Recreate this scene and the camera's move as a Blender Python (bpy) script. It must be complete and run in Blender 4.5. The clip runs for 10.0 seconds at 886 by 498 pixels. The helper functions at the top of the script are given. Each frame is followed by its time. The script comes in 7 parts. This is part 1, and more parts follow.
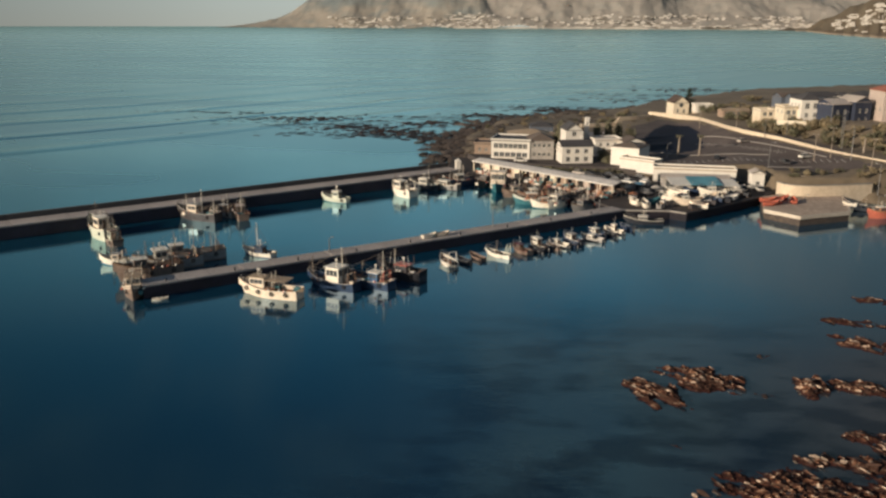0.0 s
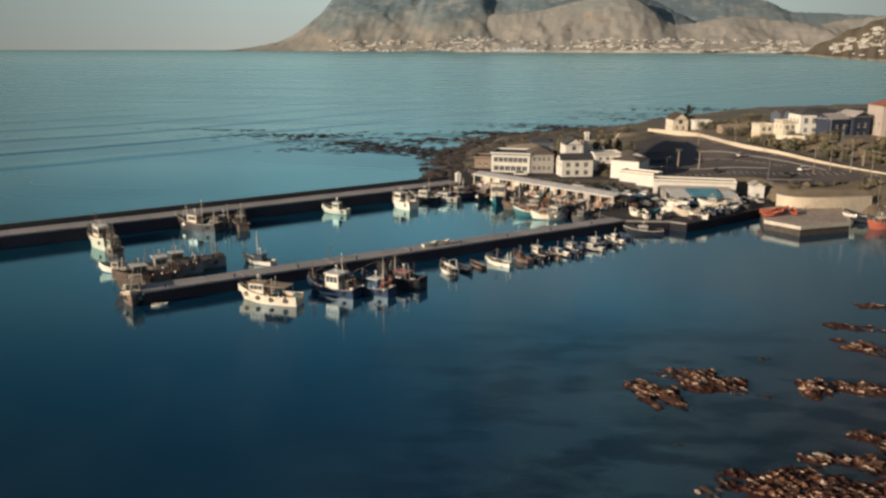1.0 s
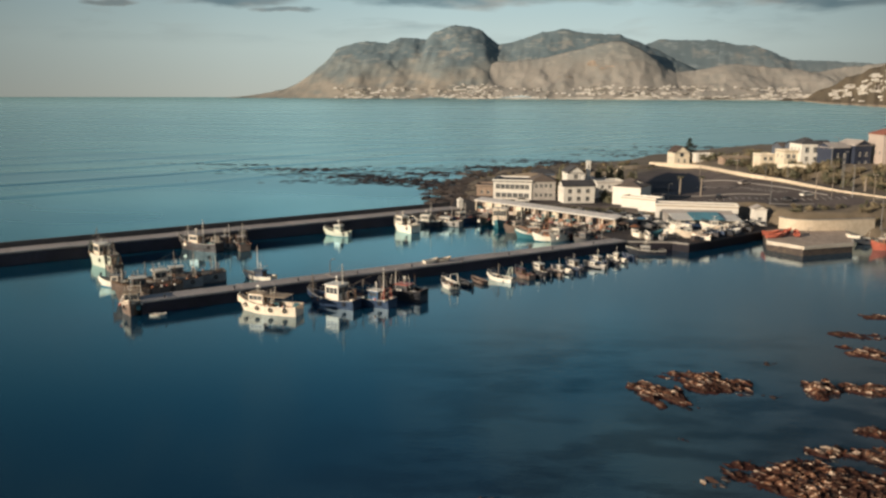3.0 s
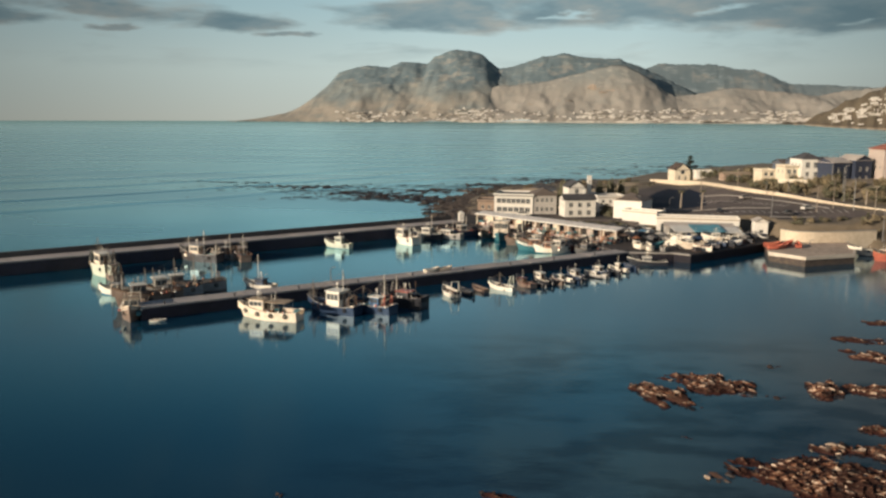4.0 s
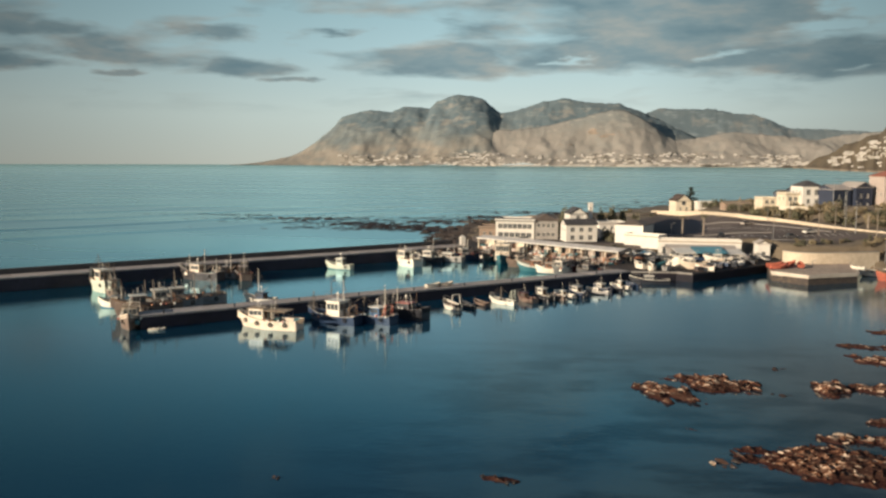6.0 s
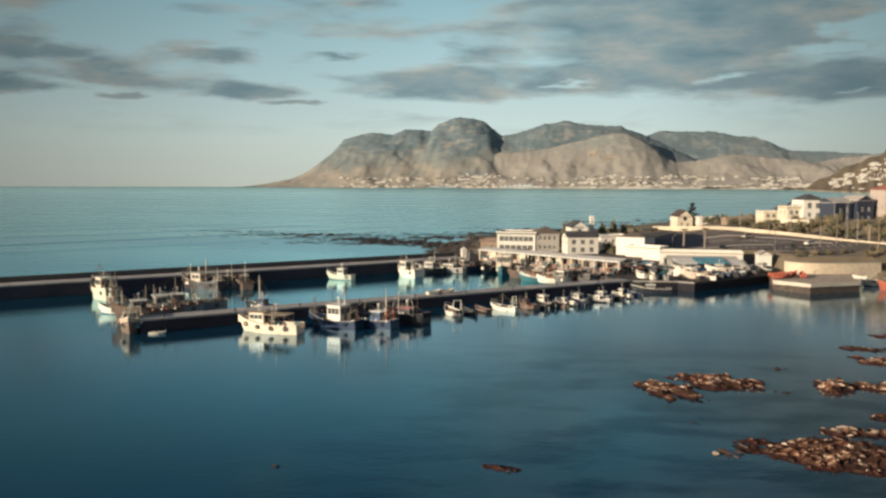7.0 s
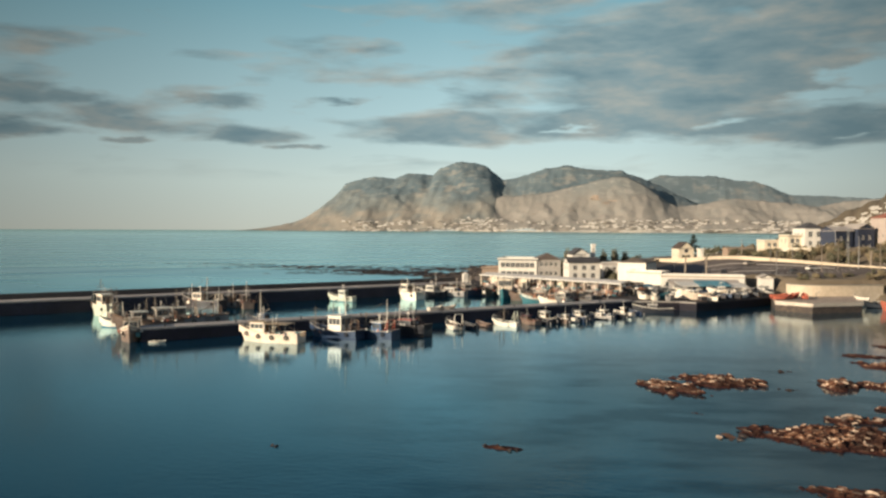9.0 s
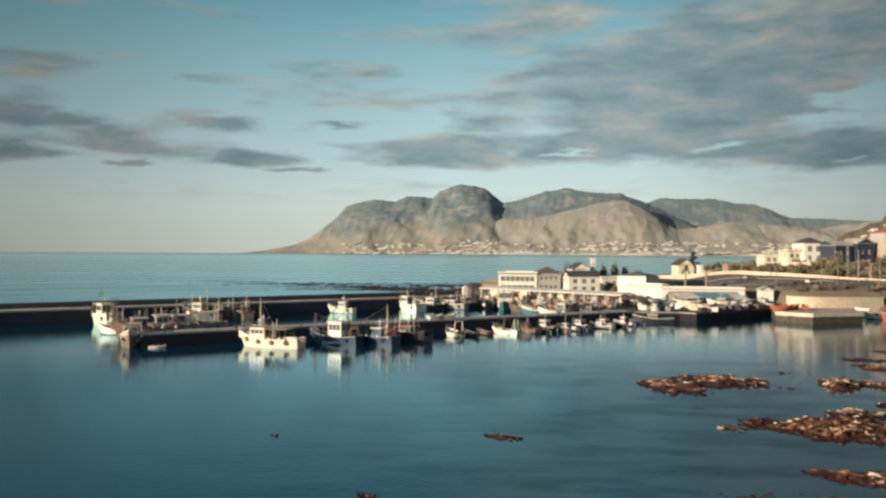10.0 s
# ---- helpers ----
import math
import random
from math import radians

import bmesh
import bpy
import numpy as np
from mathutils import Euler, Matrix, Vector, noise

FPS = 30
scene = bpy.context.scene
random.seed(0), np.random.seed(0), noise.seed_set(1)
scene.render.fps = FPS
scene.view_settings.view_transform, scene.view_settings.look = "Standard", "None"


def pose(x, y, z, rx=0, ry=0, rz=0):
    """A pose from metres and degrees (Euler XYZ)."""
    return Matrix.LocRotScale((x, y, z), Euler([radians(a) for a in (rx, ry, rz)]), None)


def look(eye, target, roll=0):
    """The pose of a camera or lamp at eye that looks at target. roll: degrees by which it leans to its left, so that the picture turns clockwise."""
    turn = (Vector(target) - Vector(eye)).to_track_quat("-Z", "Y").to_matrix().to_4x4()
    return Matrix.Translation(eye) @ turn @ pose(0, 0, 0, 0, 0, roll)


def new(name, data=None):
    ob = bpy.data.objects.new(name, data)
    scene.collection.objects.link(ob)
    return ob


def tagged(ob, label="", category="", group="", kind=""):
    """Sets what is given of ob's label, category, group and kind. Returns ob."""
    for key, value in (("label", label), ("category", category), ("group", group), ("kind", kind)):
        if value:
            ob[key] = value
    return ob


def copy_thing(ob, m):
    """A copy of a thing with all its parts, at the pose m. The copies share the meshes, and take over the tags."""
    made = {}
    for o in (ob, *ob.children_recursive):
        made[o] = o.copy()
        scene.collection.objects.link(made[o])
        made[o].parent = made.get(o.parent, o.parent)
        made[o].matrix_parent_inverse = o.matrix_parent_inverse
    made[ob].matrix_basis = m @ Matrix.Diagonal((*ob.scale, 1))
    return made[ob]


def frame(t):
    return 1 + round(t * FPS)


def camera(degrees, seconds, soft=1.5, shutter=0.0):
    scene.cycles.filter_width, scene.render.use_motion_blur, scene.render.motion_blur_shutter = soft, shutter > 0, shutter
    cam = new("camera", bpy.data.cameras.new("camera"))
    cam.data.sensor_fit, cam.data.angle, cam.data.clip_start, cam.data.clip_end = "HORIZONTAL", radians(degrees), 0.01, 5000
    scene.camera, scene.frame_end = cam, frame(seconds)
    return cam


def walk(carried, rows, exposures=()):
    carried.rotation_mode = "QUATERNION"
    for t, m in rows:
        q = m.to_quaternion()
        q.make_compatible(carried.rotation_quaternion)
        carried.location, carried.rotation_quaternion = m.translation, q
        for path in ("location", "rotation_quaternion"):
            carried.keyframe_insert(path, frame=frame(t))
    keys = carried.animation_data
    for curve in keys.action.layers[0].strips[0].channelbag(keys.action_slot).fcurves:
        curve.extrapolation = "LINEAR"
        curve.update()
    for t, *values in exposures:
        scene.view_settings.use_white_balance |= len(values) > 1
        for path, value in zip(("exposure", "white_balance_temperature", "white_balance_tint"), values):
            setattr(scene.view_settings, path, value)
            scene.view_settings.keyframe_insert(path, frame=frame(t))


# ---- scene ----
cam = camera(56.0, 10.0, 2.5)

PATH = [
    (0, (-0.311, 1.565, 47.336), (-0.532, 3.48, 46.802), 0.2),
    (0.5, (-0.304, 1.195, 46.037), (-0.526, 3.116, 45.527), 0.2),
    (1, (-0.249, 1.029, 44.401), (-0.472, 2.957, 43.92), 0.2),
    (1.5, (-0.2, 0.893, 42.878), (-0.425, 2.827, 42.423), 0.2),
    (2, (-0.083, 0.745, 41.323), (-0.31, 2.685, 40.896), 0.2),
    (3.5, (0.348, 0.331, 36.548), (0.111, 2.286, 36.203), 0.2),
    (4, (0.328, 0.241, 35.027), (0.09, 2.201, 34.71), 0.2),
    (4.5, (0.402, 0.127, 33.523), (0.163, 2.091, 33.231), 0.2),
    (5, (0.445, 0.064, 31.907), (0.204, 2.032, 31.645), 0.1),
    (5.5, (0.477, -0.012, 30.48), (0.234, 1.959, 30.243), 0.2),
    (7, (0.654, -0.291, 25.667), (0.405, 1.687, 25.509), 0.2),
    (7.5, (0.712, -0.47, 24.226), (0.463, 1.51, 24.096), 0.2),
    (8, (0.747, -0.546, 22.643), (0.496, 1.435, 22.54), 0.2),
    (8.5, (0.778, -0.68, 21.197), (0.525, 1.302, 21.119), 0.2),
    (9, (0.799, -0.846, 19.676), (0.545, 1.137, 19.625), 0.3),
    (9.5, (0.833, -1.001, 18.17), (0.579, 0.983, 18.147), 0.3),
    (10, (0.795, -1.167, 16.59), (0.541, 0.817, 16.595), 0.3),
]
walk(cam, [(t, look(e, g, r)) for t, e, g, r in PATH], [(0, 0.26, 6350, 12), (3.5, 0.40, 6350, 11), (5.5, 0.50, 6400, 11), (7.5, 0.58, 6450, 10), (10, 0.61, 6450, 10)])

# ---- world, sun, sky ----
SUN = Vector((-0.78, -0.62, 0.245)).normalized()
world = bpy.data.worlds.new("world")
scene.world = world
world.use_nodes = True
wn = world.node_tree
wn.nodes.clear()
sky = wn.nodes.new("ShaderNodeTexSky")
sky.sky_type, sky.sun_disc = "NISHITA", False
sky.sun_elevation = math.asin(SUN.z)
sky.sun_rotation = math.atan2(SUN.x, SUN.y)
sky.air_density, sky.dust_density, sky.ozone_density = 1.0, 1.0, 1.5
wbg = wn.nodes.new("ShaderNodeBackground")
wbg.inputs["Strength"].default_value = 0.058
wout = wn.nodes.new("ShaderNodeOutputWorld")
wn.links.new(sky.outputs[0], wbg.inputs[0])
wn.links.new(wbg.outputs[0], wout.inputs[0])

sun = new("sun", bpy.data.lights.new("sun", "SUN"))
sun.data.energy, sun.data.angle, sun.data.color = 4.5, radians(0.6), (1.0, 0.86, 0.68)
sun.matrix_world = look(SUN * 500, (0, 0, 0))


# ---- materials ----
class Nodes:
    """A small helper for node trees."""

    def __init__(self, name):
        self.m = bpy.data.materials.new(name)
        self.m.use_nodes = True
        self.t = self.m.node_tree
        self.b = self.t.nodes["Principled BSDF"]

    def add(self, kind, **inputs):
        n = self.t.nodes.new(kind)
        for k, v in inputs.items():
            n.inputs[k.replace("_", " ")].default_value = v
        return n

    def link(self, a, b):
        self.t.links.new(a, b)

    def coord(self, scale=(1, 1, 1), rot=(0, 0, 0), kind="Object"):
        c = self.t.nodes.new("ShaderNodeTexCoord")
        m = self.t.nodes.new("ShaderNodeMapping")
        m.inputs["Scale"].default_value = scale
        m.inputs["Rotation"].default_value = rot
        self.link(c.outputs[kind], m.inputs[0])
        return m.outputs[0]

    def noise(self, co, scale, detail=4.0, rough=0.55):
        n = self.add("ShaderNodeTexNoise", Scale=scale, Detail=detail, Roughness=rough)
        self.link(co, n.inputs["Vector"])
        return n.outputs[0]

    def ramp(self, fac, stops):
        r = self.t.nodes.new("ShaderNodeValToRGB")
        e = r.color_ramp.elements
        while len(e) < len(stops):
            e.new(0.5)
        for el, (p, c) in zip(e, stops):
            el.position = p
            el.color = (*c, 1) if isinstance(c, tuple) else (c, c, c, 1)
        self.link(fac, r.inputs[0])
        return r.outputs[0]

    def mix(self, fac, a, b, blend="MIX"):
        n = self.t.nodes.new("ShaderNodeMix")
        n.data_type, n.blend_type = "RGBA", blend
        for sock, v in ((n.inputs[0], fac), (n.inputs[6], a), (n.inputs[7], b)):
            if isinstance(v, (int, float)):
                sock.default_value = v
            elif isinstance(v, tuple):
                sock.default_value = (*v, 1)
            else:
                self.link(v, sock)
        return n.outputs[2]

    def math(self, op, a, b=0.0, c=0.0):
        n = self.t.nodes.new("ShaderNodeMath")
        n.operation = op
        for i, v in enumerate((a, b, c)):
            if isinstance(v, (int, float)):
                n.inputs[i].default_value = v
            else:
                self.link(v, n.inputs[i])
        return n.outputs[0]

    def bump(self, h, strength=0.3, distance=0.05):
        n = self.add("ShaderNodeBump", Strength=strength, Distance=distance)
        self.link(h, n.inputs["Height"])
        self.link(n.outputs[0], self.b.inputs["Normal"])


def surface(name, col, rough=0.7, big=0.15, small=1.5, var=0.25, dirt=None, metal=0.0, bump=0.25, rand=0.08, scale=(1, 1, 1)):
    """A worn surface: broad stains, fine grain, relief, and a little difference from piece to piece."""
    n = Nodes(name)
    co = n.coord(scale)
    a = n.noise(co, big, 3)
    f = n.noise(co, small, 6, 0.65)
    dark = dirt or tuple(c * 0.45 for c in col)
    lite = tuple(min(1, c * (1 + var * 0.5)) for c in col)
    c = n.mix(n.ramp(a, [(0.35, 0.0), (0.72, 1.0)]), col, tuple(c * (1 - var) for c in col))
    c = n.mix(n.ramp(f, [(0.42, 0.0), (0.75, 0.75)]), c, dark)
    c = n.mix(n.ramp(f, [(0.2, 0.6), (0.42, 0.0)]), c, lite)
    if rand:
        o = n.t.nodes.new("ShaderNodeObjectInfo")
        hsv = n.add("ShaderNodeHueSaturation")
        n.link(n.math("MULTIPLY_ADD", o.outputs["Random"], 2 * rand, 1 - rand), hsv.inputs["Value"])
        n.link(c, hsv.inputs["Color"])
        c = hsv.outputs[0]
    n.link(c, n.b.inputs["Base Color"])
    n.b.inputs["Roughness"].default_value = rough
    n.b.inputs["Metallic"].default_value = metal
    if bump:
        n.bump(f, bump, 0.04)
    return n.m


def paint(name, col, rough=0.45, var=0.18, dirt=None, rand=0.05):
    return surface(name, col, rough, 0.5, 3.0, var, dirt, 0.0, 0.12, rand)


M = {
    "concrete": surface("weathered concrete", (0.32, 0.288, 0.248), 0.85, 0.12, 1.2, 0.3, (0.2, 0.17, 0.14)),
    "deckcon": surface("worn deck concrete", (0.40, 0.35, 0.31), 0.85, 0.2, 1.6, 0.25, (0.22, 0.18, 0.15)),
    # tide stain and the shade on the walls share these two dark tones
    "weedwall": surface("tide-dark quay wall with shade in the colour", (0.022, 0.019, 0.025), 0.7, 0.15, 1.0, 0.4, (0.012, 0.011, 0.010)),
    "wetwall": surface("tidal concrete with shade in the colour", (0.046, 0.04, 0.054), 0.7, 0.15, 1.0, 0.4, (0.03, 0.028, 0.025)),
    # parapet concrete, darkened to hold the shade of its near face
    "shadecon": surface("concrete toned for shade", (0.098, 0.0875, 0.0805), 0.85, 0.12, 1.2, 0.3, (0.06, 0.055, 0.05)),
    # paving tone taken down further for shade round the market and terrace
    "apron": surface("dark quay paving", (0.070, 0.059, 0.054), 0.85, 0.1, 1.0, 0.35, (0.09, 0.075, 0.065)),
    "quaytop": surface("tan quay paving", (0.54, 0.41, 0.3), 0.85, 0.1, 1.0, 0.3, (0.18, 0.13, 0.09)),
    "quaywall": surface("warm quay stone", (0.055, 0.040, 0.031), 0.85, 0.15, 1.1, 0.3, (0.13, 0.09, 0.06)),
    "beige": surface("beige rendered wall", (0.60, 0.49, 0.35), 0.85, 0.1, 0.9, 0.15, (0.40, 0.31, 0.21)),
    "tar": surface("asphalt", (0.140, 0.112, 0.098), 0.9, 0.07, 0.8, 0.4, (0.08, 0.066, 0.058)),
    "freshtar": surface("dark navy paving", (0.011, 0.016, 0.031), 0.85, 0.06, 0.8, 0.3),
    "line": surface("road paint", (0.6, 0.58, 0.52), 0.8, 0.3, 2.0, 0.3),
    "earth": surface("dry coastal ground", (0.20, 0.152, 0.098), 0.95, 0.04, 0.5, 0.5, (0.11, 0.085, 0.05)),
    "rock": surface("brown sandstone", (0.085, 0.040, 0.022), 0.85, 0.5, 1.3, 0.6, (0.03, 0.016, 0.010), bump=0.8, rand=0.5),
    "palerock": surface("sun-bleached sandstone", (0.55, 0.41, 0.29), 0.85, 0.9, 2.2, 0.6, (0.15, 0.072, 0.04), bump=0.9, rand=0.45),
    "wetrock": surface("wet weed rock", (0.045, 0.0252, 0.0156), 0.55, 0.3, 1.5, 0.5, (0.02, 0.014, 0.01), bump=0.5, rand=0.25),
    "darkrock": surface("dark shore rock", (0.06, 0.042, 0.03), 0.8, 0.1, 0.8, 0.5, (0.03, 0.024, 0.02), bump=0.5, rand=0.25),
    "kelp": surface("kelp", (0.0168, 0.0144, 0.0096), 0.5, 0.2, 1.0, 0.5, rand=0.2),
    "white": paint("white house paint", (0.72, 0.67, 0.58), 0.7, 0.14, (0.50, 0.43, 0.33)),
    "cream": paint("cream house paint", (0.72, 0.62, 0.46), 0.7, 0.12, (0.52, 0.42, 0.29)),
    "grey": paint("grey house paint", (0.42, 0.38, 0.33), 0.75, 0.2),
    # blue grey of walls standing in shade, put into the paint
    "shadeblue": paint("house paint toned blue grey for shade", (0.10, 0.115, 0.14), 0.75, 0.2),
    "farwhite": paint("muted far walls", (0.66, 0.60, 0.52), 0.8, 0.2),
    "farcream": paint("cream far walls", (0.46, 0.41, 0.34), 0.8, 0.2),
    "fardark": paint("far roofs and gardens", (0.15, 0.13, 0.105), 0.8, 0.2),
    # deeper navy for shaded facades, likewise painted in
    "shadenavy": paint("house paint toned navy for shade", (0.026, 0.034, 0.058), 0.75, 0.2),
    "salmon": paint("salmon house paint", (0.5, 0.4, 0.33), 0.75, 0.15),
    "brick": paint("brown plaster", (0.34, 0.24, 0.17), 0.8, 0.2),
    "chapelroof": surface("dark brown tiles", (0.085, 0.055, 0.04), 0.8, 0.2, 1.5, 0.3),
    "marketroof": surface("whitened sheet roof", (0.66, 0.61, 0.54), 0.6, 0.15, 1.2, 0.2, (0.45, 0.38, 0.31)),
    "coping": surface("pale worn coping stone", (0.55, 0.47, 0.37), 0.85, 0.2, 1.5, 0.3, (0.34, 0.27, 0.19)),
    "slate": surface("slate roof", (0.075, 0.068, 0.065), 0.75, 0.2, 1.5, 0.35),
    "redroof": surface("red tile roof", (0.36, 0.13, 0.08), 0.8, 0.2, 1.5, 0.3),
    "brownroof": surface("brown sheet roof", (0.16, 0.12, 0.09), 0.75, 0.2, 1.5, 0.3),
    "tinroof": surface("pale sheet roof", (0.475, 0.4085, 0.342), 0.6, 0.15, 1.2, 0.2, (0.36, 0.30, 0.24)),
    "blueroof": surface("blue canopy", (0.13, 0.34, 0.40), 0.6, 0.3, 1.5, 0.3),
    "tanroof": surface("tan roof", (0.391, 0.289, 0.187), 0.8, 0.2, 1.2, 0.25),
    "wood": surface("weathered wood", (0.22, 0.13, 0.075), 0.8, 0.4, 2.0, 0.4, (0.07, 0.045, 0.03), scale=(0.4, 3, 3)),
    "pole": surface("grey timber pole", (0.30, 0.24, 0.18), 0.8, 0.5, 3.0, 0.3),
    "steel": surface("galvanised steel", (0.24, 0.23, 0.215), 0.45, 0.5, 3.0, 0.2, metal=0.6),
    "rope": surface("rigging", (0.16, 0.13, 0.10), 0.8, 0.5, 3.0, 0.2),
    "rubber": surface("black rubber", (0.018, 0.017, 0.017), 0.7, 0.5, 3.0, 0.3),
    "hullwhite": paint("white hull paint", (0.82, 0.75, 0.62), 0.35, 0.08, (0.60, 0.47, 0.30)),
    "hullcream": paint("cream hull paint", (0.8, 0.68, 0.53), 0.35, 0.10, (0.52, 0.36, 0.2)),
    "hullgreen": paint("pale green hull paint", (0.62, 0.62, 0.48), 0.4, 0.12),
    "hullblue": paint("navy hull paint", (0.028, 0.05, 0.095), 0.35, 0.2),
    "hullmid": paint("mid blue hull paint", (0.04, 0.11, 0.22), 0.35, 0.2),
    "hullteal": paint("teal hull paint", (0.05, 0.165, 0.18), 0.35, 0.2),
    "hullred": paint("dark red hull paint", (0.16, 0.035, 0.03), 0.4, 0.3),
    "hullbrown": paint("brown hull paint", (0.25, 0.175, 0.13), 0.5, 0.3),
    "hullgrey": paint("grey hull paint", (0.36, 0.33, 0.29), 0.45, 0.25),
    "hulldark": paint("dark brown hull paint", (0.075, 0.062, 0.060), 0.45, 0.3),
    "hullblack": paint("black hull paint", (0.025, 0.025, 0.03), 0.4, 0.3),
    "antifoul": paint("antifouling", (0.16, 0.05, 0.035), 0.6, 0.3),
    "antifoulblue": paint("blue antifouling", (0.04, 0.18, 0.26), 0.6, 0.3),
    "red": paint("bright red paint", (0.55, 0.15, 0.09), 0.4, 0.2),
    "orange": paint("faded orange paint", (0.44, 0.20, 0.10), 0.5, 0.2),
    "sky": paint("sky blue paint", (0.16, 0.36, 0.50), 0.4, 0.15),
    "deck": surface("boat deck", (0.44, 0.35, 0.27), 0.8, 0.4, 2.0, 0.3),
    "leaf": surface("coastal scrub leaves", (0.140, 0.128, 0.070), 0.7, 0.3, 1.0, 0.4, rand=0.3),
    "leafdark": surface("dark pine needles", (0.03, 0.045, 0.025), 0.7, 0.3, 1.0, 0.4, rand=0.2),
    "leafdry": surface("dry scrub leaves", (0.25, 0.195, 0.11), 0.75, 0.3, 1.0, 0.4, rand=0.3),
    "bark": surface("bark", (0.14, 0.10, 0.07), 0.9, 0.5, 3.0, 0.3),
    "net": surface("fishing net heap", (0.20, 0.10, 0.06), 0.9, 0.6, 3.0, 0.5, rand=0.3),
    "sand": surface("pale beach sand", (0.72, 0.64, 0.52), 0.9, 0.02, 0.2, 0.15),
}


def glass(name, col=(0.055, 0.06, 0.062)):
    n = Nodes(name)
    n.b.inputs["Base Color"].default_value = (*col, 1)
    n.b.inputs["Roughness"].default_value = 0.28
    n.b.inputs["IOR"].default_value = 1.5
    return n.m


M["glass"] = glass("window glass")

for k in ("freshtar", "tar", "weedwall", "wetwall", "apron"):
    M[k].node_tree.nodes["Principled BSDF"].inputs["Specular IOR Level"].default_value = 0.15


def strata_material():
    """Layered brown rock, weed-dark where the tide wets it."""
    n = Nodes("layered tidal rock")
    co = n.coord()
    sep = n.t.nodes.new("ShaderNodeSeparateXYZ")
    n.link(co, sep.inputs[0])
    a = n.noise(n.coord((0.5, 0.9, 1)), 1.0, 4, 0.6)
    b = n.noise(n.coord((0.7, 2.6, 2.2), (0, 0, 0.35)), 1.0, 7, 0.68)
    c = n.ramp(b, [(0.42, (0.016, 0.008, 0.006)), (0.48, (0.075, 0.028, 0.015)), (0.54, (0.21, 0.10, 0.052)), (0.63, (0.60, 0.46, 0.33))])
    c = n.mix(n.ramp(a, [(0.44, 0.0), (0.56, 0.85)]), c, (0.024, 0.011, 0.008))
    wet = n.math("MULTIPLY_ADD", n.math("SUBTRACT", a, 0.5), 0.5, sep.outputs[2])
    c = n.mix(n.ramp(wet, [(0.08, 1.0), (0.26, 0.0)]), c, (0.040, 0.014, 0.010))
    n.link(c, n.b.inputs["Base Color"])
    n.b.inputs["Roughness"].default_value = 0.75
    n.b.inputs["Specular IOR Level"].default_value = 0.12
    n.bump(b, 0.9, 0.12)
    return n.m


M["strata"] = strata_material()


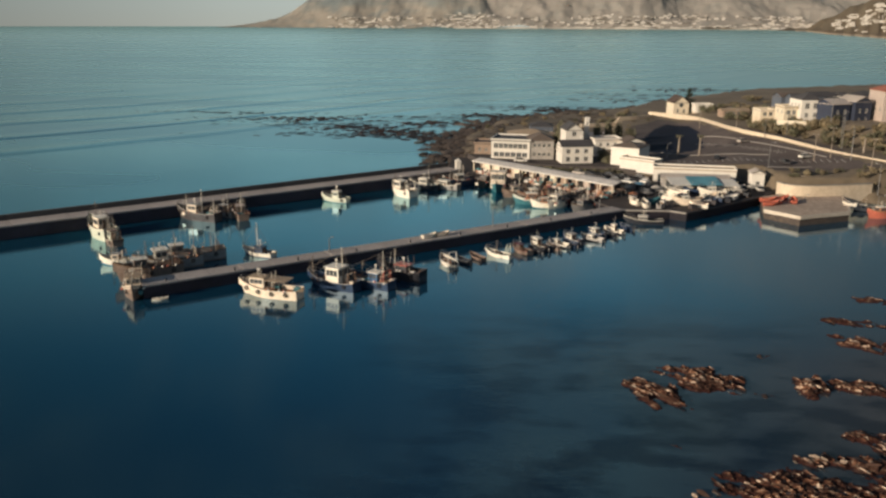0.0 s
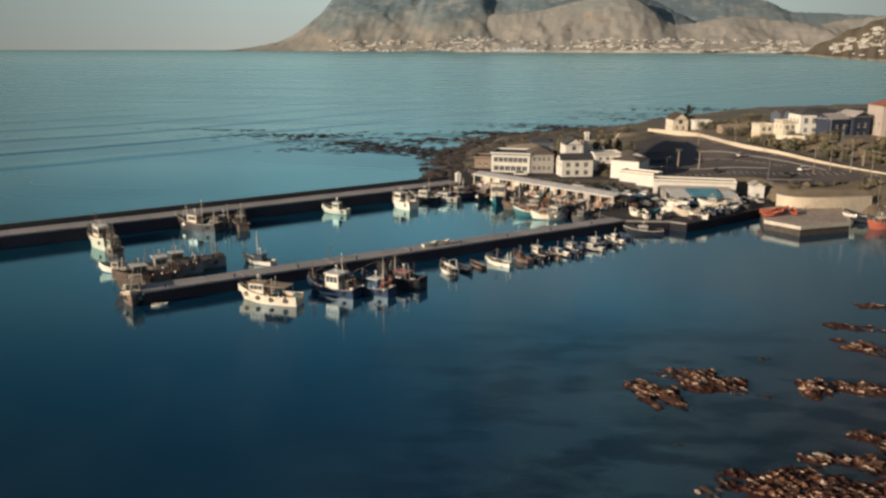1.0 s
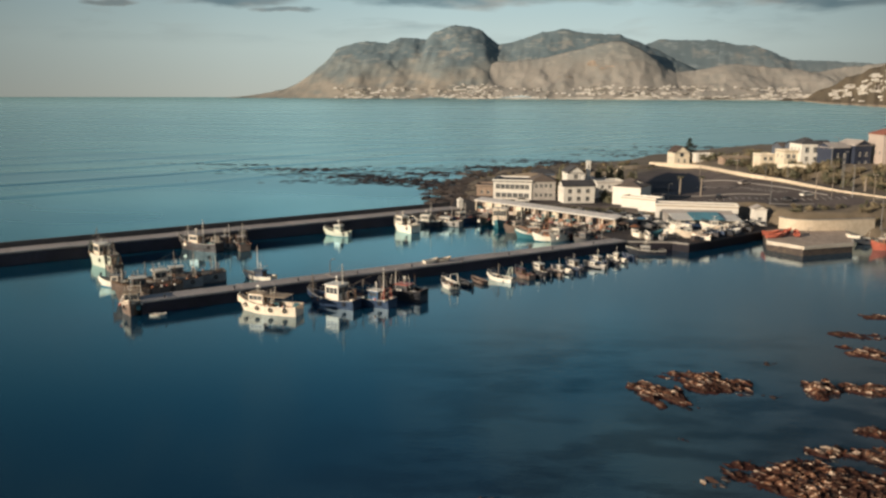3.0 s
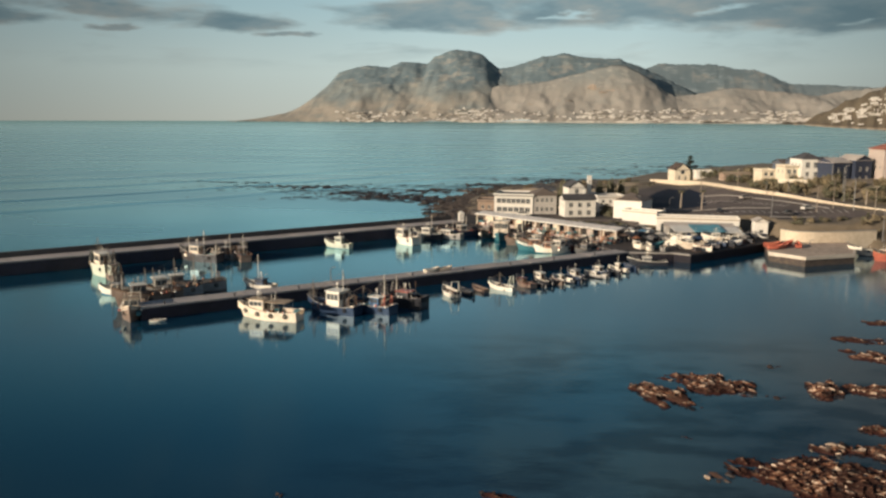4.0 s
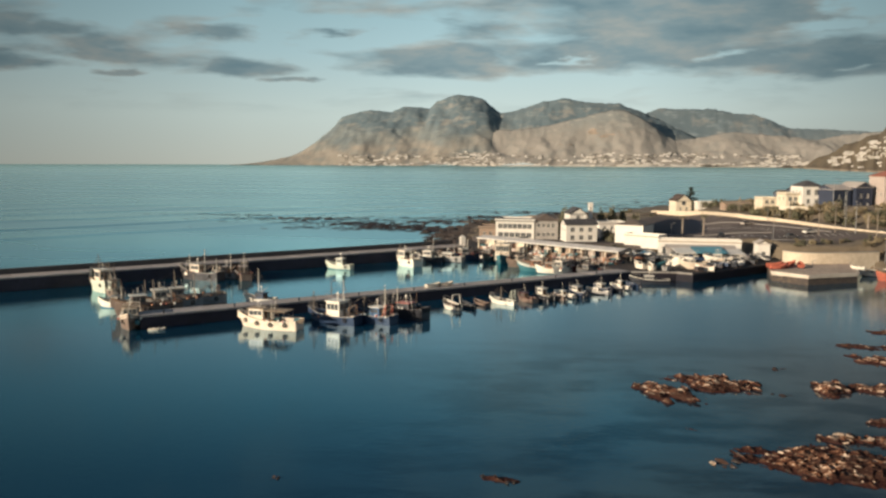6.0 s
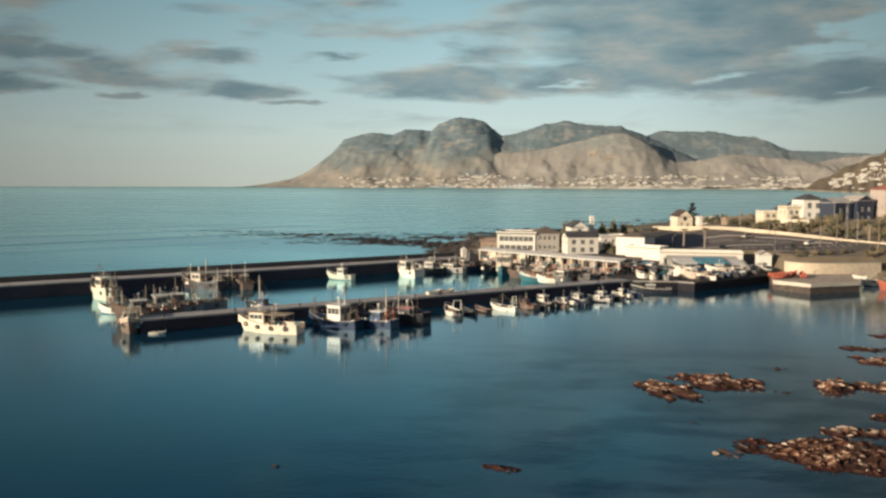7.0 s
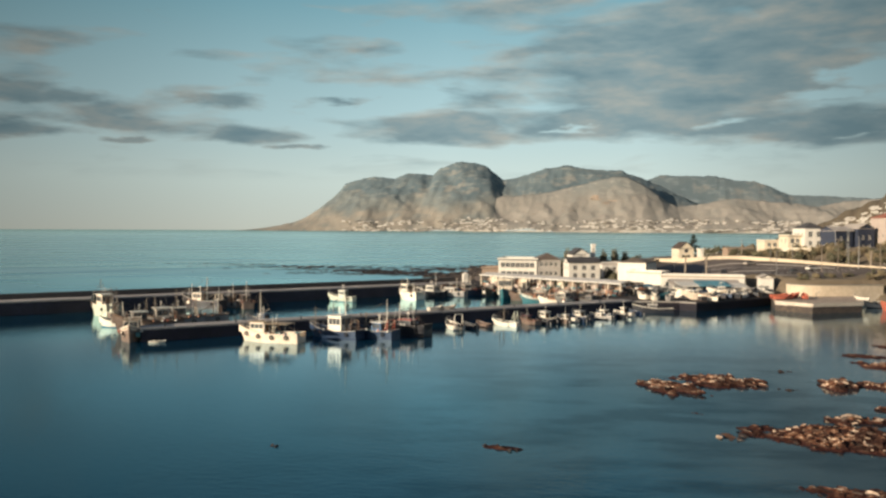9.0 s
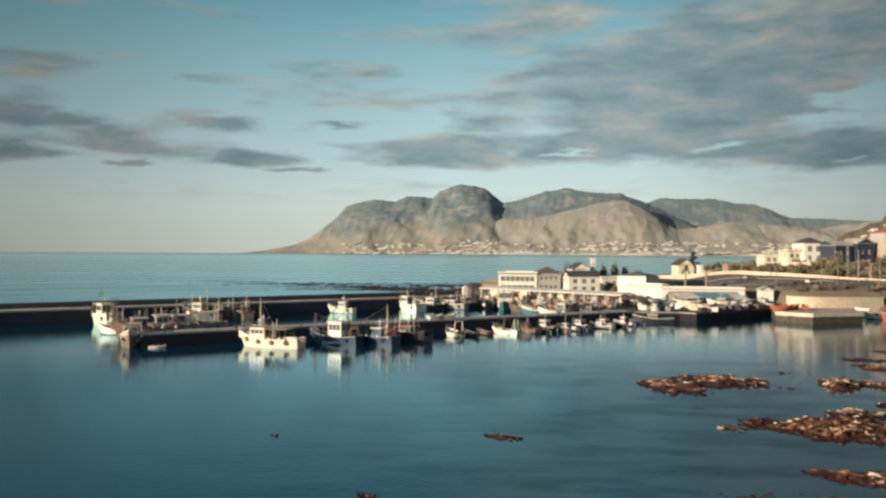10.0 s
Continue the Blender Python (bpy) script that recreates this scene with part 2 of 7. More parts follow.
def sea_material():
    n = Nodes("sea water")
    co = n.coord()
    sep = n.t.nodes.new("ShaderNodeSeparateXYZ")
    n.link(co, sep.inputs[0])
    # shoals and weed under the surface near the rocks
    shoal = n.noise(n.coord((0.035, 0.06, 1)), 1.0, 3)
    fine = n.noise(n.coord((0.16, 0.3, 1)), 1.0, 4)
    weed = n.math("MULTIPLY", n.ramp(shoal, [(0.50, 0.0), (0.60, 1.0)]), n.ramp(fine, [(0.40, 0.35), (0.6, 1.0)]))
    deep = n.add("ShaderNodeMapRange")
    n.link(sep.outputs[1], deep.inputs[0])
    deep.inputs[1].default_value, deep.inputs[2].default_value = 70.0, 185.0
    c = n.mix(deep.outputs[0], (0.010, 0.034, 0.056), (0.001, 0.046, 0.093))
    near_x, near_y = n.add("ShaderNodeMapRange"), n.add("ShaderNodeMapRange")
    n.link(sep.outputs[0], near_x.inputs[0])
    n.link(sep.outputs[1], near_y.inputs[0])
    near_x.inputs[1].default_value, near_x.inputs[2].default_value = -32.0, 6.0
    near_y.inputs[1].default_value, near_y.inputs[2].default_value = 142.0, 118.0
    reef = n.math("MULTIPLY", near_x.outputs[0], near_y.outputs[0])
    bed = n.ramp(n.noise(n.coord((0.07, 0.15, 1), (0, 0, -0.2)), 1.0, 5, 0.6), [(0.48, 0.0), (0.60, 1.0)])
    c = n.mix(n.math("MULTIPLY", reef, 0.6), c, (0.032, 0.054, 0.066))
    bank = n.add("ShaderNodeMapRange")
    n.link(sep.outputs[0], bank.inputs[0])
    bank.inputs[1].default_value, bank.inputs[2].default_value = 10.0, 56.0
    shore_y = n.add("ShaderNodeMapRange")
    n.link(sep.outputs[1], shore_y.inputs[0])
    shore_y.inputs[1].default_value, shore_y.inputs[2].default_value = 212.0, 140.0
    silt = n.math("MULTIPLY", bank.outputs[0], shore_y.outputs[0])
    c = n.mix(n.math("MULTIPLY", silt, near_y.outputs[0]), c, (0.050, 0.038, 0.036))
    c = n.mix(n.math("MULTIPLY", n.math("MULTIPLY", weed, reef), 0.85), c, (0.002, 0.006, 0.014))
    c = n.mix(n.math("MULTIPLY", n.math("MULTIPLY", reef, bed), 0.8), c, (0.004, 0.006, 0.014))
    openness = n.add("ShaderNodeMapRange")
    away = n.math("ADD", n.math("MULTIPLY", sep.outputs[0], -0.66), n.math("MULTIPLY", sep.outputs[1], 0.75))
    n.link(away, openness.inputs[0])
    openness.inputs[1].default_value, openness.inputs[2].default_value = 190.0, 420.0
    outer = n.add("ShaderNodeMapRange")
    n.link(away, outer.inputs[0])
    outer.inputs[1].default_value, outer.inputs[2].default_value = 185.0, 330.0
    c = n.mix(outer.outputs[0], c, (0.034, 0.160, 0.178))
    n.link(c, n.b.inputs["Base Color"])
    n.b.inputs["Specular IOR Level"].default_value = 0.0
    # open water outside the breakwater is rougher than the basin
    out = n.math("ADD", n.math("MULTIPLY", sep.outputs[0], -0.66), n.math("MULTIPLY", sep.outputs[1], 0.75))
    mr = n.add("ShaderNodeMapRange")
    n.link(out, mr.inputs[0])
    mr.inputs[1].default_value, mr.inputs[2].default_value = 190.0, 260.0
    streak = n.ramp(n.noise(n.coord((0.003, 0.02, 1)), 1.0, 1), [(0.38, 0.72), (0.64, 1.0)])
    rough = n.math("MULTIPLY_ADD", n.math("MULTIPLY", mr.outputs[0], streak), 0.30, 0.02)
    n.link(rough, n.b.inputs["Roughness"])
    rip = n.noise(n.coord((0.9, 1.6, 1)), 1.0, 3)
    swell = n.noise(n.coord((0.012, 0.075, 1), (0, 0, 0.25)), 1.0, 2)
    h = n.math("ADD", n.math("MULTIPLY", rip, n.math("MULTIPLY_ADD", openness.outputs[0], -0.032, 0.036)), n.math("MULTIPLY", n.math("MULTIPLY", swell, mr.outputs[0]), 0.06))
    # long low swells that bend in round the end of the breakwater
    off = n.math("ADD", n.math("MULTIPLY", sep.outputs[0], -0.80), n.math("MULTIPLY", sep.outputs[1], 0.60))
    off = n.math("MULTIPLY_ADD", n.noise(n.coord((0.006, 0.006, 1)), 1.0, 2), 46.0, off)
    crest = n.ramp(n.math("SINE", n.math("MULTIPLY", off, 2 * math.pi / 47.0)), [(0.35, 0.0), (1.0, 1.0)])
    reach = n.ramp(n.math("DIVIDE", off, 1000.0), [(0.31, 0.0), (0.37, 1.0), (0.50, 0.75), (0.66, 0.0)])
    h = n.math("ADD", h, n.math("MULTIPLY", n.math("MULTIPLY", crest, reach), 2.0))
    n.bump(h, 0.5, 1.0)
    # the mirror of clean calm water, reflections tinted as a bluer sky would
    clean = n.add("ShaderNodeMapRange")
    n.link(sep.outputs[1], clean.inputs[0])
    clean.inputs[1].default_value, clean.inputs[2].default_value = 92.0, 130.0
    gl = n.add("ShaderNodeBsdfGlossy")
    n.link(rough, gl.inputs["Roughness"])
    n.link(n.b.inputs["Normal"].links[0].from_socket, gl.inputs["Normal"])
    basin = n.add("ShaderNodeMapRange")
    n.link(away, basin.inputs[0])
    basin.inputs[1].default_value, basin.inputs[2].default_value = 142.0, 166.0
    # reflection colour set by place; near neutral by the quay for warm wall reflections
    n.link(n.mix(openness.outputs[0], n.mix(mr.outputs[0], n.mix(basin.outputs[0], n.mix(silt, n.mix(clean.outputs[0], (0.54, 0.82, 0.92), (0.68, 0.84, 0.91)), (0.82, 0.80, 0.80)), (0.58, 0.86, 0.94)), (0.60, 0.90, 0.95)), (0.79, 0.97, 0.94)), gl.inputs["Color"])
    ms = n.t.nodes.new("ShaderNodeMixShader")
    fr = n.t.nodes.new("ShaderNodeFresnel")
    n.link(n.math("MULTIPLY_ADD", deep.outputs[0], 0.10, 1.50), fr.inputs["IOR"])
    n.link(n.b.inputs["Normal"].links[0].from_socket, fr.inputs["Normal"])
    calm = n.math("MULTIPLY", n.math("MULTIPLY_ADD", deep.outputs[0], 0.22, 0.03), n.math("SUBTRACT", 1.0, n.math("MULTIPLY", reef, 0.3)))
    mirror = n.math("ADD", fr.outputs[0], n.math("MULTIPLY_ADD", openness.outputs[0], 0.40, calm))
    kelpy = n.math("MULTIPLY", n.math("MAXIMUM", weed, n.math("MULTIPLY", bed, 0.8)), reef)
    mirror = n.math("MULTIPLY", n.math("MINIMUM", mirror, 0.95), n.math("MULTIPLY_ADD", kelpy, -0.22, 1.0))
    # a wind-ruffled, darker belt far out
    belt = n.ramp(n.math("DIVIDE", sep.outputs[1], 5000.0), [(0.40, 0.0), (0.80, 0.58)])
    mirror = n.math("MULTIPLY", mirror, n.math("SUBTRACT", 1.0, belt))
    n.link(mirror, ms.inputs[0])
    n.link(n.b.outputs[0], ms.inputs[1])
    n.link(gl.outputs[0], ms.inputs[2])
    n.link(ms.outputs[0], n.t.nodes["Material Output"].inputs[0])
    return n.m


M["sea"] = sea_material()


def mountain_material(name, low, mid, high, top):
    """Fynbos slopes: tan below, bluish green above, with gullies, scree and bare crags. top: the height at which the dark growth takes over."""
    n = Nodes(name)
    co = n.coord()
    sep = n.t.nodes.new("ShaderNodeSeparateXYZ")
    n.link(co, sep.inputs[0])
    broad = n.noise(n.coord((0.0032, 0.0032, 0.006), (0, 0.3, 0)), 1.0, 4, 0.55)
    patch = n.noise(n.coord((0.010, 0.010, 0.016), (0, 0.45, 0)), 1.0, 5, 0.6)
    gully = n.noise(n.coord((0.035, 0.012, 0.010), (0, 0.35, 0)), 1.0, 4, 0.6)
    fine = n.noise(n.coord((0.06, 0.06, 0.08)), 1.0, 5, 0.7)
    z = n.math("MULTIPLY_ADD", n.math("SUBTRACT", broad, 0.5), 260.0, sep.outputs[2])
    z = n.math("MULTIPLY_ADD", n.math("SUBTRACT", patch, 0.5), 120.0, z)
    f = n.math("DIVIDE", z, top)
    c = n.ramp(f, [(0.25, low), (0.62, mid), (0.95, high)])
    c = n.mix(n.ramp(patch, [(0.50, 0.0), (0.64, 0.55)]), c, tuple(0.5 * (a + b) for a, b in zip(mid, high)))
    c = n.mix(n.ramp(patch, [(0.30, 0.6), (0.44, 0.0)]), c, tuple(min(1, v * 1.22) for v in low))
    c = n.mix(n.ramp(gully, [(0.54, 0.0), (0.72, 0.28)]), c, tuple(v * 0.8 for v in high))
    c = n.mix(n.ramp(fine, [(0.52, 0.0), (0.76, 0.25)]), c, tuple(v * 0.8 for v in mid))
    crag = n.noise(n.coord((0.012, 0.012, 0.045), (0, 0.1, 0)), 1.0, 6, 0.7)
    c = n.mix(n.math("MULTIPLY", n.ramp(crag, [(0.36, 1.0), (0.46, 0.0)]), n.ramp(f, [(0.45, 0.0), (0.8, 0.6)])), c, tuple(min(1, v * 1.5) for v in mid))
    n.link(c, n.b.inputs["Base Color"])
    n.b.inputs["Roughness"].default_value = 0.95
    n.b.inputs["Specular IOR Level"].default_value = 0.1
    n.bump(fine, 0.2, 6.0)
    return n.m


# distance haze is painted into these three: paler, bluer, low in contrast
M["mountain"] = mountain_material("haze-toned far mountain", (0.268, 0.234, 0.190), (0.185, 0.190, 0.172), (0.112, 0.145, 0.156), 225.0)
M["table"] = mountain_material("haze-toned table mountain", (0.215, 0.200, 0.175), (0.135, 0.155, 0.158), (0.098, 0.126, 0.138), 220.0)
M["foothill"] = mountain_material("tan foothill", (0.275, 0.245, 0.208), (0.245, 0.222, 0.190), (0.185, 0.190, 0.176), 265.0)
M["hill"] = mountain_material("coastal hillside", (0.135, 0.104, 0.07), (0.115, 0.093, 0.067), (0.095, 0.08, 0.06), 200.0)
M["quarry"] = surface("bare quarry face", (0.40, 0.31, 0.23), 0.95, 0.01, 0.05, 0.4, (0.27, 0.21, 0.16), scale=(1, 1, 2))


# cloud banks: bearing, height, half length, half depth, thickness; then the clear gaps in them
CLOUD_BANKS = [(-0.46, 0.128, 0.19, 0.032, 0.5), (0.178, 0.194, 0.292, 0.1017, 1.2), (0.319, 0.245, 0.217, 0.0882, 1.1), (-0.029, 0.269, 0.136, 0.0509, 0.75), (0.005, 0.215, 0.156, 0.0305, 0.8), (0.116, 0.128, 0.292, 0.0326, 1.0), (-0.136, 0.122, 0.136, 0.0244, 0.9), (-0.069, 0.158, 0.081, 0.019, 0.7), (0.319, 0.119, 0.142, 0.0305, 1.0), (-0.556, 0.145, 0.081, 0.0183, 0.82), (-0.483, 0.123, 0.095, 0.0163, 0.78), (-0.465, 0.1, 0.051, 0.0075, 1.0), (-0.37, 0.147, 0.061, 0.0149, 0.78), (-0.349, 0.116, 0.081, 0.0163, 0.78), (-0.3, 0.097, 0.044, 0.0054, 1.0), (-0.556, 0.108, 0.081, 0.0136, 0.75), (-0.242, 0.155, 0.064, 0.0061, 0.7), (-0.21, 0.215, 0.061, 0.0136, 0.5), (-0.56, 0.2, 0.081, 0.0258, 0.62)]
CLOUD_GAPS = [(0.193, 0.129, 0.051, 0.0054), (0.282, 0.151, 0.054, 0.0102), (0.021, 0.12, 0.044, 0.0041), (0.337, 0.108, 0.031, 0.0054), (0.329, 0.173, 0.041, 0.0149)]


def sky_backdrop_material():
    """Evening-clear sky with long banks of broken cloud, for a far curved backdrop."""
    n = Nodes("sky and cloud backdrop")
    m = n.m
    n.t.nodes.clear()
    co = n.coord()
    sep = n.t.nodes.new("ShaderNodeSeparateXYZ")
    n.link(co, sep.inputs[0])
    x, z = sep.outputs[0], sep.outputs[2]
    el = n.math("DIVIDE", z, 4850.0)
    clear = n.ramp(n.math("MULTIPLY", el, 2.0), [(0.0, (0.56, 0.59, 0.51)), (0.12, (0.56, 0.66, 0.61)), (0.26, (0.41, 0.58, 0.60)), (0.57, (0.165, 0.35, 0.415)), (0.72, (0.065, 0.20, 0.29)), (1.0, (0.015, 0.085, 0.17))])
    # stretched billows: coarse shape, fine ragged edge
    coarse = n.add("ShaderNodeTexNoise", Scale=1.0, Detail=4.0, Roughness=0.55)
    n.link(n.coord((1 / 420, 1 / 420, 1 / 110)), coarse.inputs["Vector"])
    shape = n.add("ShaderNodeTexNoise", Scale=1.0, Detail=6.0, Roughness=0.5, Distortion=0.3)
    n.link(n.coord((1 / 620, 1 / 620, 1 / 120)), shape.inputs["Vector"])
    warp = n.t.nodes.new("ShaderNodeSeparateColor")
    n.link(coarse.outputs["Color"], warp.inputs[0])
    u = n.math("ADD", n.math("DIVIDE", x, 4850.0), n.math("MULTIPLY_ADD", warp.outputs[0], 0.13, -0.065))
    v = n.math("ADD", el, n.math("MULTIPLY_ADD", warp.outputs[1], 0.036, -0.018))

    def bank(cu, cv, ru, rv, w):
        a = n.math("MULTIPLY_ADD", u, 1 / ru, -cu / ru)
        b = n.math("MULTIPLY_ADD", v, 1 / rv, -cv / rv)
        r = n.math("MULTIPLY_ADD", a, a, n.math("MULTIPLY", b, b))
        return n.math("MULTIPLY_ADD", n.math("POWER", r, 0.6), -w, w)

    dens = 0.0
    for c in CLOUD_BANKS:
        dens = n.math("MAXIMUM", bank(*c), dens)
    for c in CLOUD_GAPS:
        dens = n.math("SUBTRACT", dens, n.math("MAXIMUM", bank(*c, 0.75), 0.0))
    # above the banks the deck goes on, broken, towards the zenith
    high = n.math("MULTIPLY", n.ramp(el, [(0.30, 0.0), (0.42, 0.5)]), n.ramp(n.math("MULTIPLY_ADD", x, 1 / 4000, 0.5), [(0.25, 0.1), (0.65, 1.0)]))
    dens = n.math("MAXIMUM", dens, high)
    ragged = n.math("MULTIPLY_ADD", n.math("MINIMUM", dens, 1.0), -0.95, 2.1)
    full = n.math("MULTIPLY_ADD", n.math("SUBTRACT", shape.outputs[0], 0.45), ragged, dens)
    cover = n.math("MULTIPLY", n.ramp(full, [(0.18, 0.0), (0.66, 0.92)]), n.ramp(el, [(0.055, 0.0), (0.10, 1.0)]))
    lit = n.add("ShaderNodeTexNoise", Scale=1.0, Detail=4.0, Roughness=0.55)
    n.link(n.coord((1 / 420, 1 / 420, 1 / 120), (0, 0, 0.4)), lit.inputs["Vector"])
    tone = n.math("MULTIPLY_ADD", full, -0.16, n.math("ADD", lit.outputs[0], 0.10))
    cloud = n.ramp(tone, [(0.26, (0.135, 0.220, 0.250)), (0.44, (0.205, 0.285, 0.300)), (0.60, (0.32, 0.35, 0.325)), (0.74, (0.44, 0.43, 0.37))])
    col = n.mix(cover, clear, cloud)
    # lens vignette painted into the sky: both sides dimmer than the middle
    vignette = n.ramp(n.math("MULTIPLY_ADD", x, 1 / 6000, 0.5), [(0.02, 0.48), (0.22, 0.80), (0.40, 0.98), (0.58, 0.97), (0.84, 0.49)])
    col = n.mix(1.0, col, vignette, "MULTIPLY")
    em = n.t.nodes.new("ShaderNodeEmission")
    n.link(col, em.inputs[0])
    em.inputs[1].default_value = 0.77
    tr = n.t.nodes.new("ShaderNodeBsdfTransparent")
    ms = n.t.nodes.new("ShaderNodeMixShader")
    n.link(n.ramp(el, [(0.72, 0.0), (0.76, 1.0)]), ms.inputs[0])
    n.link(em.outputs[0], ms.inputs[1])
    n.link(tr.outputs[0], ms.inputs[2])
    out = n.t.nodes.new("ShaderNodeOutputMaterial")
    n.link(ms.outputs[0], out.inputs[0])
    return m


M["backdrop"] = sky_backdrop_material()


# ---- mesh helpers ----
def mesh_of(name, bm, material, smooth=False):
    me = bpy.data.meshes.new(name)
    if smooth:
        for f in bm.faces:
            f.smooth = True
    bm.to_mesh(me)
    bm.free()
    me.materials.append(M[material])
    return me


def part(name, bm, material, parent=None, label="", smooth=False):
    ob = new(name, mesh_of(name, bm, material, smooth))
    if parent is not None:
        ob.parent = parent
    return tagged(ob, label)


def empty(name, label, category, m, group="", kind=""):
    ob = new(name)
    ob.empty_display_size = 0.5
    ob.matrix_world = m
    return tagged(ob, label, category, group, kind)


def box(bm, x0, x1, y0, y1, z0, z1, taper=0.0):
    t = taper
    v = [bm.verts.new(p) for p in ((x0, y0, z0), (x1, y0, z0), (x1, y1, z0), (x0, y1, z0), (x0 + t, y0 + t, z1), (x1 - t, y0 + t, z1), (x1 - t, y1 - t, z1), (x0 + t, y1 - t, z1))]
    for f in ((3, 2, 1, 0), (4, 5, 6, 7), (0, 1, 5, 4), (1, 2, 6, 5), (2, 3, 7, 6), (3, 0, 4, 7)):
        bm.faces.new([v[i] for i in f])
    return bm


def boxed(x0, x1, y0, y1, z0, z1, bevel=0.0, taper=0.0):
    bm = box(bmesh.new(), x0, x1, y0, y1, z0, z1, taper)
    if bevel:
        bmesh.ops.bevel(bm, geom=bm.edges[:], offset=bevel, segments=1, affect="EDGES")
    return bm


def rod(bm, a, b, r0, r1=None, seg=6):
    a, b = Vector(a), Vector(b)
    r1 = r0 if r1 is None else r1
    d = (b - a).normalized()
    s = d.orthogonal().normalized()
    q = d.cross(s)
    ra, rb = [], []
    for i in range(seg):
        w = 2 * math.pi * i / seg
        o = s * math.cos(w) + q * math.sin(w)
        ra.append(bm.verts.new(a + o * r0))
        rb.append(bm.verts.new(b + o * r1))
    for i in range(seg):
        j = (i + 1) % seg
        bm.faces.new((ra[i], ra[j], rb[j], rb[i]))
    bm.faces.new(ra[::-1])
    bm.faces.new(rb)
    return bm


def rods(*lines, seg=6):
    bm = bmesh.new()
    for a, b, r in lines:
        rod(bm, a, b, r, None, seg)
    return bm


def torus(r, t, seg=12, ring=6):
    bm = bmesh.new()
    vs = []
    for i in range(seg):
        a = 2 * math.pi * i / seg
        vs.append([bm.verts.new(((r + t * math.cos(b)) * math.cos(a), t * math.sin(b), (r + t * math.cos(b)) * math.sin(a))) for b in (2 * math.pi * k / ring for k in range(ring))])
    for i in range(seg):
        for k in range(ring):
            bm.faces.new((vs[i][k], vs[i][(k + 1) % ring], vs[(i + 1) % seg][(k + 1) % ring], vs[(i + 1) % seg][k]))
    return bm


def prism(pts, z0, z1):
    """An upright block over a plan outline, counter-clockwise."""
    bm = bmesh.new()
    lo = [bm.verts.new((x, y, z0)) for x, y in pts]
    hi = [bm.verts.new((x, y, z1)) for x, y in pts]
    n = len(pts)
    for i in range(n):
        j = (i + 1) % n
        bm.faces.new((lo[i], lo[j], hi[j], hi[i]))
    bm.faces.new(hi)
    bm.faces.new(lo[::-1])
    return bm


def grid_mesh(name, xs, ys, zs, material, smooth=True):
    """A height sheet: zs is an array of len(ys) rows and len(xs) columns."""
    X, Y = np.meshgrid(xs, ys)
    co = np.stack([X, Y, zs], -1).reshape(-1, 3)
    w = len(xs)
    i = np.arange(len(ys) - 1)[:, None] * w + np.arange(w - 1)[None]
    quads = np.stack([i, i + 1, i + w + 1, i + w], -1).reshape(-1, 4)
    me = bpy.data.meshes.new(name)
    me.from_pydata(co.tolist(), [], quads.tolist())
    if smooth:
        me.polygons.foreach_set("use_smooth", [True] * len(me.polygons))
    me.materials.append(M[material])
    return new(name, me)


def fbm(x, y, z=0.0, octaves=4):
    return noise.fractal((x, y, z), 1.0, 2.1, octaves)


def soft(a, b, v):
    t = np.clip((v - a) / (b - a), 0, 1)
    return t * t * (3 - 2 * t)


def inside_distance(X, Y, poly):
    """Signed distance to a closed outline, positive inside."""
    best = np.full(X.shape, 1e9)
    odd = np.zeros(X.shape, bool)
    for (x0, y0), (x1, y1) in zip(poly, poly[1:] + poly[:1]):
        dx, dy = x1 - x0, y1 - y0
        t = np.clip(((X - x0) * dx + (Y - y0) * dy) / (dx * dx + dy * dy), 0, 1)
        best = np.minimum(best, np.hypot(X - x0 - t * dx, Y - y0 - t * dy))
        cross = (y0 > Y) != (y1 > Y)
        with np.errstate(divide="ignore", invalid="ignore"):
            odd ^= cross & (X < (x1 - x0) * (Y - y0) / (y1 - y0 if y1 != y0 else 1e-9) + x0)
    return np.where(odd, best, -best)


# ---- sky backdrop, sea, far mountains ----
bm = bmesh.new()
prev = None
for i in range(61):
    a = radians(-51 + 96 * i / 60)
    col = [bm.verts.new((4850 * math.sin(a), 4850 * math.cos(a), z)) for z in (-60, 0, 300, 700, 1300, 2200, 3700)]
    if prev:
        for k in range(6):
            bm.faces.new((prev[k], prev[k + 1], col[k + 1], col[k]))
    prev = col
tagged(part("backdrop", bm, "backdrop", None, smooth=True), "teal evening sky with a broken bank of grey cloud", "sky", kind="structure")

bm = bmesh.new()
SEA = [-5200, -2600, -1300, -600, -200, 0, 200, 600, 1300, 2600, 5200]
SEAY = [-2500, -900, -300, 0, 150, 300, 600, 1200, 2400, 4000, 4900]
sea = grid_mesh("water", np.array(SEA, float), np.array(SEAY, float), np.zeros((len(SEAY), len(SEA))), "sea")
tagged(sea, "calm blue green sea filling the harbour and bay", "sea", kind="structure")

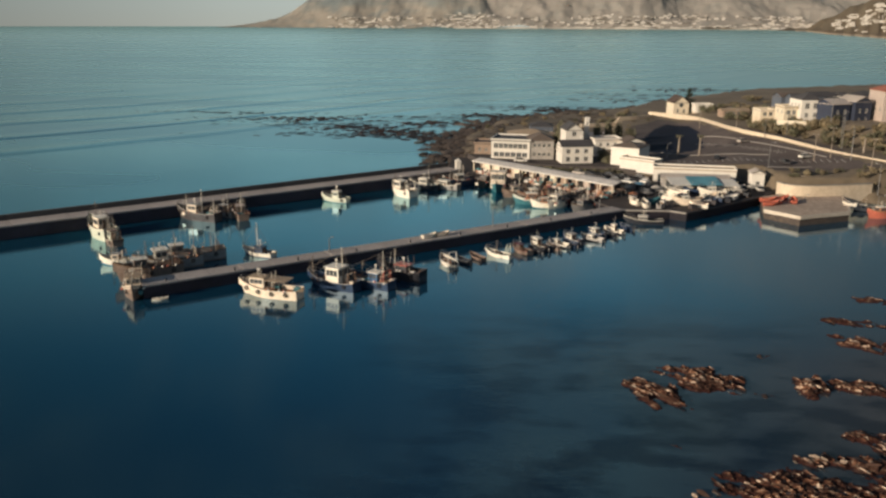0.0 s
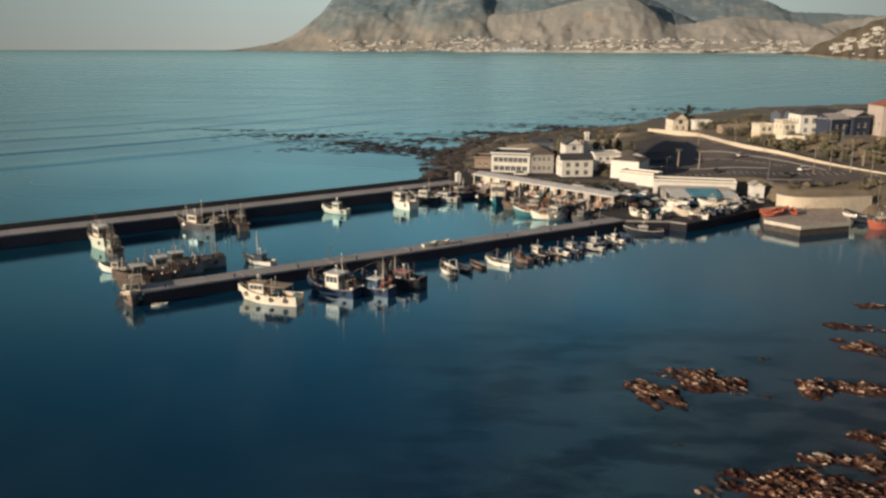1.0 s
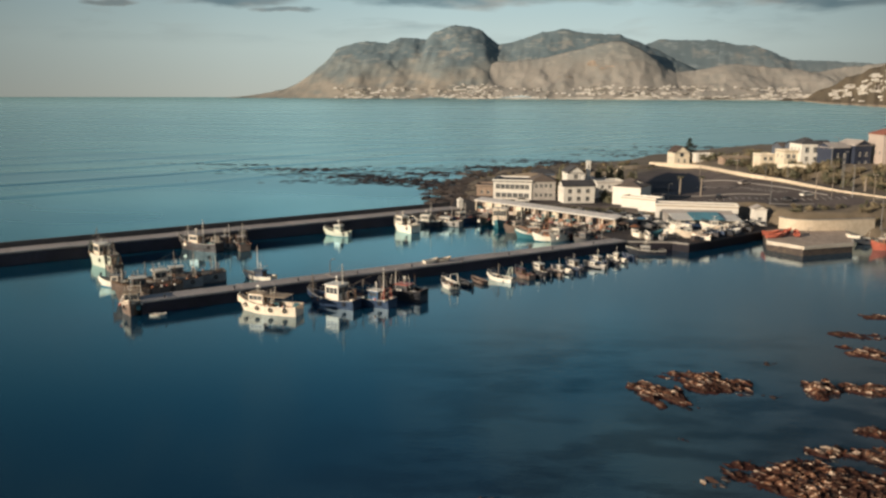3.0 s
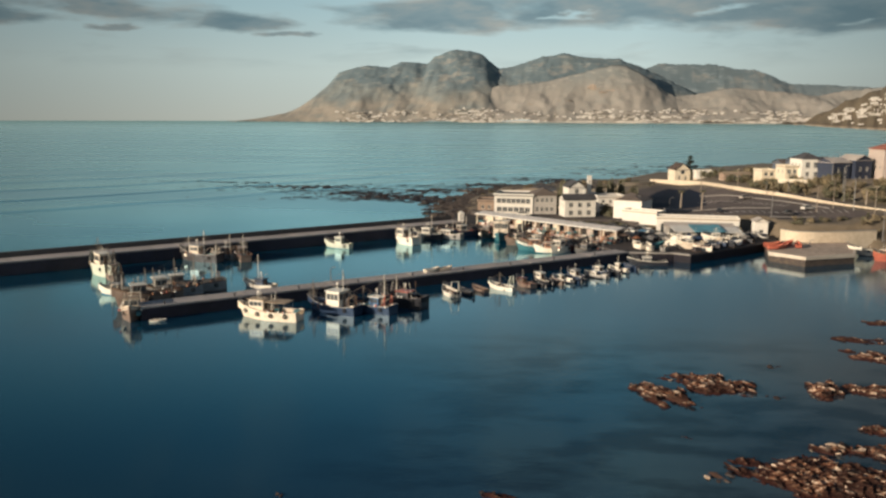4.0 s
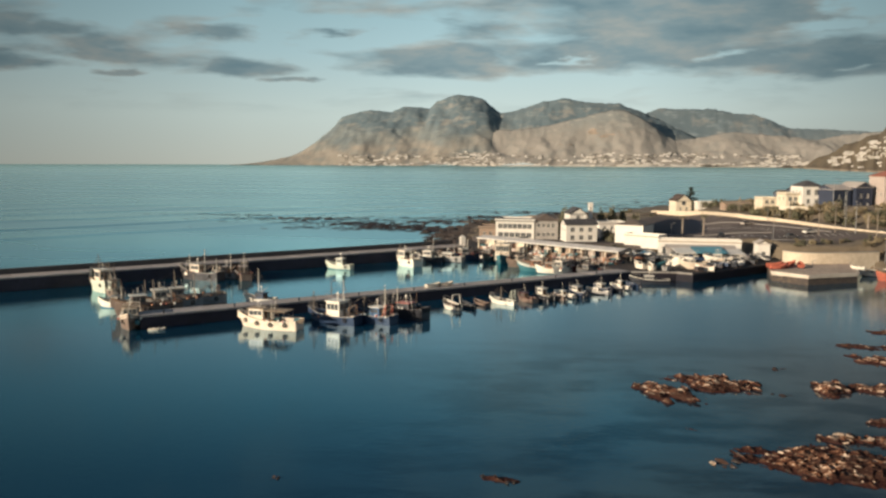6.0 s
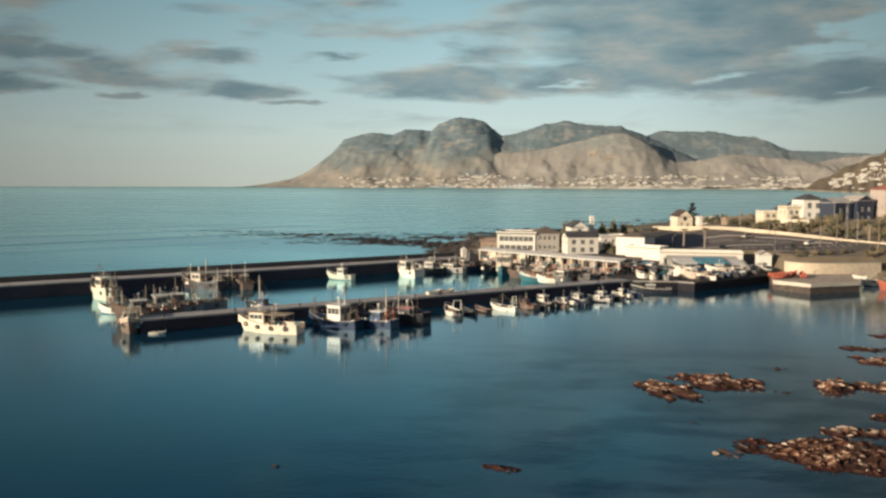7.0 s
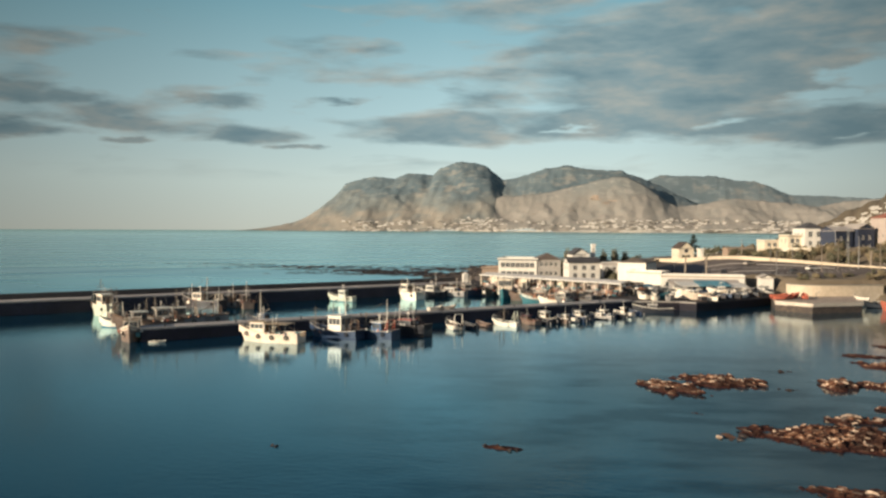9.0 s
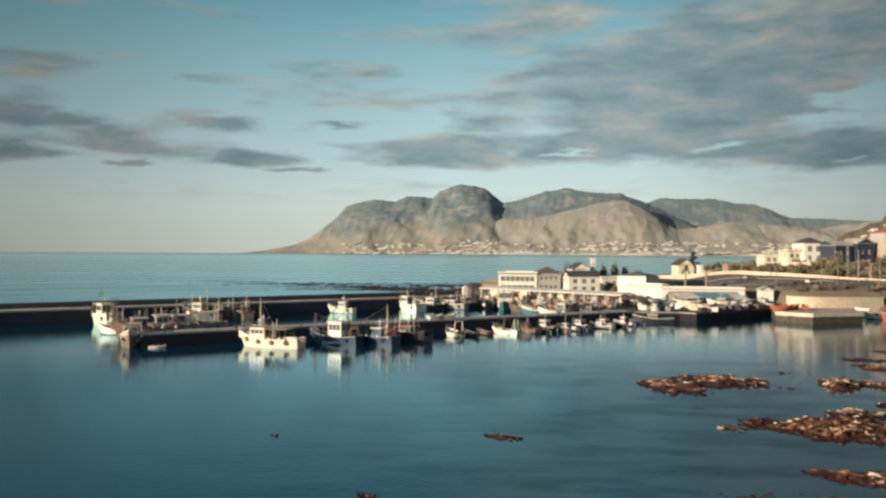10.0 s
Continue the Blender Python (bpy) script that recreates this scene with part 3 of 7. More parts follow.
RIDGE = [(-1620, -4), (-1547, 10), (-1450, 32), (-1337, 75), (-1256, 143), (-1159, 220), (-1127, 259), (-1064, 283), (-970, 301), (-846, 288), (-783, 315), (-691, 318), (-639, 306), (-599, 344), (-508, 379), (-447, 379), (-356, 361), (-295, 316), (-250, 276), (-115, 309), (-27, 344), (91, 355), (238, 331), (378, 330), (507, 277), (600, 240), (720, 190), (900, 130), (1150, 80), (1400, 40)]
TABLE = [(300, 60), (470, 250), (507, 277), (586, 306), (871, 299), (957, 278), (1069, 275), (1239, 203), (1515, 191), (1750, 175), (2300, 150)]
FOOT = [(-1150, -6), (-1020, 20), (-860, 60), (-700, 95), (-560, 120), (-397, 160), (-195, 185), (-60, 196), (90, 225), (230, 262), (330, 285), (400, 282), (470, 240), (540, 196), (595, 150), (640, 136), (700, 140), (783, 152), (900, 172), (1025, 165), (1180, 150), (1319, 135), (1448, 160), (1620, 176), (1900, 170), (2300, 130)]


def range_of(name, line, material, y0, y1, yc, label, ribs, x0=-1640, x1=2300, steep=0.9, step=9.0):
    """One range: rises from y0 to its crest at yc and falls to y1 behind, cut by gullies that run down its face."""
    xs = np.arange(x0, x1, step)
    ys = np.concatenate([np.linspace(y0, yc, 46), np.linspace(yc, y1, 8)[1:]])
    lx, lz = np.array(line).T
    crest = np.interp(xs, lx, lz)
    crest = crest + np.array([5 * fbm(x * 0.018, 0.5, 2) for x in xs]) * np.clip(crest / 100, 0, 1)
    reach = np.arange(-45, 46)
    soften = np.exp(-(reach * step / 170.0) ** 2)
    broad = np.convolve(np.pad(crest, 45, mode="edge"), soften / soften.sum(), mode="valid")
    zs = np.zeros((len(ys), len(xs)))
    for j, y in enumerate(ys):
        for i, x in enumerate(xs):
            wob = 46 * fbm(x * 0.0035, y * 0.0035, 3)
            w = (y - y0 + wob * min(1, (yc - y) / 120)) / (yc - y0) if y <= yc else 1 - 0.5 * (y - yc) / (y1 - yc)
            w = max(0.0, min(1.0, w))
            k = w ** 6
            top = min(broad[i] * (1 - k) + crest[i] * k, crest[i] + 25 * (1 - w)) * w ** steep
            keep = min(1, abs(y - yc) / 70) * min(1, max(0, top) / 70)
            lump = fbm(x * 0.0055 + y * 0.0020, y * 0.0040, 7, 3)
            rib = fbm(x * 0.017 - y * 0.003, y * 0.008, 11, 4)
            zs[j, i] = top + ribs * (17 * lump + 8 * rib) * keep + 3.0 * fbm(x * 0.04, y * 0.04, 1) * min(1, max(0, top) / 40) - (3 if top < 1 else 0)
    ob = grid_mesh(name, xs, ys, zs, material)
    return tagged(ob, label, "mountain", kind="structure"), xs, ys, zs


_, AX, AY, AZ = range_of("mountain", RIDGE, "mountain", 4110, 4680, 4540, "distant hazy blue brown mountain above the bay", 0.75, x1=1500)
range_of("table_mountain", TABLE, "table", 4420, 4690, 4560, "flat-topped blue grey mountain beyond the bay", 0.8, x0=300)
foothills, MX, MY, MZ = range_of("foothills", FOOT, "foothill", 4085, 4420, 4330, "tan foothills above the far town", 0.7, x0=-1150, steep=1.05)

# bare quarry faces cut into the foothill
for qx, qz, qw, qh in ((90, 110, 34, 12), (330, 162, 46, 18), (230, 170, 30, 26), (278, 150, 22, 14), (-70, 92, 26, 10), (400, 178, 24, 16)):
    col = MZ[:, int(np.clip(np.searchsorted(MX, qx), 0, len(MX) - 1))]
    j = int(np.argmax(col > qz))
    bm = bmesh.new()
    k = 12
    top, low = [], []
    for i in range(k + 1):
        a = -1 + 2 * i / k
        zt, zb = qz + qh * (0.75 + 0.5 * fbm(qx + i, 1.0, 2)) * (1 - a * a * 0.8), qz - qh * 0.35 * (1 - a * a * 0.6)
        yy = float(MY[j]) - 5 + 4 * fbm(i * 0.5, qx, 1)
        top.append(bm.verts.new((qx + a * qw, yy + 16, zt)))
        low.append(bm.verts.new((qx + a * qw, yy - 4, zb)))
    for i in range(k):
        bm.faces.new((low[i], low[i + 1], top[i + 1], top[i]))
    tagged(part("quarry_face", bm, "quarry"), "pale bare quarry scar on the tan foothill", "quarry", kind="structure")


def height_in(xs, ys, zs, x, y):
    i = int(np.clip(np.searchsorted(xs, x) - 1, 0, len(xs) - 2))
    j = int(np.clip(np.searchsorted(ys, y) - 1, 0, len(ys) - 2))
    return float(zs[j:j + 2, i:i + 2].mean())


def town(name, n, spots, label, size, tall=0.30, material="farwhite"):
    """Many small pale houses on a far slope."""
    bm = bmesh.new()
    for k in range(n):
        x, y, z = spots()
        w, d, h = random.uniform(*size) * random.uniform(1.2, 2.2), random.uniform(*size) * 0.7, random.uniform(*size) * tall
        box(bm, x - w / 2, x + w / 2, y - d / 2, y + d / 2, z - h, z + h * 0.55)
        v = [bm.verts.new(p) for p in ((x - w / 2, y - d / 2, z + h * 0.56), (x + w / 2, y - d / 2, z + h * 0.56), (x + w / 2, y + d / 2, z + h * 0.56), (x - w / 2, y + d / 2, z + h * 0.56), (x - w / 2, y, z + h * 0.8), (x + w / 2, y, z + h * 0.8))]
        for f in ((0, 1, 5, 4), (2, 3, 4, 5), (0, 4, 3), (1, 2, 5)):
            bm.faces.new([v[i] for i in f])
    return tagged(part(name, bm, material, None), label, "houses", kind="stuff")


CLUMPS = [(random.uniform(-960, 1500), 4 + 58 * random.random() ** 2.0, random.uniform(22, 75)) for _ in range(84)]


def far_spot():
    cx, cz, spread = random.choice(CLUMPS)
    x = cx + random.gauss(0, spread)
    want = max(4, cz + random.gauss(0, 3))
    for y in np.arange(4088, 4330, 4.0):
        z = max(height_in(MX, MY, MZ, x, y), height_in(AX, AY, AZ, x, y) if y > AY[0] else -9)
        if z > want:
            break
    return x, float(y) - 3, z


town("far_town", 520, far_spot, "white houses of a far town along the mountain foot", (6, 12), 0.36)
town("far_town", 380, far_spot, "cream houses of a far town along the mountain foot", (5, 10), 0.30, "farcream")
town("far_town", 300, far_spot, "brown roofs and gardens among the far town", (6, 14), 0.24, "fardark")

bm = bmesh.new()
prev = None
for i in range(60):
    x = -420 + 36 * i
    y = 4066 + 14 * math.sin(i * 0.4)
    hh = 6.0 + 3.0 * math.sin(i * 0.9) + (4 if 16 < i < 26 else 0)
    a, b = bm.verts.new((x, y - 14, 0.3)), bm.verts.new((x, y + 26, max(1.2, hh)))
    if prev:
        bm.faces.new((prev[0], a, b, prev[1]))
    prev = (a, b)
tagged(part("beach", bm, "sand", None), "thin pale strip of beach across the bay", "beach", kind="structure")

# the nearer hillside over the far right shore, laid out by bearing and distance
HB, HS, HH = [14.5, 16.2, 17.5, 19.5, 21.5, 25.0, 30.0], [4080, 3850, 3150, 2750, 2400, 1950, 1700], [5, 11, 50, 112, 158, 225, 270]
hb, hr = np.linspace(14.6, 30, 120), np.linspace(0, 1, 60)
hv, hf = [], []
for r in hr:
    for b in hb:
        d0 = np.interp(b, HB, HS) + 25 * math.sin(b * 9) + 14 * math.sin(b * 23)
        d = d0 - 40 + 1000 * r
        x, y = d * math.sin(radians(b)), d * math.cos(radians(b))
        q = (d - d0) / 650
        z = -4 + 6.5 * max(0, min(1, (d - d0 + 20) / 30)) + (np.interp(b, HB, HH) + 16 * fbm(b * 0.9, d * 0.002, 4)) * (float(soft(0.06, 1.0, np.array(q))) * 0.75 + 0.25 * max(0, min(1, q)))
        hv.append((x, y, float(z + 7 * fbm(x * 0.012, y * 0.012, 5) * min(1, max(0, q) * 3))))
w = len(hb)
for j in range(len(hr) - 1):
    for i in range(w - 1):
        hf.append((j * w + i, j * w + i + 1, (j + 1) * w + i + 1, (j + 1) * w + i))
me = bpy.data.meshes.new("hillside")
me.from_pydata(hv, [], hf)
me.polygons.foreach_set("use_smooth", [True] * len(me.polygons))
me.materials.append(M["hill"])
tagged(new("hillside", me), "scrub-covered coastal hillside with houses", "hill", kind="structure")
shore = bmesh.new()
prev = None
for b in np.linspace(15.6, 30, 70):
    d0 = np.interp(b, HB, HS) + 25 * math.sin(b * 9) + 14 * math.sin(b * 23)
    cur = [shore.verts.new((d * math.sin(radians(b)), d * math.cos(radians(b)), z)) for d, z in ((d0 - 48, 0.1), (d0 - 8, 4.2), (d0 + 16, 4.6))]
    if prev:
        for k in range(2):
            shore.faces.new((prev[k], cur[k], cur[k + 1], prev[k + 1]))
    prev = cur
tagged(part("far_shore", shore, "tanroof"), "pale sandy shore under the coastal hillside", "beach", kind="structure")


def hill_spot():
    while True:
        i, j = random.randrange(24, w - 2), random.randrange(5, 46)
        x, y, z = hv[j * w + i]
        b = hb[i]
        if b > 23.5 or z < 8:
            continue
        low = z < 26 and random.random() < 0.15
        if low or 0.28 < z / np.interp(b, HB, HH) < 0.78 and fbm(b * 1.6, z * 0.03, 9) > -0.12:
            return x + random.uniform(-6, 6), y, z + 1


town("hillside_houses", 120, hill_spot, "white houses packed on the coastal hillside", (6, 10), 0.42)
town("hillside_houses", 70, hill_spot, "cream houses packed on the coastal hillside", (6, 10), 0.38, "farcream")


# ---- land ----
COAST = [(-27, 254), (-29, 275), (-33, 300), (-36, 335), (-24, 395), (15, 440), (60, 478), (130, 560), (220, 610), (420, 640), (420, -60), (85, -60), (62, 0), (56, 60), (62, 100), (72, 150), (96, 200), (100, 216), (94, 228), (86, 230), (64, 231), (57, 224.5), (36, 206), (21, 207), (15, 214)]
BENCH = [(20, 280), (31, 253), (62, 247.5), (65, 230.6), (68.5, 228.7), (72, 228.6), (80, 230.8), (88.4, 233.8), (99, 238), (108, 232), (130, 190), (420, 150), (420, 640), (220, 610), (130, 560), (60, 470), (38, 420), (28, 330)]
UPPER = [(54, 410), (64, 384), (68.5, 361), (70, 335), (73, 310), (82, 290.5), (87, 275), (92.5, 262), (101, 247), (125, 215), (160, 180), (420, 150), (420, 620), (220, 600), (130, 540)]
PARKTOP = [(26, 330), (28, 283), (31, 253.5), (62, 248.5), (64, 239.5), (72, 234.5), (84, 234.5), (97, 239.5), (112, 232), (135, 195), (420, 155), (420, 640), (220, 610), (130, 560), (60, 470), (38, 420)]


def ground_height(X, Y):
    c = inside_distance(X, Y, COAST)
    b = inside_distance(X, Y, BENCH)
    u = inside_distance(X, Y, UPPER)
    quay = (Y < 262) & (Y > 195) & (X < 92)
    edge = np.where(quay, soft(0.3, 1.4, c), soft(-3, 9, c))
    p = inside_distance(X, Y, PARKTOP)
    ramp = soft(42, 62, X - 0.12 * (Y - 250)) * (1 - 0.8 * soft(375, 450, Y))
    return -2.5 + 4.6 * edge + 2.3 * soft(-0.3, 0.6, b) + ramp * (2.2 * soft(-10, 1, p) * soft(-0.3, 0.6, b) + 2.45 * soft(-25, 0, u) + 4.6 * soft(6, 24, u) * (1 - 0.75 * soft(325, 385, Y))) + 0.02 * np.clip(u - 40, 0, 170)


def gz(x, y):
    return float(ground_height(np.array([[float(x)]]), np.array([[float(y)]]))[0, 0])


gx, gy = np.arange(-60, 421, 2.0), np.arange(-60, 641, 2.0)
GX, GY = np.meshgrid(gx, gy)
gzz = ground_height(GX, GY)
rough = np.clip(1 - np.abs(inside_distance(GX, GY, COAST)) / 14, 0, 1) * ((GY > 262) | (GY < 195) | (GX > 92))
gzz += rough * np.array([[1.3 * fbm(x * 0.12, y * 0.12, 2) for x in gx] for y in gy])
tagged(grid_mesh("ground", gx, gy, gzz, "earth"), "dry brown coastal ground behind the harbour", "ground", kind="structure")


def slab_top(name, pts, z, thick, material, label, category="paving"):
    return tagged(part(name, prism(pts, z - thick, z), material), label, category, kind="structure")


# quays: a wall coloured dark for tide and shade, then a paved top standing a little proud
QUAY = [(-28, 252.5), (15, 213), (20, 205), (32, 205.6), (35.6, 203.4), (58, 225.5), (62.6, 231), (62, 247), (31, 252.5), (20, 279), (-29, 279)]
QUAY_TWO = [(55.2, 209.4), (61.7, 202.4), (75.1, 209.2), (79.5, 222.6), (80, 230.6), (72, 229), (65.2, 230.4), (58.2, 225)]
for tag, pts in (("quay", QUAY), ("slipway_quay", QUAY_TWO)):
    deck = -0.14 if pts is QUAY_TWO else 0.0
    q = slab_top(tag, pts, 1.72 - deck, 4.0, "quaywall" if pts is QUAY_TWO else "weedwall", "stone quay wall coloured dark for tide stain and shade", "quay")
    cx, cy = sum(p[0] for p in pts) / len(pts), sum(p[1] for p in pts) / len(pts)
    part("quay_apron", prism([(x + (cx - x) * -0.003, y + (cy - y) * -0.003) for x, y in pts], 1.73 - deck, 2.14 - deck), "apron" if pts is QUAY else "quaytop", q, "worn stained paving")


def pier(name, a, b, width, top, label, parapet=0.0, step=6.0):
    """A solid pier whose near edge runs from a to b; slabs on top."""
    a, b = Vector((*a, 0)), Vector((*b, 0))
    L = (b - a).length
    ang = math.degrees(math.atan2(b.y - a.y, b.x - a.x))
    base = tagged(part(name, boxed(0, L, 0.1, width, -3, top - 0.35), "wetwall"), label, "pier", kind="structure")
    base.matrix_world = pose(a.x, a.y, 0, 0, 0, ang)
    n = int(L / step)
    s = L / n
    me = mesh_of("deck_slab", boxed(0.03, s - 0.03, 0, width + 0.05, -0.36, 0, 0.05), "deckcon")
    for i in range(n):
        o = new("deck_slab", me)
        o.parent = base
        o.location = (i * s, 0, top + 0.02 * math.sin(i * 2.3))
    if parapet:
        wall = mesh_of("parapet_block", boxed(0.02, s - 0.02, 0, 0.7, -0.2, parapet, 0.04), "shadecon")
        for i in range(n):
            o = new("parapet_block", wall)
            o.parent = base
            o.location = (i * s, width - 0.72, top)
    return base


jetty = pier("jetty", (-67.8, 132.4), (21, 204.6), 4.3, 2.35, "long narrow concrete jetty, its sides coloured dark for tide and shade")
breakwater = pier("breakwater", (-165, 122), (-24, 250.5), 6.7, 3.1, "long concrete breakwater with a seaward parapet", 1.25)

# armour rocks outside the breakwater
bw_dir = Vector((141, 128.5, 0)).normalized()
bw_out = Vector((-bw_dir.y, bw_dir.x, 0))


def stone_mesh(name, seed, material, flat=1.0, n=13):
    rnd = random.Random(seed)
    bm = bmesh.new()
    for _ in range(n):
        v = Vector((rnd.gauss(0, 1), rnd.gauss(0, 1), rnd.gauss(0, 1))).normalized() * rnd.uniform(0.75, 1.0)
        bm.verts.new((v.x, v.y, v.z * flat))
    bmesh.ops.convex_hull(bm, input=bm.verts[:])
    loose = [v for v in bm.verts if not v.link_faces]
    bmesh.ops.delete(bm, geom=loose, context="VERTS")
    return mesh_of(name, bm, material)


def stones_mesh(name, spots, material):
    """Many stones joined into one mesh: spots of x, y, z, size, flatness, turn, stretch."""
    protos = []
    for k in range(6):
        me = stone_mesh(name, 40 + k, material)
        protos.append((np.array([v.co[:] for v in me.vertices]), [list(p.vertices) for p in me.polygons]))
        bpy.data.meshes.remove(me)
    co, faces, base = [], [], 0
    for x, y, z, r, flat, turn, stretch in spots:
        p, f = protos[random.randrange(6)]
        c, s = math.cos(turn), math.sin(turn)
        q = p * (r * stretch, r, r * flat)
        q = np.stack([q[:, 0] * c - q[:, 1] * s + x, q[:, 0] * s + q[:, 1] * c + y, q[:, 2] + z], -1)
        co += q.tolist()
        faces += [[i + base for i in g] for g in f]
        base += len(q)
    me = bpy.data.meshes.new(name)
    me.from_pydata(co, [], faces)
    me.materials.append(M[material])
    return new(name, me)


spots = []
for i in range(420):
    p = Vector((-165, 122, 0)) + bw_dir * random.uniform(0, 190) + bw_out * random.uniform(6.9, 11.5)
    k = (p - Vector((-165, 122, 0))).dot(bw_out)
    spots.append((p.x, p.y, 2.4 - (k - 6.9) * 0.55, random.uniform(0.6, 1.3), 0.75, random.uniform(0, 6), 1.2))
tagged(stones_mesh("armour_rock", spots, "darkrock"), "dark armour rocks heaped outside the breakwater", "rocks", kind="stuff")

# rocky shelf beyond the buildings, with low reef and floating kelp
coast_line = [(-27, 258), (-33, 300), (-36, 335), (-24, 395), (15, 440), (60, 478), (130, 560), (200, 600)]
spots = []
for i in range(1700):
    t = random.random() ** 0.9 * (len(coast_line) - 1.001)
    k = int(t)
    (x0, y0), (x1, y1) = coast_line[k], coast_line[k + 1]
    x, y = x0 + (x1 - x0) * (t - k), y0 + (y1 - y0) * (t - k)
    off = random.gauss(2, 5.5)
    x, y = x + off * 0.9, y - off * 0.4
    spots.append((x, y, random.uniform(-0.2, 0.5) + max(0, off) * 0.12, random.uniform(0.6, 2.2), 0.4, random.gauss(0.3, 0.5), 1.7))
tagged(stones_mesh("shore_rock", spots, "darkrock"), "dark brown rocks along the shore behind the harbour", "rocks", kind="stuff")

spots = []
REEFS = [(-44, 338, 10, 7, 80), (-58, 352, 16, 9, 130), (-76, 366, 18, 10, 120), (-52, 390, 16, 10, 90), (-20, 424, 22, 9, 120), (14, 455, 26, 10, 110), (60, 520, 40, 18, 120), (-105, 400, 22, 9, 60), (-39, 318, 5, 7, 30), (110, 600, 40, 14, 120)]
for cx, cy, rx, ry, n in REEFS:
    for i in range(n):
        x, y = random.gauss(cx, rx * 0.6), random.gauss(cy, ry * 0.6)
        spots.append((x, y, random.uniform(-0.15, 0.2), random.uniform(0.35, 1.5), 0.35, random.gauss(0.2, 0.3), 2.0))
tagged(stones_mesh("reef", spots, "wetrock"), "low dark weed-covered reef outside the breakwater", "reef", kind="stuff")

spots = []
for cx, cy, rx, ry, n in [(-70, 345, 50, 10, 170), (-120, 395, 45, 8, 110), (-95, 375, 40, 12, 150), (-165, 420, 45, 5, 60), (-55, 412, 45, 10, 110), (5, 470, 50, 10, 110), (80, 560, 70, 15, 120)]:
    for i in range(n):
        x, y = random.gauss(cx, rx * 0.5), random.gauss(cy, ry * 0.5)
        spots.append((x, y, 0.03, random.uniform(0.4, 1.2), 0.12, random.gauss(0.1, 0.25), 2.6))
tagged(stones_mesh("kelp_bed", spots, "kelp"), "dark kelp floating in streaks on the sea", "kelp", kind="stuff")


# ---- rock outcrops in the foreground ----
def ledge_material():
    """Tilted sandstone ledge: paler towards its top, red brown below, blackish at the foot and in random patches."""
    n = Nodes("pale-topped sandstone ledge")
    sep = n.t.nodes.new("ShaderNodeSeparateXYZ")
    n.link(n.coord(), sep.inputs[0])
    ground = n.t.nodes.new("ShaderNodeNewGeometry").outputs["Position"]
    grain = n.noise(n.coord((1.4, 3.0, 3.0)), 1.6, 6, 0.65)
    stain = n.noise(ground, 0.8, 5, 0.65)
    bleach = n.noise(ground, 0.8, 5, 0.65)
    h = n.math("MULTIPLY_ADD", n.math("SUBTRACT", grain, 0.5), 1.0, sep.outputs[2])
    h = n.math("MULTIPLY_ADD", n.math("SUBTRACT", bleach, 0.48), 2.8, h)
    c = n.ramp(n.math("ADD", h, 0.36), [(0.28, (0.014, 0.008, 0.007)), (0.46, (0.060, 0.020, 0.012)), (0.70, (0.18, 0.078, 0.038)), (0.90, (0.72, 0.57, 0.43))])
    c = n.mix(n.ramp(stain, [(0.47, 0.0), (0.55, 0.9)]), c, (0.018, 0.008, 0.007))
    n.link(c, n.b.inputs["Base Color"])
    n.b.inputs["Roughness"].default_value = 0.8
    n.b.inputs["Specular IOR Level"].default_value = 0.12
    n.bump(grain, 0.9, 0.10)
    return n.m


M["ledge"] = ledge_material()


def ledge_mesh(seed):
    """One broken ledge of tilted rock: a steep face, a ragged crest and a long back slope, tapered to both ends."""
    rnd = random.Random(seed)
    bm = bmesh.new()
    rings = []
    for i in range(8):
        t = -1 + 2 * i / 7
        k = max(0.12, 1 - abs(t) ** 3.2) * rnd.uniform(0.55, 1.15)
        j = lambda w: rnd.uniform(-w, w)
        prof = ((-0.60 + j(0.1), -0.5), (-0.46 + j(0.1), 0.10 * k + j(0.06)), (-0.14 + j(0.1), 0.52 * k + j(0.07)), (0.20 + j(0.1), 0.44 * k + j(0.07)), (0.52 + j(0.1), 0.02 + j(0.06)), (0.66 + j(0.1), -0.5))
        rings.append([bm.verts.new((t + j(0.05), y * (0.45 + 0.55 * k), z)) for y, z in prof])
    for a, b in zip(rings, rings[1:]):
        for q in range(5):
            bm.faces.new((a[q], b[q], b[q + 1], a[q + 1]))
    bm.faces.new(rings[0])
    bm.faces.new(rings[-1][::-1])
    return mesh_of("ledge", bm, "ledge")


LEDGES = [ledge_mesh(70 + k) for k in range(9)]
BOULDERS = [stone_mesh("boulder", 3 + k, "rock" if k % 3 == 0 else "palerock", 0.8, 10) for k in range(9)]
WETS = [stone_mesh("wet_boulder", 23 + k, "wetrock", 0.7, 10) for k in range(5)]


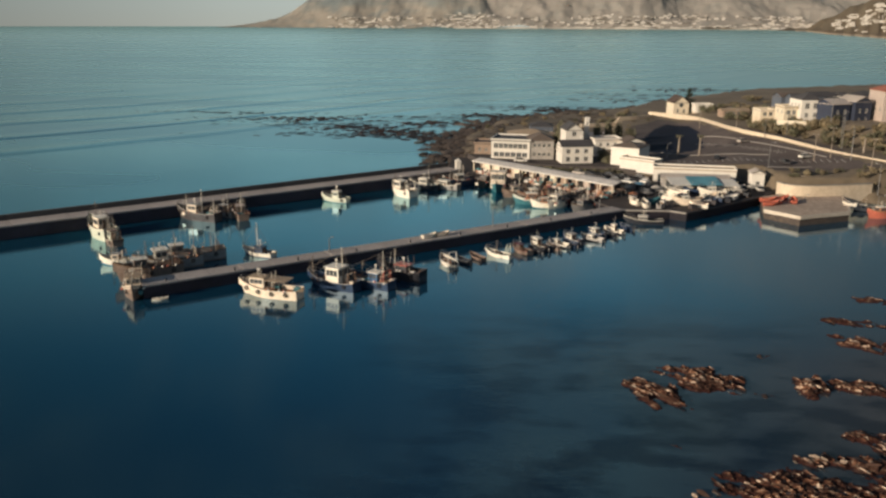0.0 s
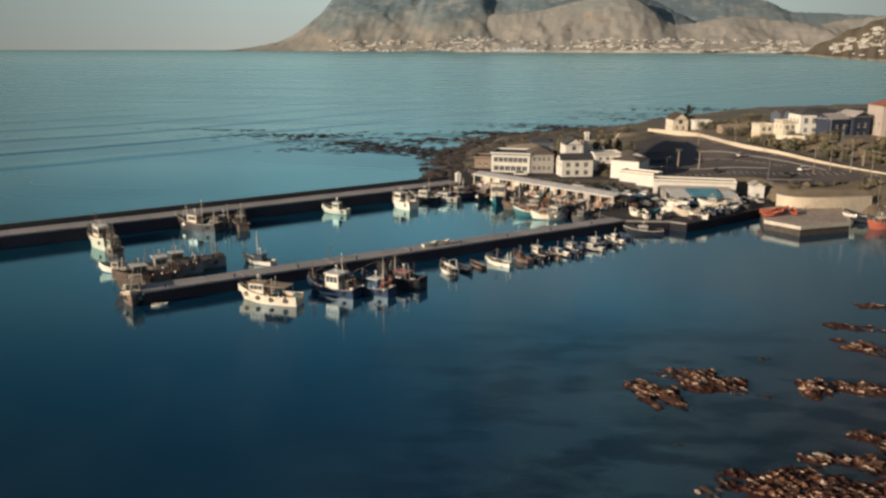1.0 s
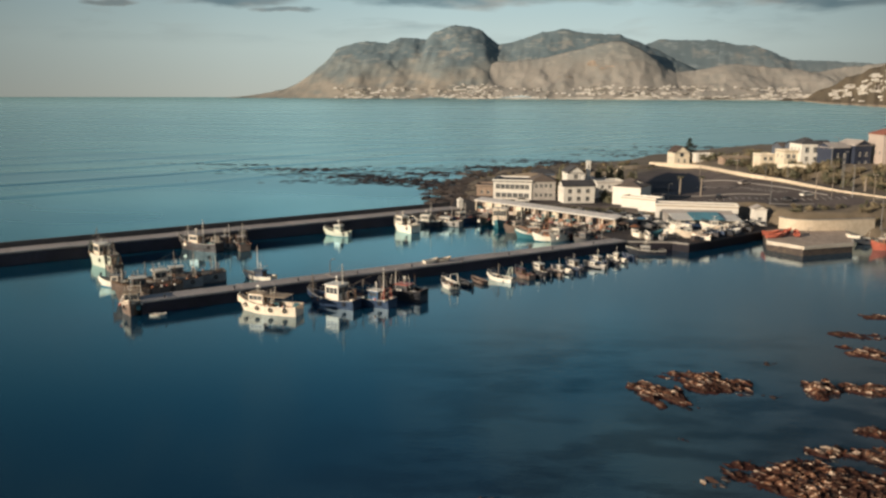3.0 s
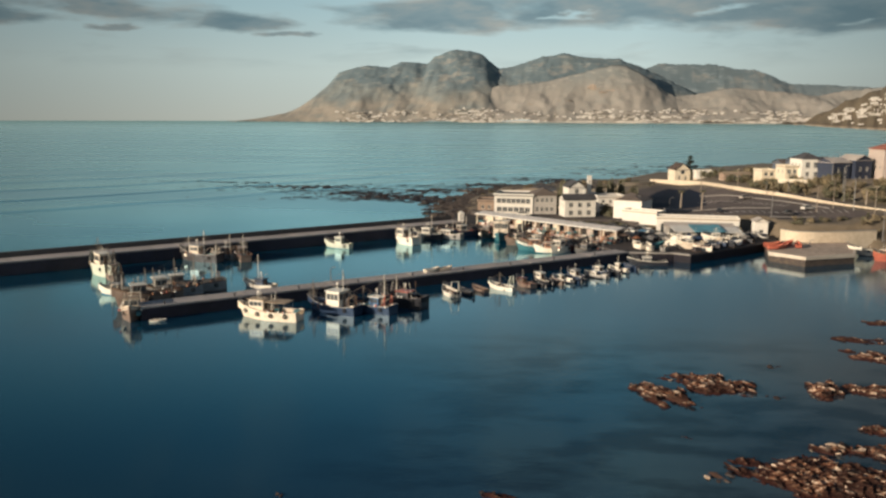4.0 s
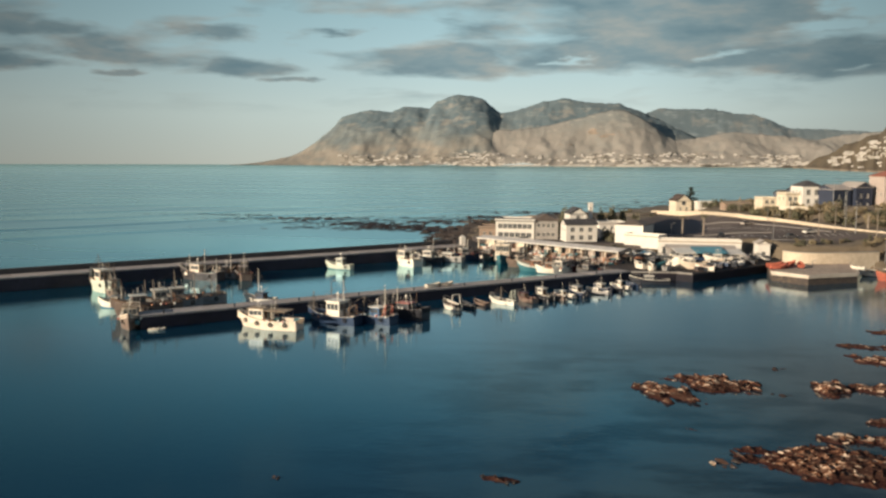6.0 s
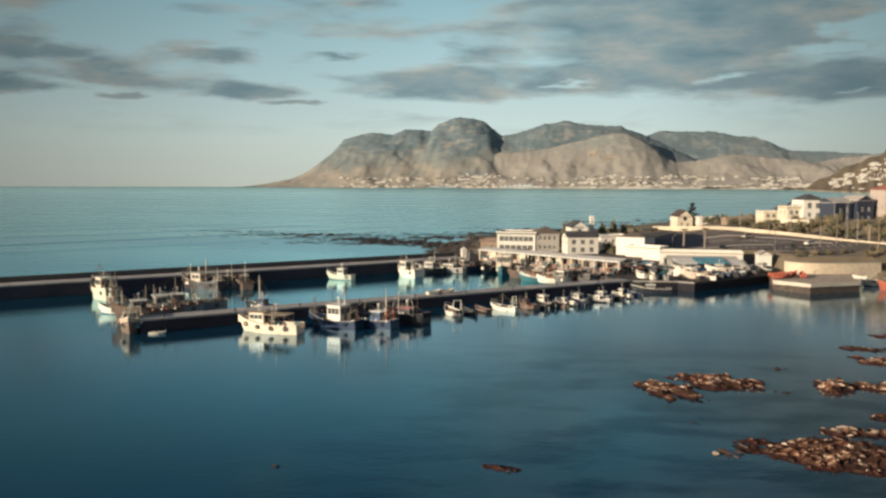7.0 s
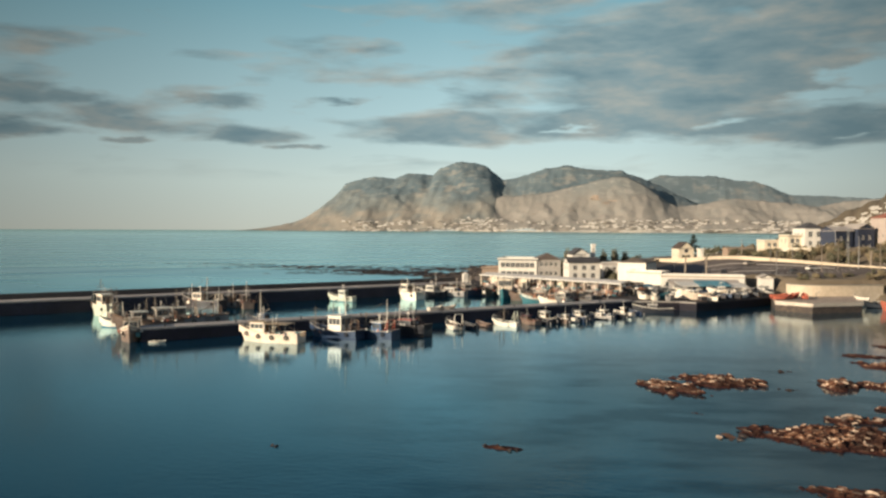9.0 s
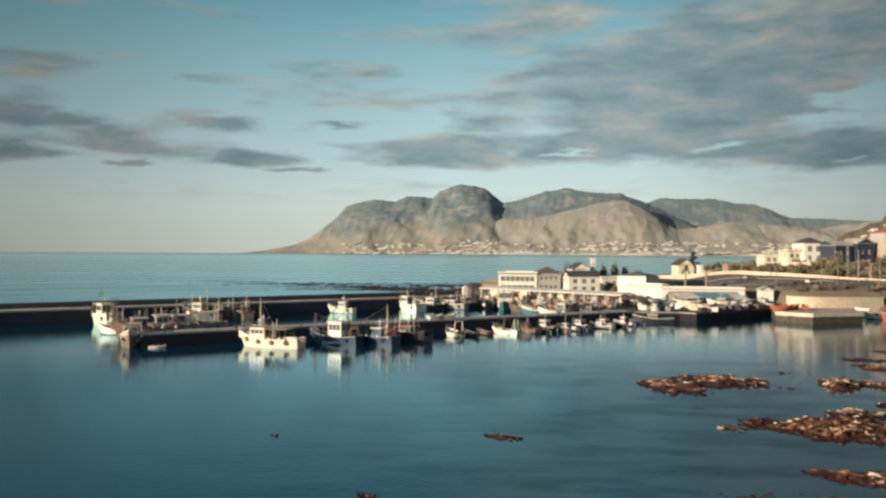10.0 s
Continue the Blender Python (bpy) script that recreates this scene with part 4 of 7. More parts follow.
def outcrop(x, y, rx, ry, n, turn, top, label, wet=0.2, size=(0.12, 0.34)):
    """A low reef: a weed-dark base, rows of broken ledges along the strike of the beds, and loose boulders."""
    th = empty("rock_outcrop", label, "rock", pose(x, y, 0, 0, 0, turn), "rocks in the shallows")

    top *= 0.86

    def shape(a, b):
        return 0.92 - (a / rx) ** 2 - (b / ry) ** 2 + (0.5 if rx > 8 else 1.05) * fbm((x + a) * 0.28, (y + b) * 0.5, 4)

    strike = radians(-50 - turn)
    cs, sn = math.cos(strike), math.sin(strike)
    xs, ys = np.linspace(-1.25 * rx, 1.25 * rx, int(14 * rx) + 8), np.linspace(-1.3 * ry, 1.3 * ry, int(16 * ry) + 8)
    zs = np.zeros((len(ys), len(xs)))
    for q, b in enumerate(ys):
        for p, a in enumerate(xs):
            u, w = x + a, y + b
            env = shape(a, b)
            saw = ((b * cs - a * sn) * 0.9 + 0.8 * fbm(u * 0.3, w * 0.3, 6)) % 1.0
            cut = fbm(u * 0.9, w * 0.9, 12, 3)
            zs[q, p] = top * min(1.0, max(0.0, env * 1.2)) * (0.28 + 0.66 * saw * (0.75 + 0.6 * cut)) + 0.11 * fbm(u * 2.1, w * 2.1, 2, 5) - (0.10 if env > 0 else 0.6)
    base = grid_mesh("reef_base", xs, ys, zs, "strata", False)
    base.parent = th
    reach = max(rx, ry)
    row = -reach
    while row < reach:
        along = -reach + random.uniform(0, 1)
        while along < reach:
            half = random.uniform(0.5, 1.5)
            m = along + half
            a, b = m * cs - row * sn, m * sn + row * cs
            env = shape(a, b)
            if env > 0.24 and top > 0.25 and random.random() < (0.17 if rx > 8 else 0.36) * (1 - 0.6 * wet):
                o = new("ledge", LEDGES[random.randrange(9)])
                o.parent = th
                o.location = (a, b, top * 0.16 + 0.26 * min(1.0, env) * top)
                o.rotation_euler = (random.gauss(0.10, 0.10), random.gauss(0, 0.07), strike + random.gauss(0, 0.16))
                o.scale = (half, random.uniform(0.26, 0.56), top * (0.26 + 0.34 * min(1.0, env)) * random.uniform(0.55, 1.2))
            along += 2 * half * random.uniform(0.85, 1.25)
        row += random.uniform(0.40, 0.60)
    for k in range(int(n * (0.30 if size[1] > 0.6 else 0.16) + n * 0.5 * wet)):
        for _ in range(30):
            a, b = random.uniform(-rx, rx), random.uniform(-ry, ry)
            if shape(a, b) > 0.05:
                break
        e = max(0.0, 1 - (a / rx) ** 2 - (b / ry) ** 2)
        r = (size[0] + (size[1] - size[0]) * random.random() ** 1.5) * (0.6 + 0.6 * e)
        iswet = random.random() < wet + 0.3 * (1 - e)
        o = new("wet_boulder" if iswet else "boulder", random.choice(WETS if iswet else BOULDERS))
        o.parent = th
        o.location = (a, b, max(0.0, height_in(xs, ys, zs, a, b)) + 0.15 * r)
        o.rotation_euler = (random.gauss(0.35, 0.14), random.gauss(0, 0.12), strike + random.gauss(0, 0.3))
        o.scale = (r * random.uniform(1.1, 2.0), r * random.uniform(0.6, 0.95), r * random.uniform(0.45, 0.8))
    return th


outcrop(16.0, 104.4, 5.6, 3.2, 40, -45, 1.05, "sunlit brown rock outcrop breaking the calm water")
outcrop(22.7, 109.6, 5.8, 3.9, 60, -26, 1.1, "long sunlit brown rock outcrop in the shallows")
outcrop(36.6, 108.8, 2.4, 3.0, 22, -20, 1.5, "small knob of brown rock in the shallows")
outcrop(43.2, 108.8, 4.6, 2.7, 38, -8, 0.9, "low brown rock outcrop beside the knob")
outcrop(50.5, 125.0, 6.5, 2.8, 36, -30, 0.8, "low weedy rock outcrop near the shore", 0.45)
outcrop(51.0, 135.0, 6.0, 2.0, 24, -5, 0.5, "flat dark weedy rock ledge", 0.75)
outcrop(58.0, 147.0, 4.5, 2.2, 16, -5, 0.6, "flat dark weedy rock ledge farther out", 0.6)
outcrop(29.0, 80.8, 10.4, 5.6, 120, -14, 1.15, "broad reef of brown layered rock", 0.3)
outcrop(42.0, 81.8, 8.5, 4.8, 90, -14, 1.3, "broad reef of brown layered rock by the shore", 0.25)
outcrop(34.6, 88.2, 6.0, 1.4, 60, -2, 1.1, "row of large bleached boulders along the reef", 0.0, (0.35, 0.8))
outcrop(41.6, 93.8, 5.4, 2.6, 34, -10, 0.9, "reddish brown rock ledge", 0.5)
outcrop(25.4, 62.6, 5.2, 2.4, 20, -18, 0.8, "smooth tilted brown rock slab by the shore", 0.6, (0.3, 0.6))
outcrop(17.5, 57.5, 6.0, 1.8, 26, -6, 0.15, "weed-dark rock just awash", 1.0)
outcrop(-3.2, 73.2, 1.9, 0.8, 9, -12, 0.45, "lone weed-dark rock awash", 1.0, (0.3, 0.6))
outcrop(-23.5, 70.9, 1.0, 0.5, 4, 0, 0.2, "tiny dark rock awash", 1.0, (0.2, 0.4))
outcrop(-11.1, 54.0, 1.4, 0.7, 6, 10, 0.3, "small dark rock awash", 1.0, (0.3, 0.5))
outcrop(32.8, 118.8, 1.8, 0.7, 5, 0, 0.2, "tiny weedy rock awash", 1.0, (0.3, 0.5))
outcrop(30.4, 105.4, 1.6, 0.6, 5, 0, 0.2, "small weedy rock awash", 0.9, (0.3, 0.5))
outcrop(16.9, 90.2, 0.9, 0.4, 3, 0, 0.15, "tiny dark rock awash", 1.0, (0.2, 0.35))
outcrop(17.8, 80.2, 3.0, 1.2, 10, 16, 0.14, "weedy rock tip of the broad reef", 0.8, (0.3, 0.6))


# ---- boats ----
def hull_width(s, B):
    if s < 0.42:
        return B / 2 * (0.80 + 0.20 * math.sin(s / 0.42 * math.pi / 2))
    return B / 2 * max(0.02, 1 - ((s - 0.42) / 0.58) ** 2.3)


def hull_sheer(s, F):
    return F * (1 + 0.15 * max(0, 1 - s / 0.3) ** 2 + 0.75 * max(0.0, (s - 0.4) / 0.6) ** 1.8)


def loft(L, B, F, lo, hi, out=0.0, inset=0.12, floor=None, n=16):
    """The hull's skin between two shares of its height (0 at the water, 1 at the rail); with floor, capped and carried down inside to it."""
    bm = bmesh.new()
    rings = []
    for i in range(n + 1):
        s = i / n
        w, zt = hull_width(s, B), hull_sheer(s, F)
        prof = []
        for k in range(4):
            h = lo + (hi - lo) * k / 3
            z = h * zt if h > 0 else h * F
            shrink = 1 - (1 - max(h, -0.5)) * (0.10 + 0.42 * max(0, (s - 0.5) / 0.5))
            rake = (1 - h) * 0.09 * L * max(0, (s - 0.6) / 0.4)
            prof.append(((s - 0.5) * L - rake, max(0.015, w * shrink) + out, z))
        if floor is not None:
            x, y, z = prof[-1]
            prof.append((x, max(0.01, y - inset), z))
            prof.append((x, max(0.008, y - inset * 1.2), floor * F + (z - F) * 0.55))
        rings.append([[bm.verts.new((x, sg * y, z)) for x, y, z in prof] for sg in (1, -1)])
    for a, b in zip(rings, rings[1:]):
        for side, (p, q) in enumerate(zip(a, b)):
            for k in range(len(p) - 1):
                f = (p[k], q[k], q[k + 1], p[k + 1])
                bm.faces.new(f if side == 1 else f[::-1])
    for ring, rev in ((rings[0], False), (rings[-1], True)):
        p, q = ring
        for k in range(3):
            f = (p[k], p[k + 1], q[k + 1], q[k])
            bm.faces.new(f[::-1] if rev else f)
    if floor is not None:
        p, q = rings[0]
        bm.faces.new((p[3], p[4], q[4], q[3]))
        bm.faces.new((p[4], p[5], q[5], q[4]))
    return bm


def deck_sheet(L, B, F, floor, n=14):
    bm = bmesh.new()
    prev = None
    for i in range(n + 1):
        s = i / n
        z = floor * F + (hull_sheer(s, F) - F) * 0.55
        w = max(0.01, hull_width(s, B) - 0.1)
        x = (s - 0.5) * L
        cur = [bm.verts.new(p) for p in ((x, w, z), (x, 0, z + 0.05), (x, -w, z))]
        if prev:
            for k in range(2):
                bm.faces.new((prev[k + 1], cur[k + 1], cur[k], prev[k]))
        prev = cur
    return bm


TYRE = mesh_of("tyre_fender", torus(0.30, 0.12), "rubber", True)


STANCHION = mesh_of("stanchion", rods(((0, 0, -0.05), (0, 0, 0.7), 0.03), seg=4), "steel")


def boat(x, y, heading, L, B, F, hull, label, house=None, rail="wood", band="antifoul", masts=(), tyres=0, cabin="hullwhite", roof="hullwhite", gantry=False, stripe=None, deckmat="deck", net=True, awning=False, bench=False, motor=False, kind="fishing_boat", z=0.0):
    """A moored boat, bow along its own +x. house: (share along the hull, length, width share, height). masts: (share, height, boom)."""
    th = empty(kind, label, "boat", pose(x, y, z, 0, random.uniform(-0.8, 0.8), heading), "boats in the harbour")
    floor = 0.55 if L > 6 else 0.35
    part("hull", loft(L, B, F, -0.45, 1.0, 0, 0.12, floor), hull, th, smooth=False)
    part("waterline_band", loft(L, B, F, -0.4, 0.14, 0.012), band, th)
    part("rubbing_strake", loft(L, B, F, 0.93, 1.02, 0.045), rail, th)
    if stripe:
        part("hull_stripe", loft(L, B, F, 0.70, 0.86, 0.015), stripe, th)
    part("deck", deck_sheet(L, B, F, floor), deckmat, th)
    dz = floor * F
    if house:
        s, hl, ws, hh = house
        cx, w = (s - 0.5) * L, hull_width(s, B) * ws
        zz = dz + (hull_sheer(s, F) - F) * 0.55
        wh = part("wheelhouse", boxed(cx - hl / 2, cx + hl / 2, -w, w, zz - 0.1, zz + hh, 0.05, 0.10), cabin, th)
        part("wheelhouse_roof", boxed(cx - hl / 2 - 0.15, cx + hl / 2 + 0.25, -w - 0.08, w + 0.08, zz + hh, zz + hh + 0.12, 0.04), roof, wh)
        wt, wb = zz + hh * 0.88, zz + hh * 0.55
        nw = max(2, int(2 * w / 0.8))
        for k in range(nw):
            a = -w + 0.22 + (2 * w - 0.44) * k / nw
            for fx in (cx + hl / 2 - 0.09, cx - hl / 2 + 0.05):
                part("window", boxed(fx, fx + 0.05, a + 0.05, a + (2 * w - 0.44) / nw - 0.05, wb, wt), "glass", wh)
        ns = max(1, int(hl / 1.0))
        for k in range(ns):
            a = cx - hl / 2 + 0.25 + (hl - 0.5) * k / ns
            for sg in (1, -1):
                y0 = sg * (w - 0.065)
                part("window", boxed(a + 0.06, a + (hl - 0.5) / ns - 0.06, min(y0, y0 + 0.03 * sg), max(y0, y0 + 0.03 * sg), wb, wt), "glass", wh)
        part("door", boxed(cx - hl / 2 - 0.0, cx - hl / 2 + 0.06, -0.35, 0.35, zz, zz + hh * 0.85), "wood", wh)
        if L > 7:
            part("radar_mast", rods(((cx, 0, zz + hh), (cx, 0, zz + hh + 1.3), 0.05), ((cx, -0.5, zz + hh + 0.9), (cx, 0.5, zz + hh + 0.9), 0.04), ((cx - 0.2, 0, zz + hh + 1.3), (cx + 0.2, 0, zz + hh + 1.3), 0.09)), "hullwhite", wh)
        if L > 5:
            for ax, ay, ah in ((-0.3, 0.7, 1.9), (0.25, -0.75, 1.3)):
                part("whip_antenna", rods(((cx + ax * hl, ay * w, zz + hh), (cx + ax * hl, ay * w, zz + hh + ah), 0.022), seg=4), "hullwhite", wh)
        if L > 9:
            part("life_ring", torus(0.34, 0.08), "orange", wh).location = (cx, -w - 0.04, zz + hh * 0.35)
    for s, mh, boom in masts:
        mx = (s - 0.5) * L
        zz = dz + (hull_sheer(s, F) - F) * 0.55
        mast = part("mast", rod(bmesh.new(), (mx, 0, zz), (mx, 0, zz + mh), 0.10, 0.05, 8), "hullwhite" if random.random() < 0.4 else "pole", th)
        part("crosstree", rods(((mx, -0.6, zz + mh * 0.75), (mx, 0.6, zz + mh * 0.75), 0.04)), "pole", mast)
        for tx, ty in ((L * 0.48, 0), (-L * 0.46, 0), (mx - 0.3, hull_width(s, B)), (mx - 0.3, -hull_width(s, B))):
            part("stay", rods(((mx, 0, zz + mh * 0.95), (tx, ty, hull_sheer(min(1, tx / L + 0.5), F)), 0.022), seg=4), "rope", mast)
        if boom:
            part("boom", rods(((mx, 0, zz + 1.3), (mx - boom, 0.1, zz + 1.9 + boom * 0.3), 0.06)), "pole", mast)
    if gantry:
        gx0 = -L * 0.40
        w = hull_width(0.1, B) * 0.8
        part("gantry", rods(((gx0, -w, dz), (gx0, -w * 0.8, dz + 2.6), 0.07), ((gx0, w, dz), (gx0, w * 0.8, dz + 2.6), 0.07), ((gx0, -w * 0.85, dz + 2.6), (gx0, w * 0.85, dz + 2.6), 0.07), ((gx0 + 0.9, -w, dz), (gx0, -w * 0.8, dz + 2.5), 0.05), ((gx0 + 0.9, w, dz), (gx0, w * 0.8, dz + 2.5), 0.05)), gantry if isinstance(gantry, str) else "hullcream", th)
    if L > 6:
        part("hatch", boxed(-L * 0.12, L * 0.02, -B * 0.18, B * 0.18, dz, dz + 0.4, 0.05), "wood", th)
        part("winch", rods(((L * 0.08, -0.5, dz + 0.4), (L * 0.08, 0.5, dz + 0.4), 0.22), ((L * 0.08, -0.45, dz), (L * 0.08, -0.45, dz + 0.5), 0.08), ((L * 0.08, 0.45, dz), (L * 0.08, 0.45, dz + 0.5), 0.08), seg=8), "hullbrown", th)
        zb = hull_sheer(0.92, F)
        pts = [((s - 0.5) * L, sg * max(0.05, hull_width(s, B) - 0.1), hull_sheer(s, F)) for sg in (1, -1) for s in (0.72, 0.80, 0.88, 0.96)]
        tube = bmesh.new()
        line = [Vector((p[0], p[1], p[2] + 0.7)) for p in pts[:4] + pts[:3:-1]]
        rings = []
        for p in line:
            rings.append([tube.verts.new(p + Vector((0, 0.035 * math.cos(w), 0.035 * math.sin(w)))) for w in (0.4, 1.97, 3.54, 5.11)])
        for a, b in zip(rings, rings[1:]):
            for q in range(4):
                tube.faces.new((a[q], a[(q + 1) % 4], b[(q + 1) % 4], b[q]))
        bow = part("bow_rail", tube, "steel", th)
        for p in pts:
            o = new("stanchion", STANCHION)
            o.parent, o.location = bow, p
        part("bollard", rods(((L * 0.40, 0, zb * 0.8), (L * 0.40, 0, zb + 0.35), 0.10)), "hullblack", th)
    if L > 8 and net:
        rnd = random.Random(int(x * 7 + y * 3))
        for k in range(15):
            px, py, q = rnd.uniform(-0.44, 0.34) * L, rnd.uniform(-0.36, 0.36) * B, rnd.uniform(0.22, 0.55)
            part("deck_box", boxed(px - q, px + q, py - q * 0.7, py + q * 0.7, dz, dz + q * 1.5, 0.03), rnd.choice(["white", "hullcream", "orange", "hullteal", "wood", "hullwhite"]), th)
        for k in range(7):
            px, py = rnd.uniform(-0.45, 0.3) * L, rnd.choice((-1, 1)) * (hull_width(0.4, B) - 0.1)
            bm = bmesh.new()
            bmesh.ops.create_icosphere(bm, subdivisions=1, radius=0.26, matrix=Matrix.Translation((px, py, F * 1.05)))
            part("buoy", bm, rnd.choice(["orange", "white", "red", "white"]), th, smooth=True)
        for k in range(5):
            px, py = rnd.uniform(-0.4, 0.3) * L, rnd.uniform(-0.35, 0.35) * B
            part("rod_pole", rods(((px, py, dz), (px + rnd.uniform(-0.8, 0.8), py + rnd.uniform(-0.4, 0.4), dz + rnd.uniform(2.5, 4.2)), 0.035), seg=5), rnd.choice(["pole", "hullwhite", "wood"]), th)
    if awning:
        w = B * 0.42
        top = dz + 2.3
        aw = part("awning", boxed(-L * 0.34, L * 0.02, -w, w, top, top + 0.08, 0.02), awning, th)
        for px in (-L * 0.32, 0):
            for sg in (-1, 1):
                part("awning_post", rods(((px, sg * (w - 0.1), dz), (px, sg * (w - 0.1), top), 0.04)), "steel", aw)
    if bench:
        for px in (-L * 0.2, L * 0.08):
            part("bench", boxed(px - 0.18, px + 0.18, -B * 0.38, B * 0.38, dz + 0.25, dz + 0.33, 0.02), rail, th)
    if motor:
        for oy in ((-0.35, 0.35) if motor == 2 else (0,)):
            mo = part("outboard_motor", boxed(-L / 2 - 0.5, -L / 2 + 0.02, oy - 0.2, oy + 0.2, F * 0.8, F * 0.8 + 0.65, 0.08), "hullblack", th)
            part("motor_leg", boxed(-L / 2 - 0.32, -L / 2 - 0.12, oy - 0.08, oy + 0.08, -0.4, F * 0.8), "hullgrey", mo)
    for k in range(tyres):
        s = 0.16 + 0.66 * k / max(1, tyres - 1)
        for sg in (1, -1):
            o = new("tyre_fender", TYRE)
            o.parent = th
            o.location = ((s - 0.5) * L, sg * (hull_width(s, B) + 0.06), hull_sheer(s, F) * 0.62)
    if net and L > 6:
        for k in range(5):
            o = new("fishing_net", NETS[k % 4])
            o.parent = th
            r = random.uniform(0.35, 0.7)
            o.location = (-L * random.uniform(0.18, 0.40), random.uniform(-0.3, 0.3) * B, dz + r * 0.25)
            o.scale = (r * 1.3, r, r * 0.6)
            o.rotation_euler = (0, 0, random.uniform(0, 6))
    return th


NETS = [stone_mesh("fishing_net", 60 + k, m, 0.8, 18) for k, m in enumerate(("net", "hullteal", "orange", "net"))]

# raft of boats on the outside of the jetty
boat(-46.8, 137.0, 168, 12.2, 3.9, 1.55, "hullcream", "cream wooden fishing boat with forward wheelhouse and tyre fenders", (0.66, 3.0, 0.62, 2.3), "hullcream", "hullcream", ((0.45, 3.4, 2.0),), 4, "hullcream", "tanroof", awning="tanroof")
boat(-37.0, 143.2, 157, 11.2, 3.7, 1.5, "hullblue", "navy blue fishing boat with a white wheelhouse and mast", (0.40, 3.0, 0.85, 3.2), "hullgrey", "hullblue", ((0.88, 4.2, 0), (0.28, 7.0, 2.5)), 2, "hullwhite", "hullwhite", gantry="wood", stripe=None)
boat(-30.6, 144.8, 155, 10.5, 3.6, 1.5, "hullblue", "dark blue fishing boat with a mid blue cabin and red gear", (0.34, 2.2, 0.6, 2.0), "hullgrey", "hullblue", ((0.18, 6.2, 2.0), (0.62, 3.6, 1.5)), 2, "hullmid", "hullwhite", gantry="red")
boat(-25.6, 150.0, 155, 10.5, 3.7, 1.9, "hullblack", "dark-hulled fishing boat with a red roof", (0.42, 2.6, 0.6, 1.7), "hulldark", "hullblack", ((0.6, 4.4, 1.5),), 2, "hulldark", "red")

# small craft moored outside the jetty
boat(-17.8, 160.6, 120, 6.6, 2.7, 0.85, "hullwhite", "white ski boat with a frame and twin motors", None, "hullwhite", "hullwhite", (), 0, gantry="hullwhite", motor=2, kind="motor_boat", bench=True)
boat(-12.2, 164.8, 130, 5.0, 1.8, 0.65, "hullbrown", "small brown wooden dinghy by the jetty", None, "wood", "hullbrown", bench=True, kind="rowing_boat")
boat(-8.0, 167.2, 150, 6.4, 2.2, 0.85, "hullwhite", "long white open boat with a green frame", None, "hullteal", "hullwhite", ((0.55, 3.0, 0),), 0, gantry="hullgreen", motor=1, kind="motor_boat")
boat(-3.3, 170.8, 128, 6.2, 2.2, 0.9, "hullbrown", "brown and red open fishing boat", (0.6, 1.4, 0.6, 1.1), "hullred", "hullbrown", cabin="hullbrown", roof="hullred", kind="motor_boat")
boat(0.4, 174.6, 128, 6.4, 2.3, 1.0, "hullblack", "black motor boat with a white cuddy cabin", (0.62, 1.8, 0.7, 1.5), "hullwhite", "hullblue", cabin="hullwhite", motor=1, kind="motor_boat")
boat(4.6, 177.0, 140, 5.6, 2.1, 0.8, "hullwhite", "white motor boat moored beside the jetty", (0.6, 1.4, 0.7, 1.0), "hullblue", "hullblue", cabin="hullwhite", motor=1, kind="motor_boat")
boat(7.6, 180.6, 128, 6.2, 2.3, 0.95, "hullblue", "navy ski boat with a white cabin", (0.55, 1.8, 0.75, 1.3), "hullwhite", "hullblue", cabin="hullwhite", roof="hullgrey", motor=2, kind="motor_boat")
boat(12.0, 182.4, 150, 5.6, 2.1, 0.8, "hullgrey", "pale grey motor boat moored by the jetty", (0.55, 1.3, 0.7, 1.0), "hullwhite", "hullblack", cabin="hullwhite", motor=1, kind="motor_boat")
boat(13.2, 187.6, 128, 5.8, 2.2, 0.8, "hullblue", "dark blue motor boat with white cabin", (0.55, 1.5, 0.7, 1.2), "hullwhite", "hullblue", cabin="hullwhite", motor=1, kind="motor_boat")
boat(17.4, 190.2, 140, 5.4, 2.1, 0.8, "hullwhite", "white motor boat with an upright console", (0.5, 1.0, 0.5, 1.6), "hullblack", "hullblue", cabin="hullwhite", motor=1, kind="motor_boat")
boat(25.0, 200.2, 178, 9.4, 2.8, 1.05, "hullblack", "long black motor boat with a white rail", (0.5, 2.0, 0.6, 1.2), "hullwhite", "hullblack", cabin="hullgrey", roof="hullwhite", net=False, kind="motor_boat")

for x, y, m, c in ((-0.5, 171.4, "hullblack", "black"), (3.4, 174.4, "hullbrown", "brown"), (7.0, 177.4, "hullblue", "navy"), (16.2, 187.5, "hullblack", "black"), (20.6, 194.4, "hullblue", "navy"), (-14.6, 161.6, "hullblack", "black")):
    boat(x, y, 132, 4.4, 1.6, 0.7, m, c + " open dinghy tied among the small craft", None, "hullgrey", m, kind="dinghy", bench=True, motor=1)

